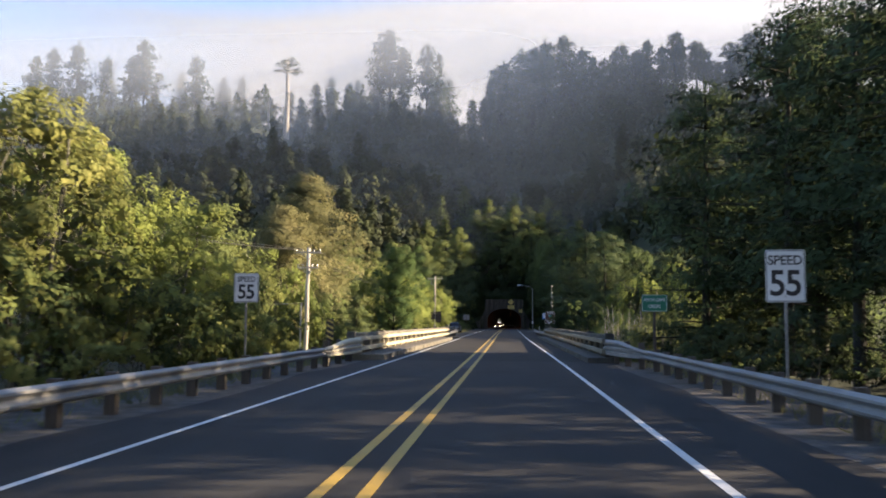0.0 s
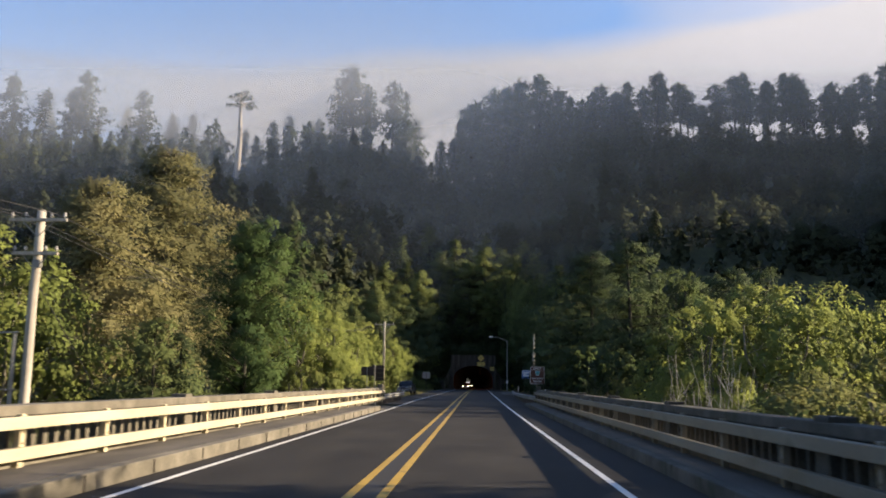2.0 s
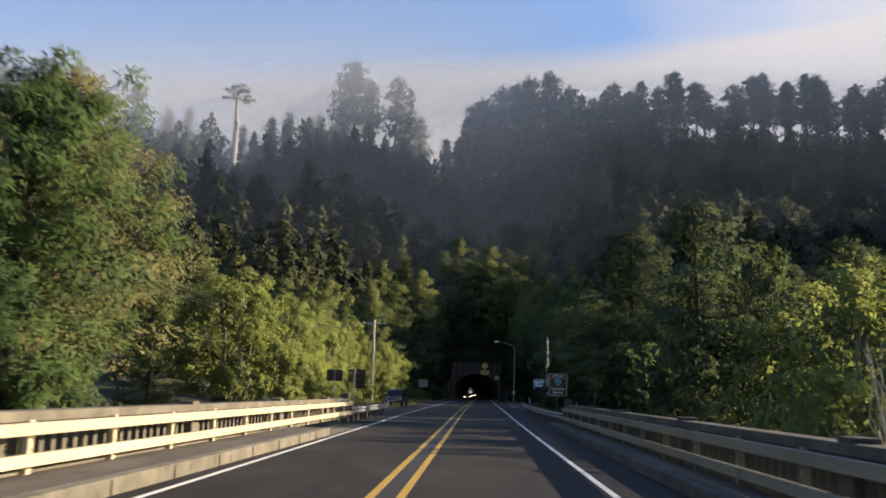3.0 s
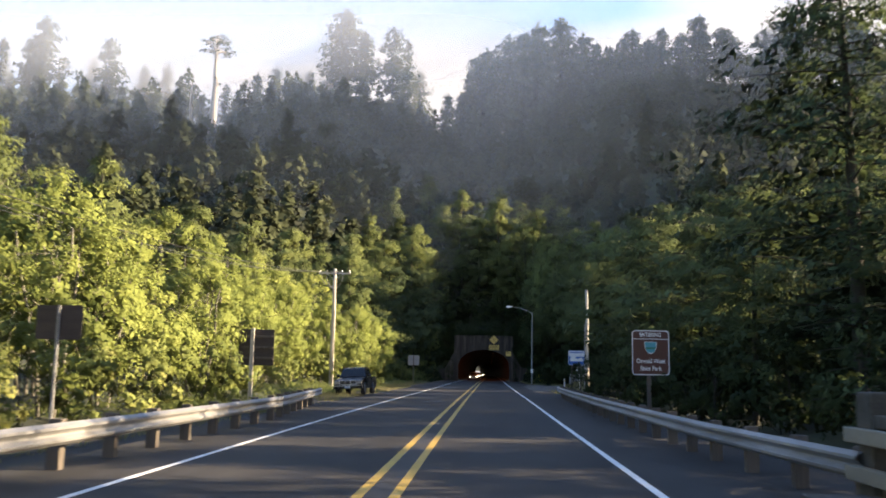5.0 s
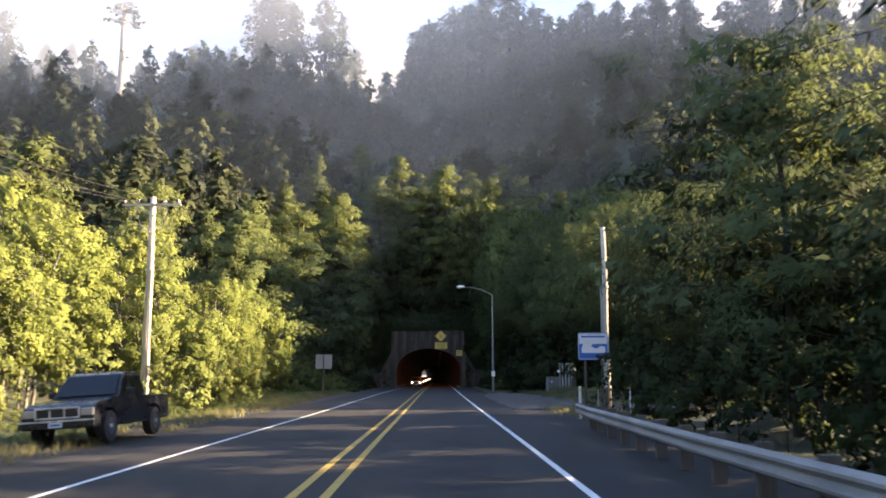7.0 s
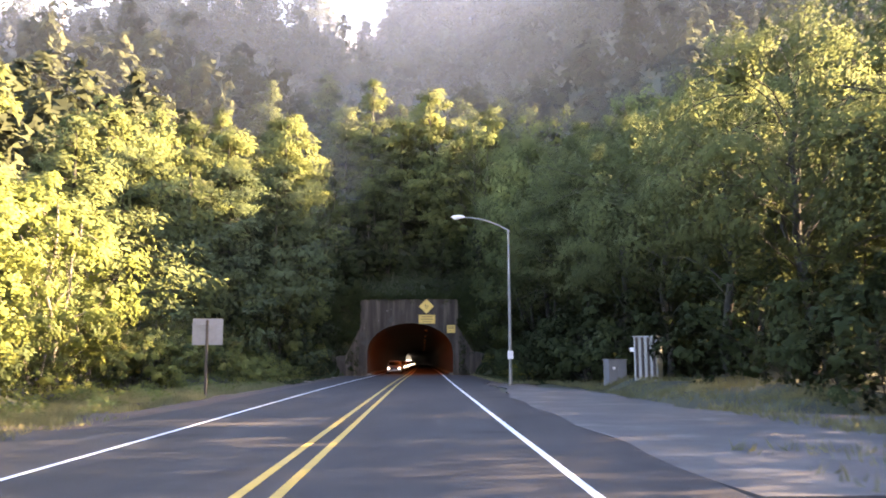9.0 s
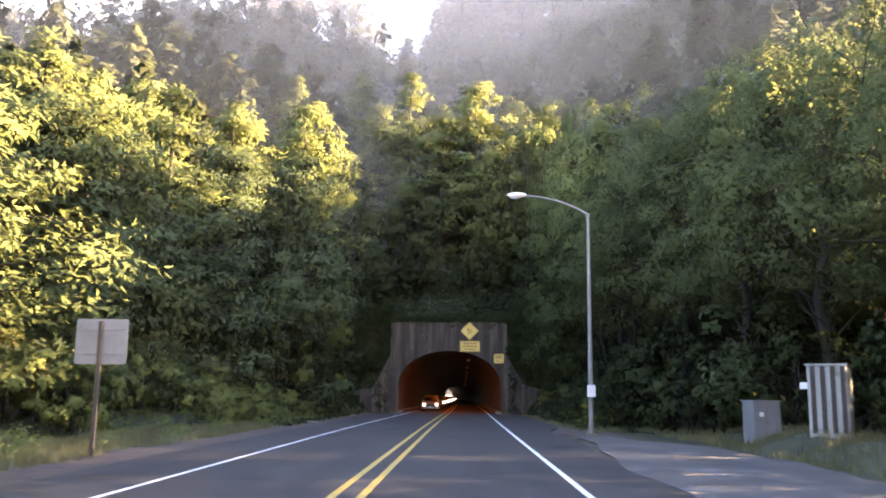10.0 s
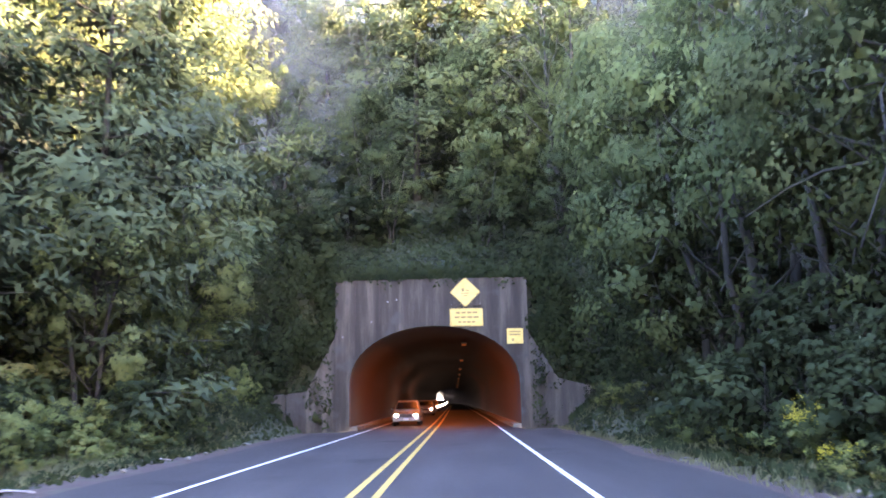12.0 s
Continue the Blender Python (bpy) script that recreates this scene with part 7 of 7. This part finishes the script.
# ---- bare twigs, flowers and litter ----
def build_bare_bush(x, y, top, seed):
    rng = np.random.default_rng(seed)
    g = float(ground_z(x, y))
    root = new("bare_bush")
    tagged(root, "bare bleached bush with thin dead twigs", "bush", "dead bushes")
    for k in range(11):
        a, sp = rng.uniform(0, 6.28), rng.uniform(0.3, 1.9)
        foot = (0.3 * math.cos(a), 0.3 * math.sin(a), -0.1)
        tip = np.array([sp * math.cos(a), sp * math.sin(a), (top - g) * rng.uniform(0.72, 1.0)])
        tubes = [limb(foot, tip, 0.022, 0.006, rng, 0.05, 6)]
        for j in range(4):
            s = rng.uniform(0.5, 0.85)
            b = np.array(foot) * (1 - s) + tip * s
            tubes.append(limb(b, b + np.array([rng.normal() * 0.35, rng.normal() * 0.35, rng.uniform(0.35, 0.95)]), 0.012, 0.005, rng, 0.05, 4))
        v, f = join_tubes(tubes)
        link_mesh("twig", v, f, M_DEADWOOD, root, True)
    root.matrix_basis = pose(x, y, g)


for i, (bx, by, bt) in enumerate(((9.7, 59.5, 3.2), (10.4, 63.0, 3.5), (11.6, 67.5, 3.4), (-8.6, 57.0, 1.2), (-8.3, 66, 1.0))):
    build_bare_bush(bx, by, bt, 60 + i)


def build_litter():
    rng = np.random.default_rng(77)

    def stick(x, y, ln, turn, label):
        a = radians(turn)
        z = max(0.03, float(ground_z(x, y)) + 0.05)
        v, f = limb((-ln / 2 * math.cos(a), -ln / 2 * math.sin(a), 0), (ln / 2 * math.cos(a), ln / 2 * math.sin(a), 0.02), 0.035, 0.018, rng, 0.06, 6)
        ob = link_mesh("stick", v, f, M_DEADWOOD, None, True)
        ob.location = (x, y, z - 0.03)
        tagged(ob, label, "stick", "fallen sticks")

    for x, y, ln, turn in LITTER_STICKS:
        stick(x, y, ln, turn, "pale fallen stick lying on the dirt verge")
    for k in range(34):
        side = 1 if k % 2 else -1
        x, y = side * rng.uniform(6.6, 7.7), rng.uniform(198, 236)
        r = rng.uniform(0.04, 0.11)
        bm = bmesh.new()
        bmesh.ops.create_icosphere(bm, subdivisions=1, radius=r)
        for vv in bm.verts:
            vv.co *= 1 + rng.uniform(-0.25, 0.25)
            vv.co.z *= 0.6
        ob = part("stone", bm, M_CONC)
        ob.location = (x, y, -0.02 + r * 0.3)
        tagged(ob, "small grey stone on the dirt verge", "stone", "verge stones")


LITTER_STICKS = ((7.3, 207.5, 0.75, 10), (8.0, 204.6, 0.8, -8), (7.5, 205.5, 0.35, 40), (6.9, 213.5, 0.4, 20), (-7.0, 208, 0.9, 12), (-7.3, 217, 0.8, 20), (-6.9, 226, 0.5, -15))
build_litter()


def build_flowers():
    rng = np.random.default_rng(91)
    for x, y, top in ((8.6, 210.1, 1.4), (8.9, 211.0, 1.15), (8.4, 208.2, 0.55), (9.3, 207.6, 0.9)):
        g = float(ground_z(x, y))
        root = new("flowering_weed")
        tagged(root, "tall weed with small yellow flower heads on the verge", "flower", "yellow weeds")
        root.matrix_basis = pose(x, y, g)
        for k in range(6):
            a = rng.uniform(0, 6.28)
            tip = np.array([0.3 * math.cos(a), 0.3 * math.sin(a), (top - g) * rng.uniform(0.75, 1.0)])
            v, f = limb((0, 0, 0), tip, 0.008, 0.004, rng, 0.06, 5)
            stem = link_mesh("stem", v, f, M_STEM, root, True)
            m = 46
            P = tip + rng.normal(size=(m, 3)) * np.array([0.09, 0.09, 0.07])
            q = leaf_tris(P, unit(rng.normal(size=(m, 3))), 0.045, 0.018, rng, 0.0, np.array([0, -0.4, 1.0]), 0.4)
            tagged(finish(new("flower_head", leaf_mesh("flower_head", q)), L_FLOWER, stem), kind="stuff")
            m = 26
            s = rng.uniform(0.15, 0.85, m)
            q = leaf_tris(tip[None] * s[:, None], unit(rng.normal(size=(m, 3)) * np.array([1, 1, 0.4])), 0.16, 0.03, rng, 0.2)
            tagged(finish(new("foliage", leaf_mesh("foliage", q)), L_SHRUB, stem), kind="stuff")


build_flowers()
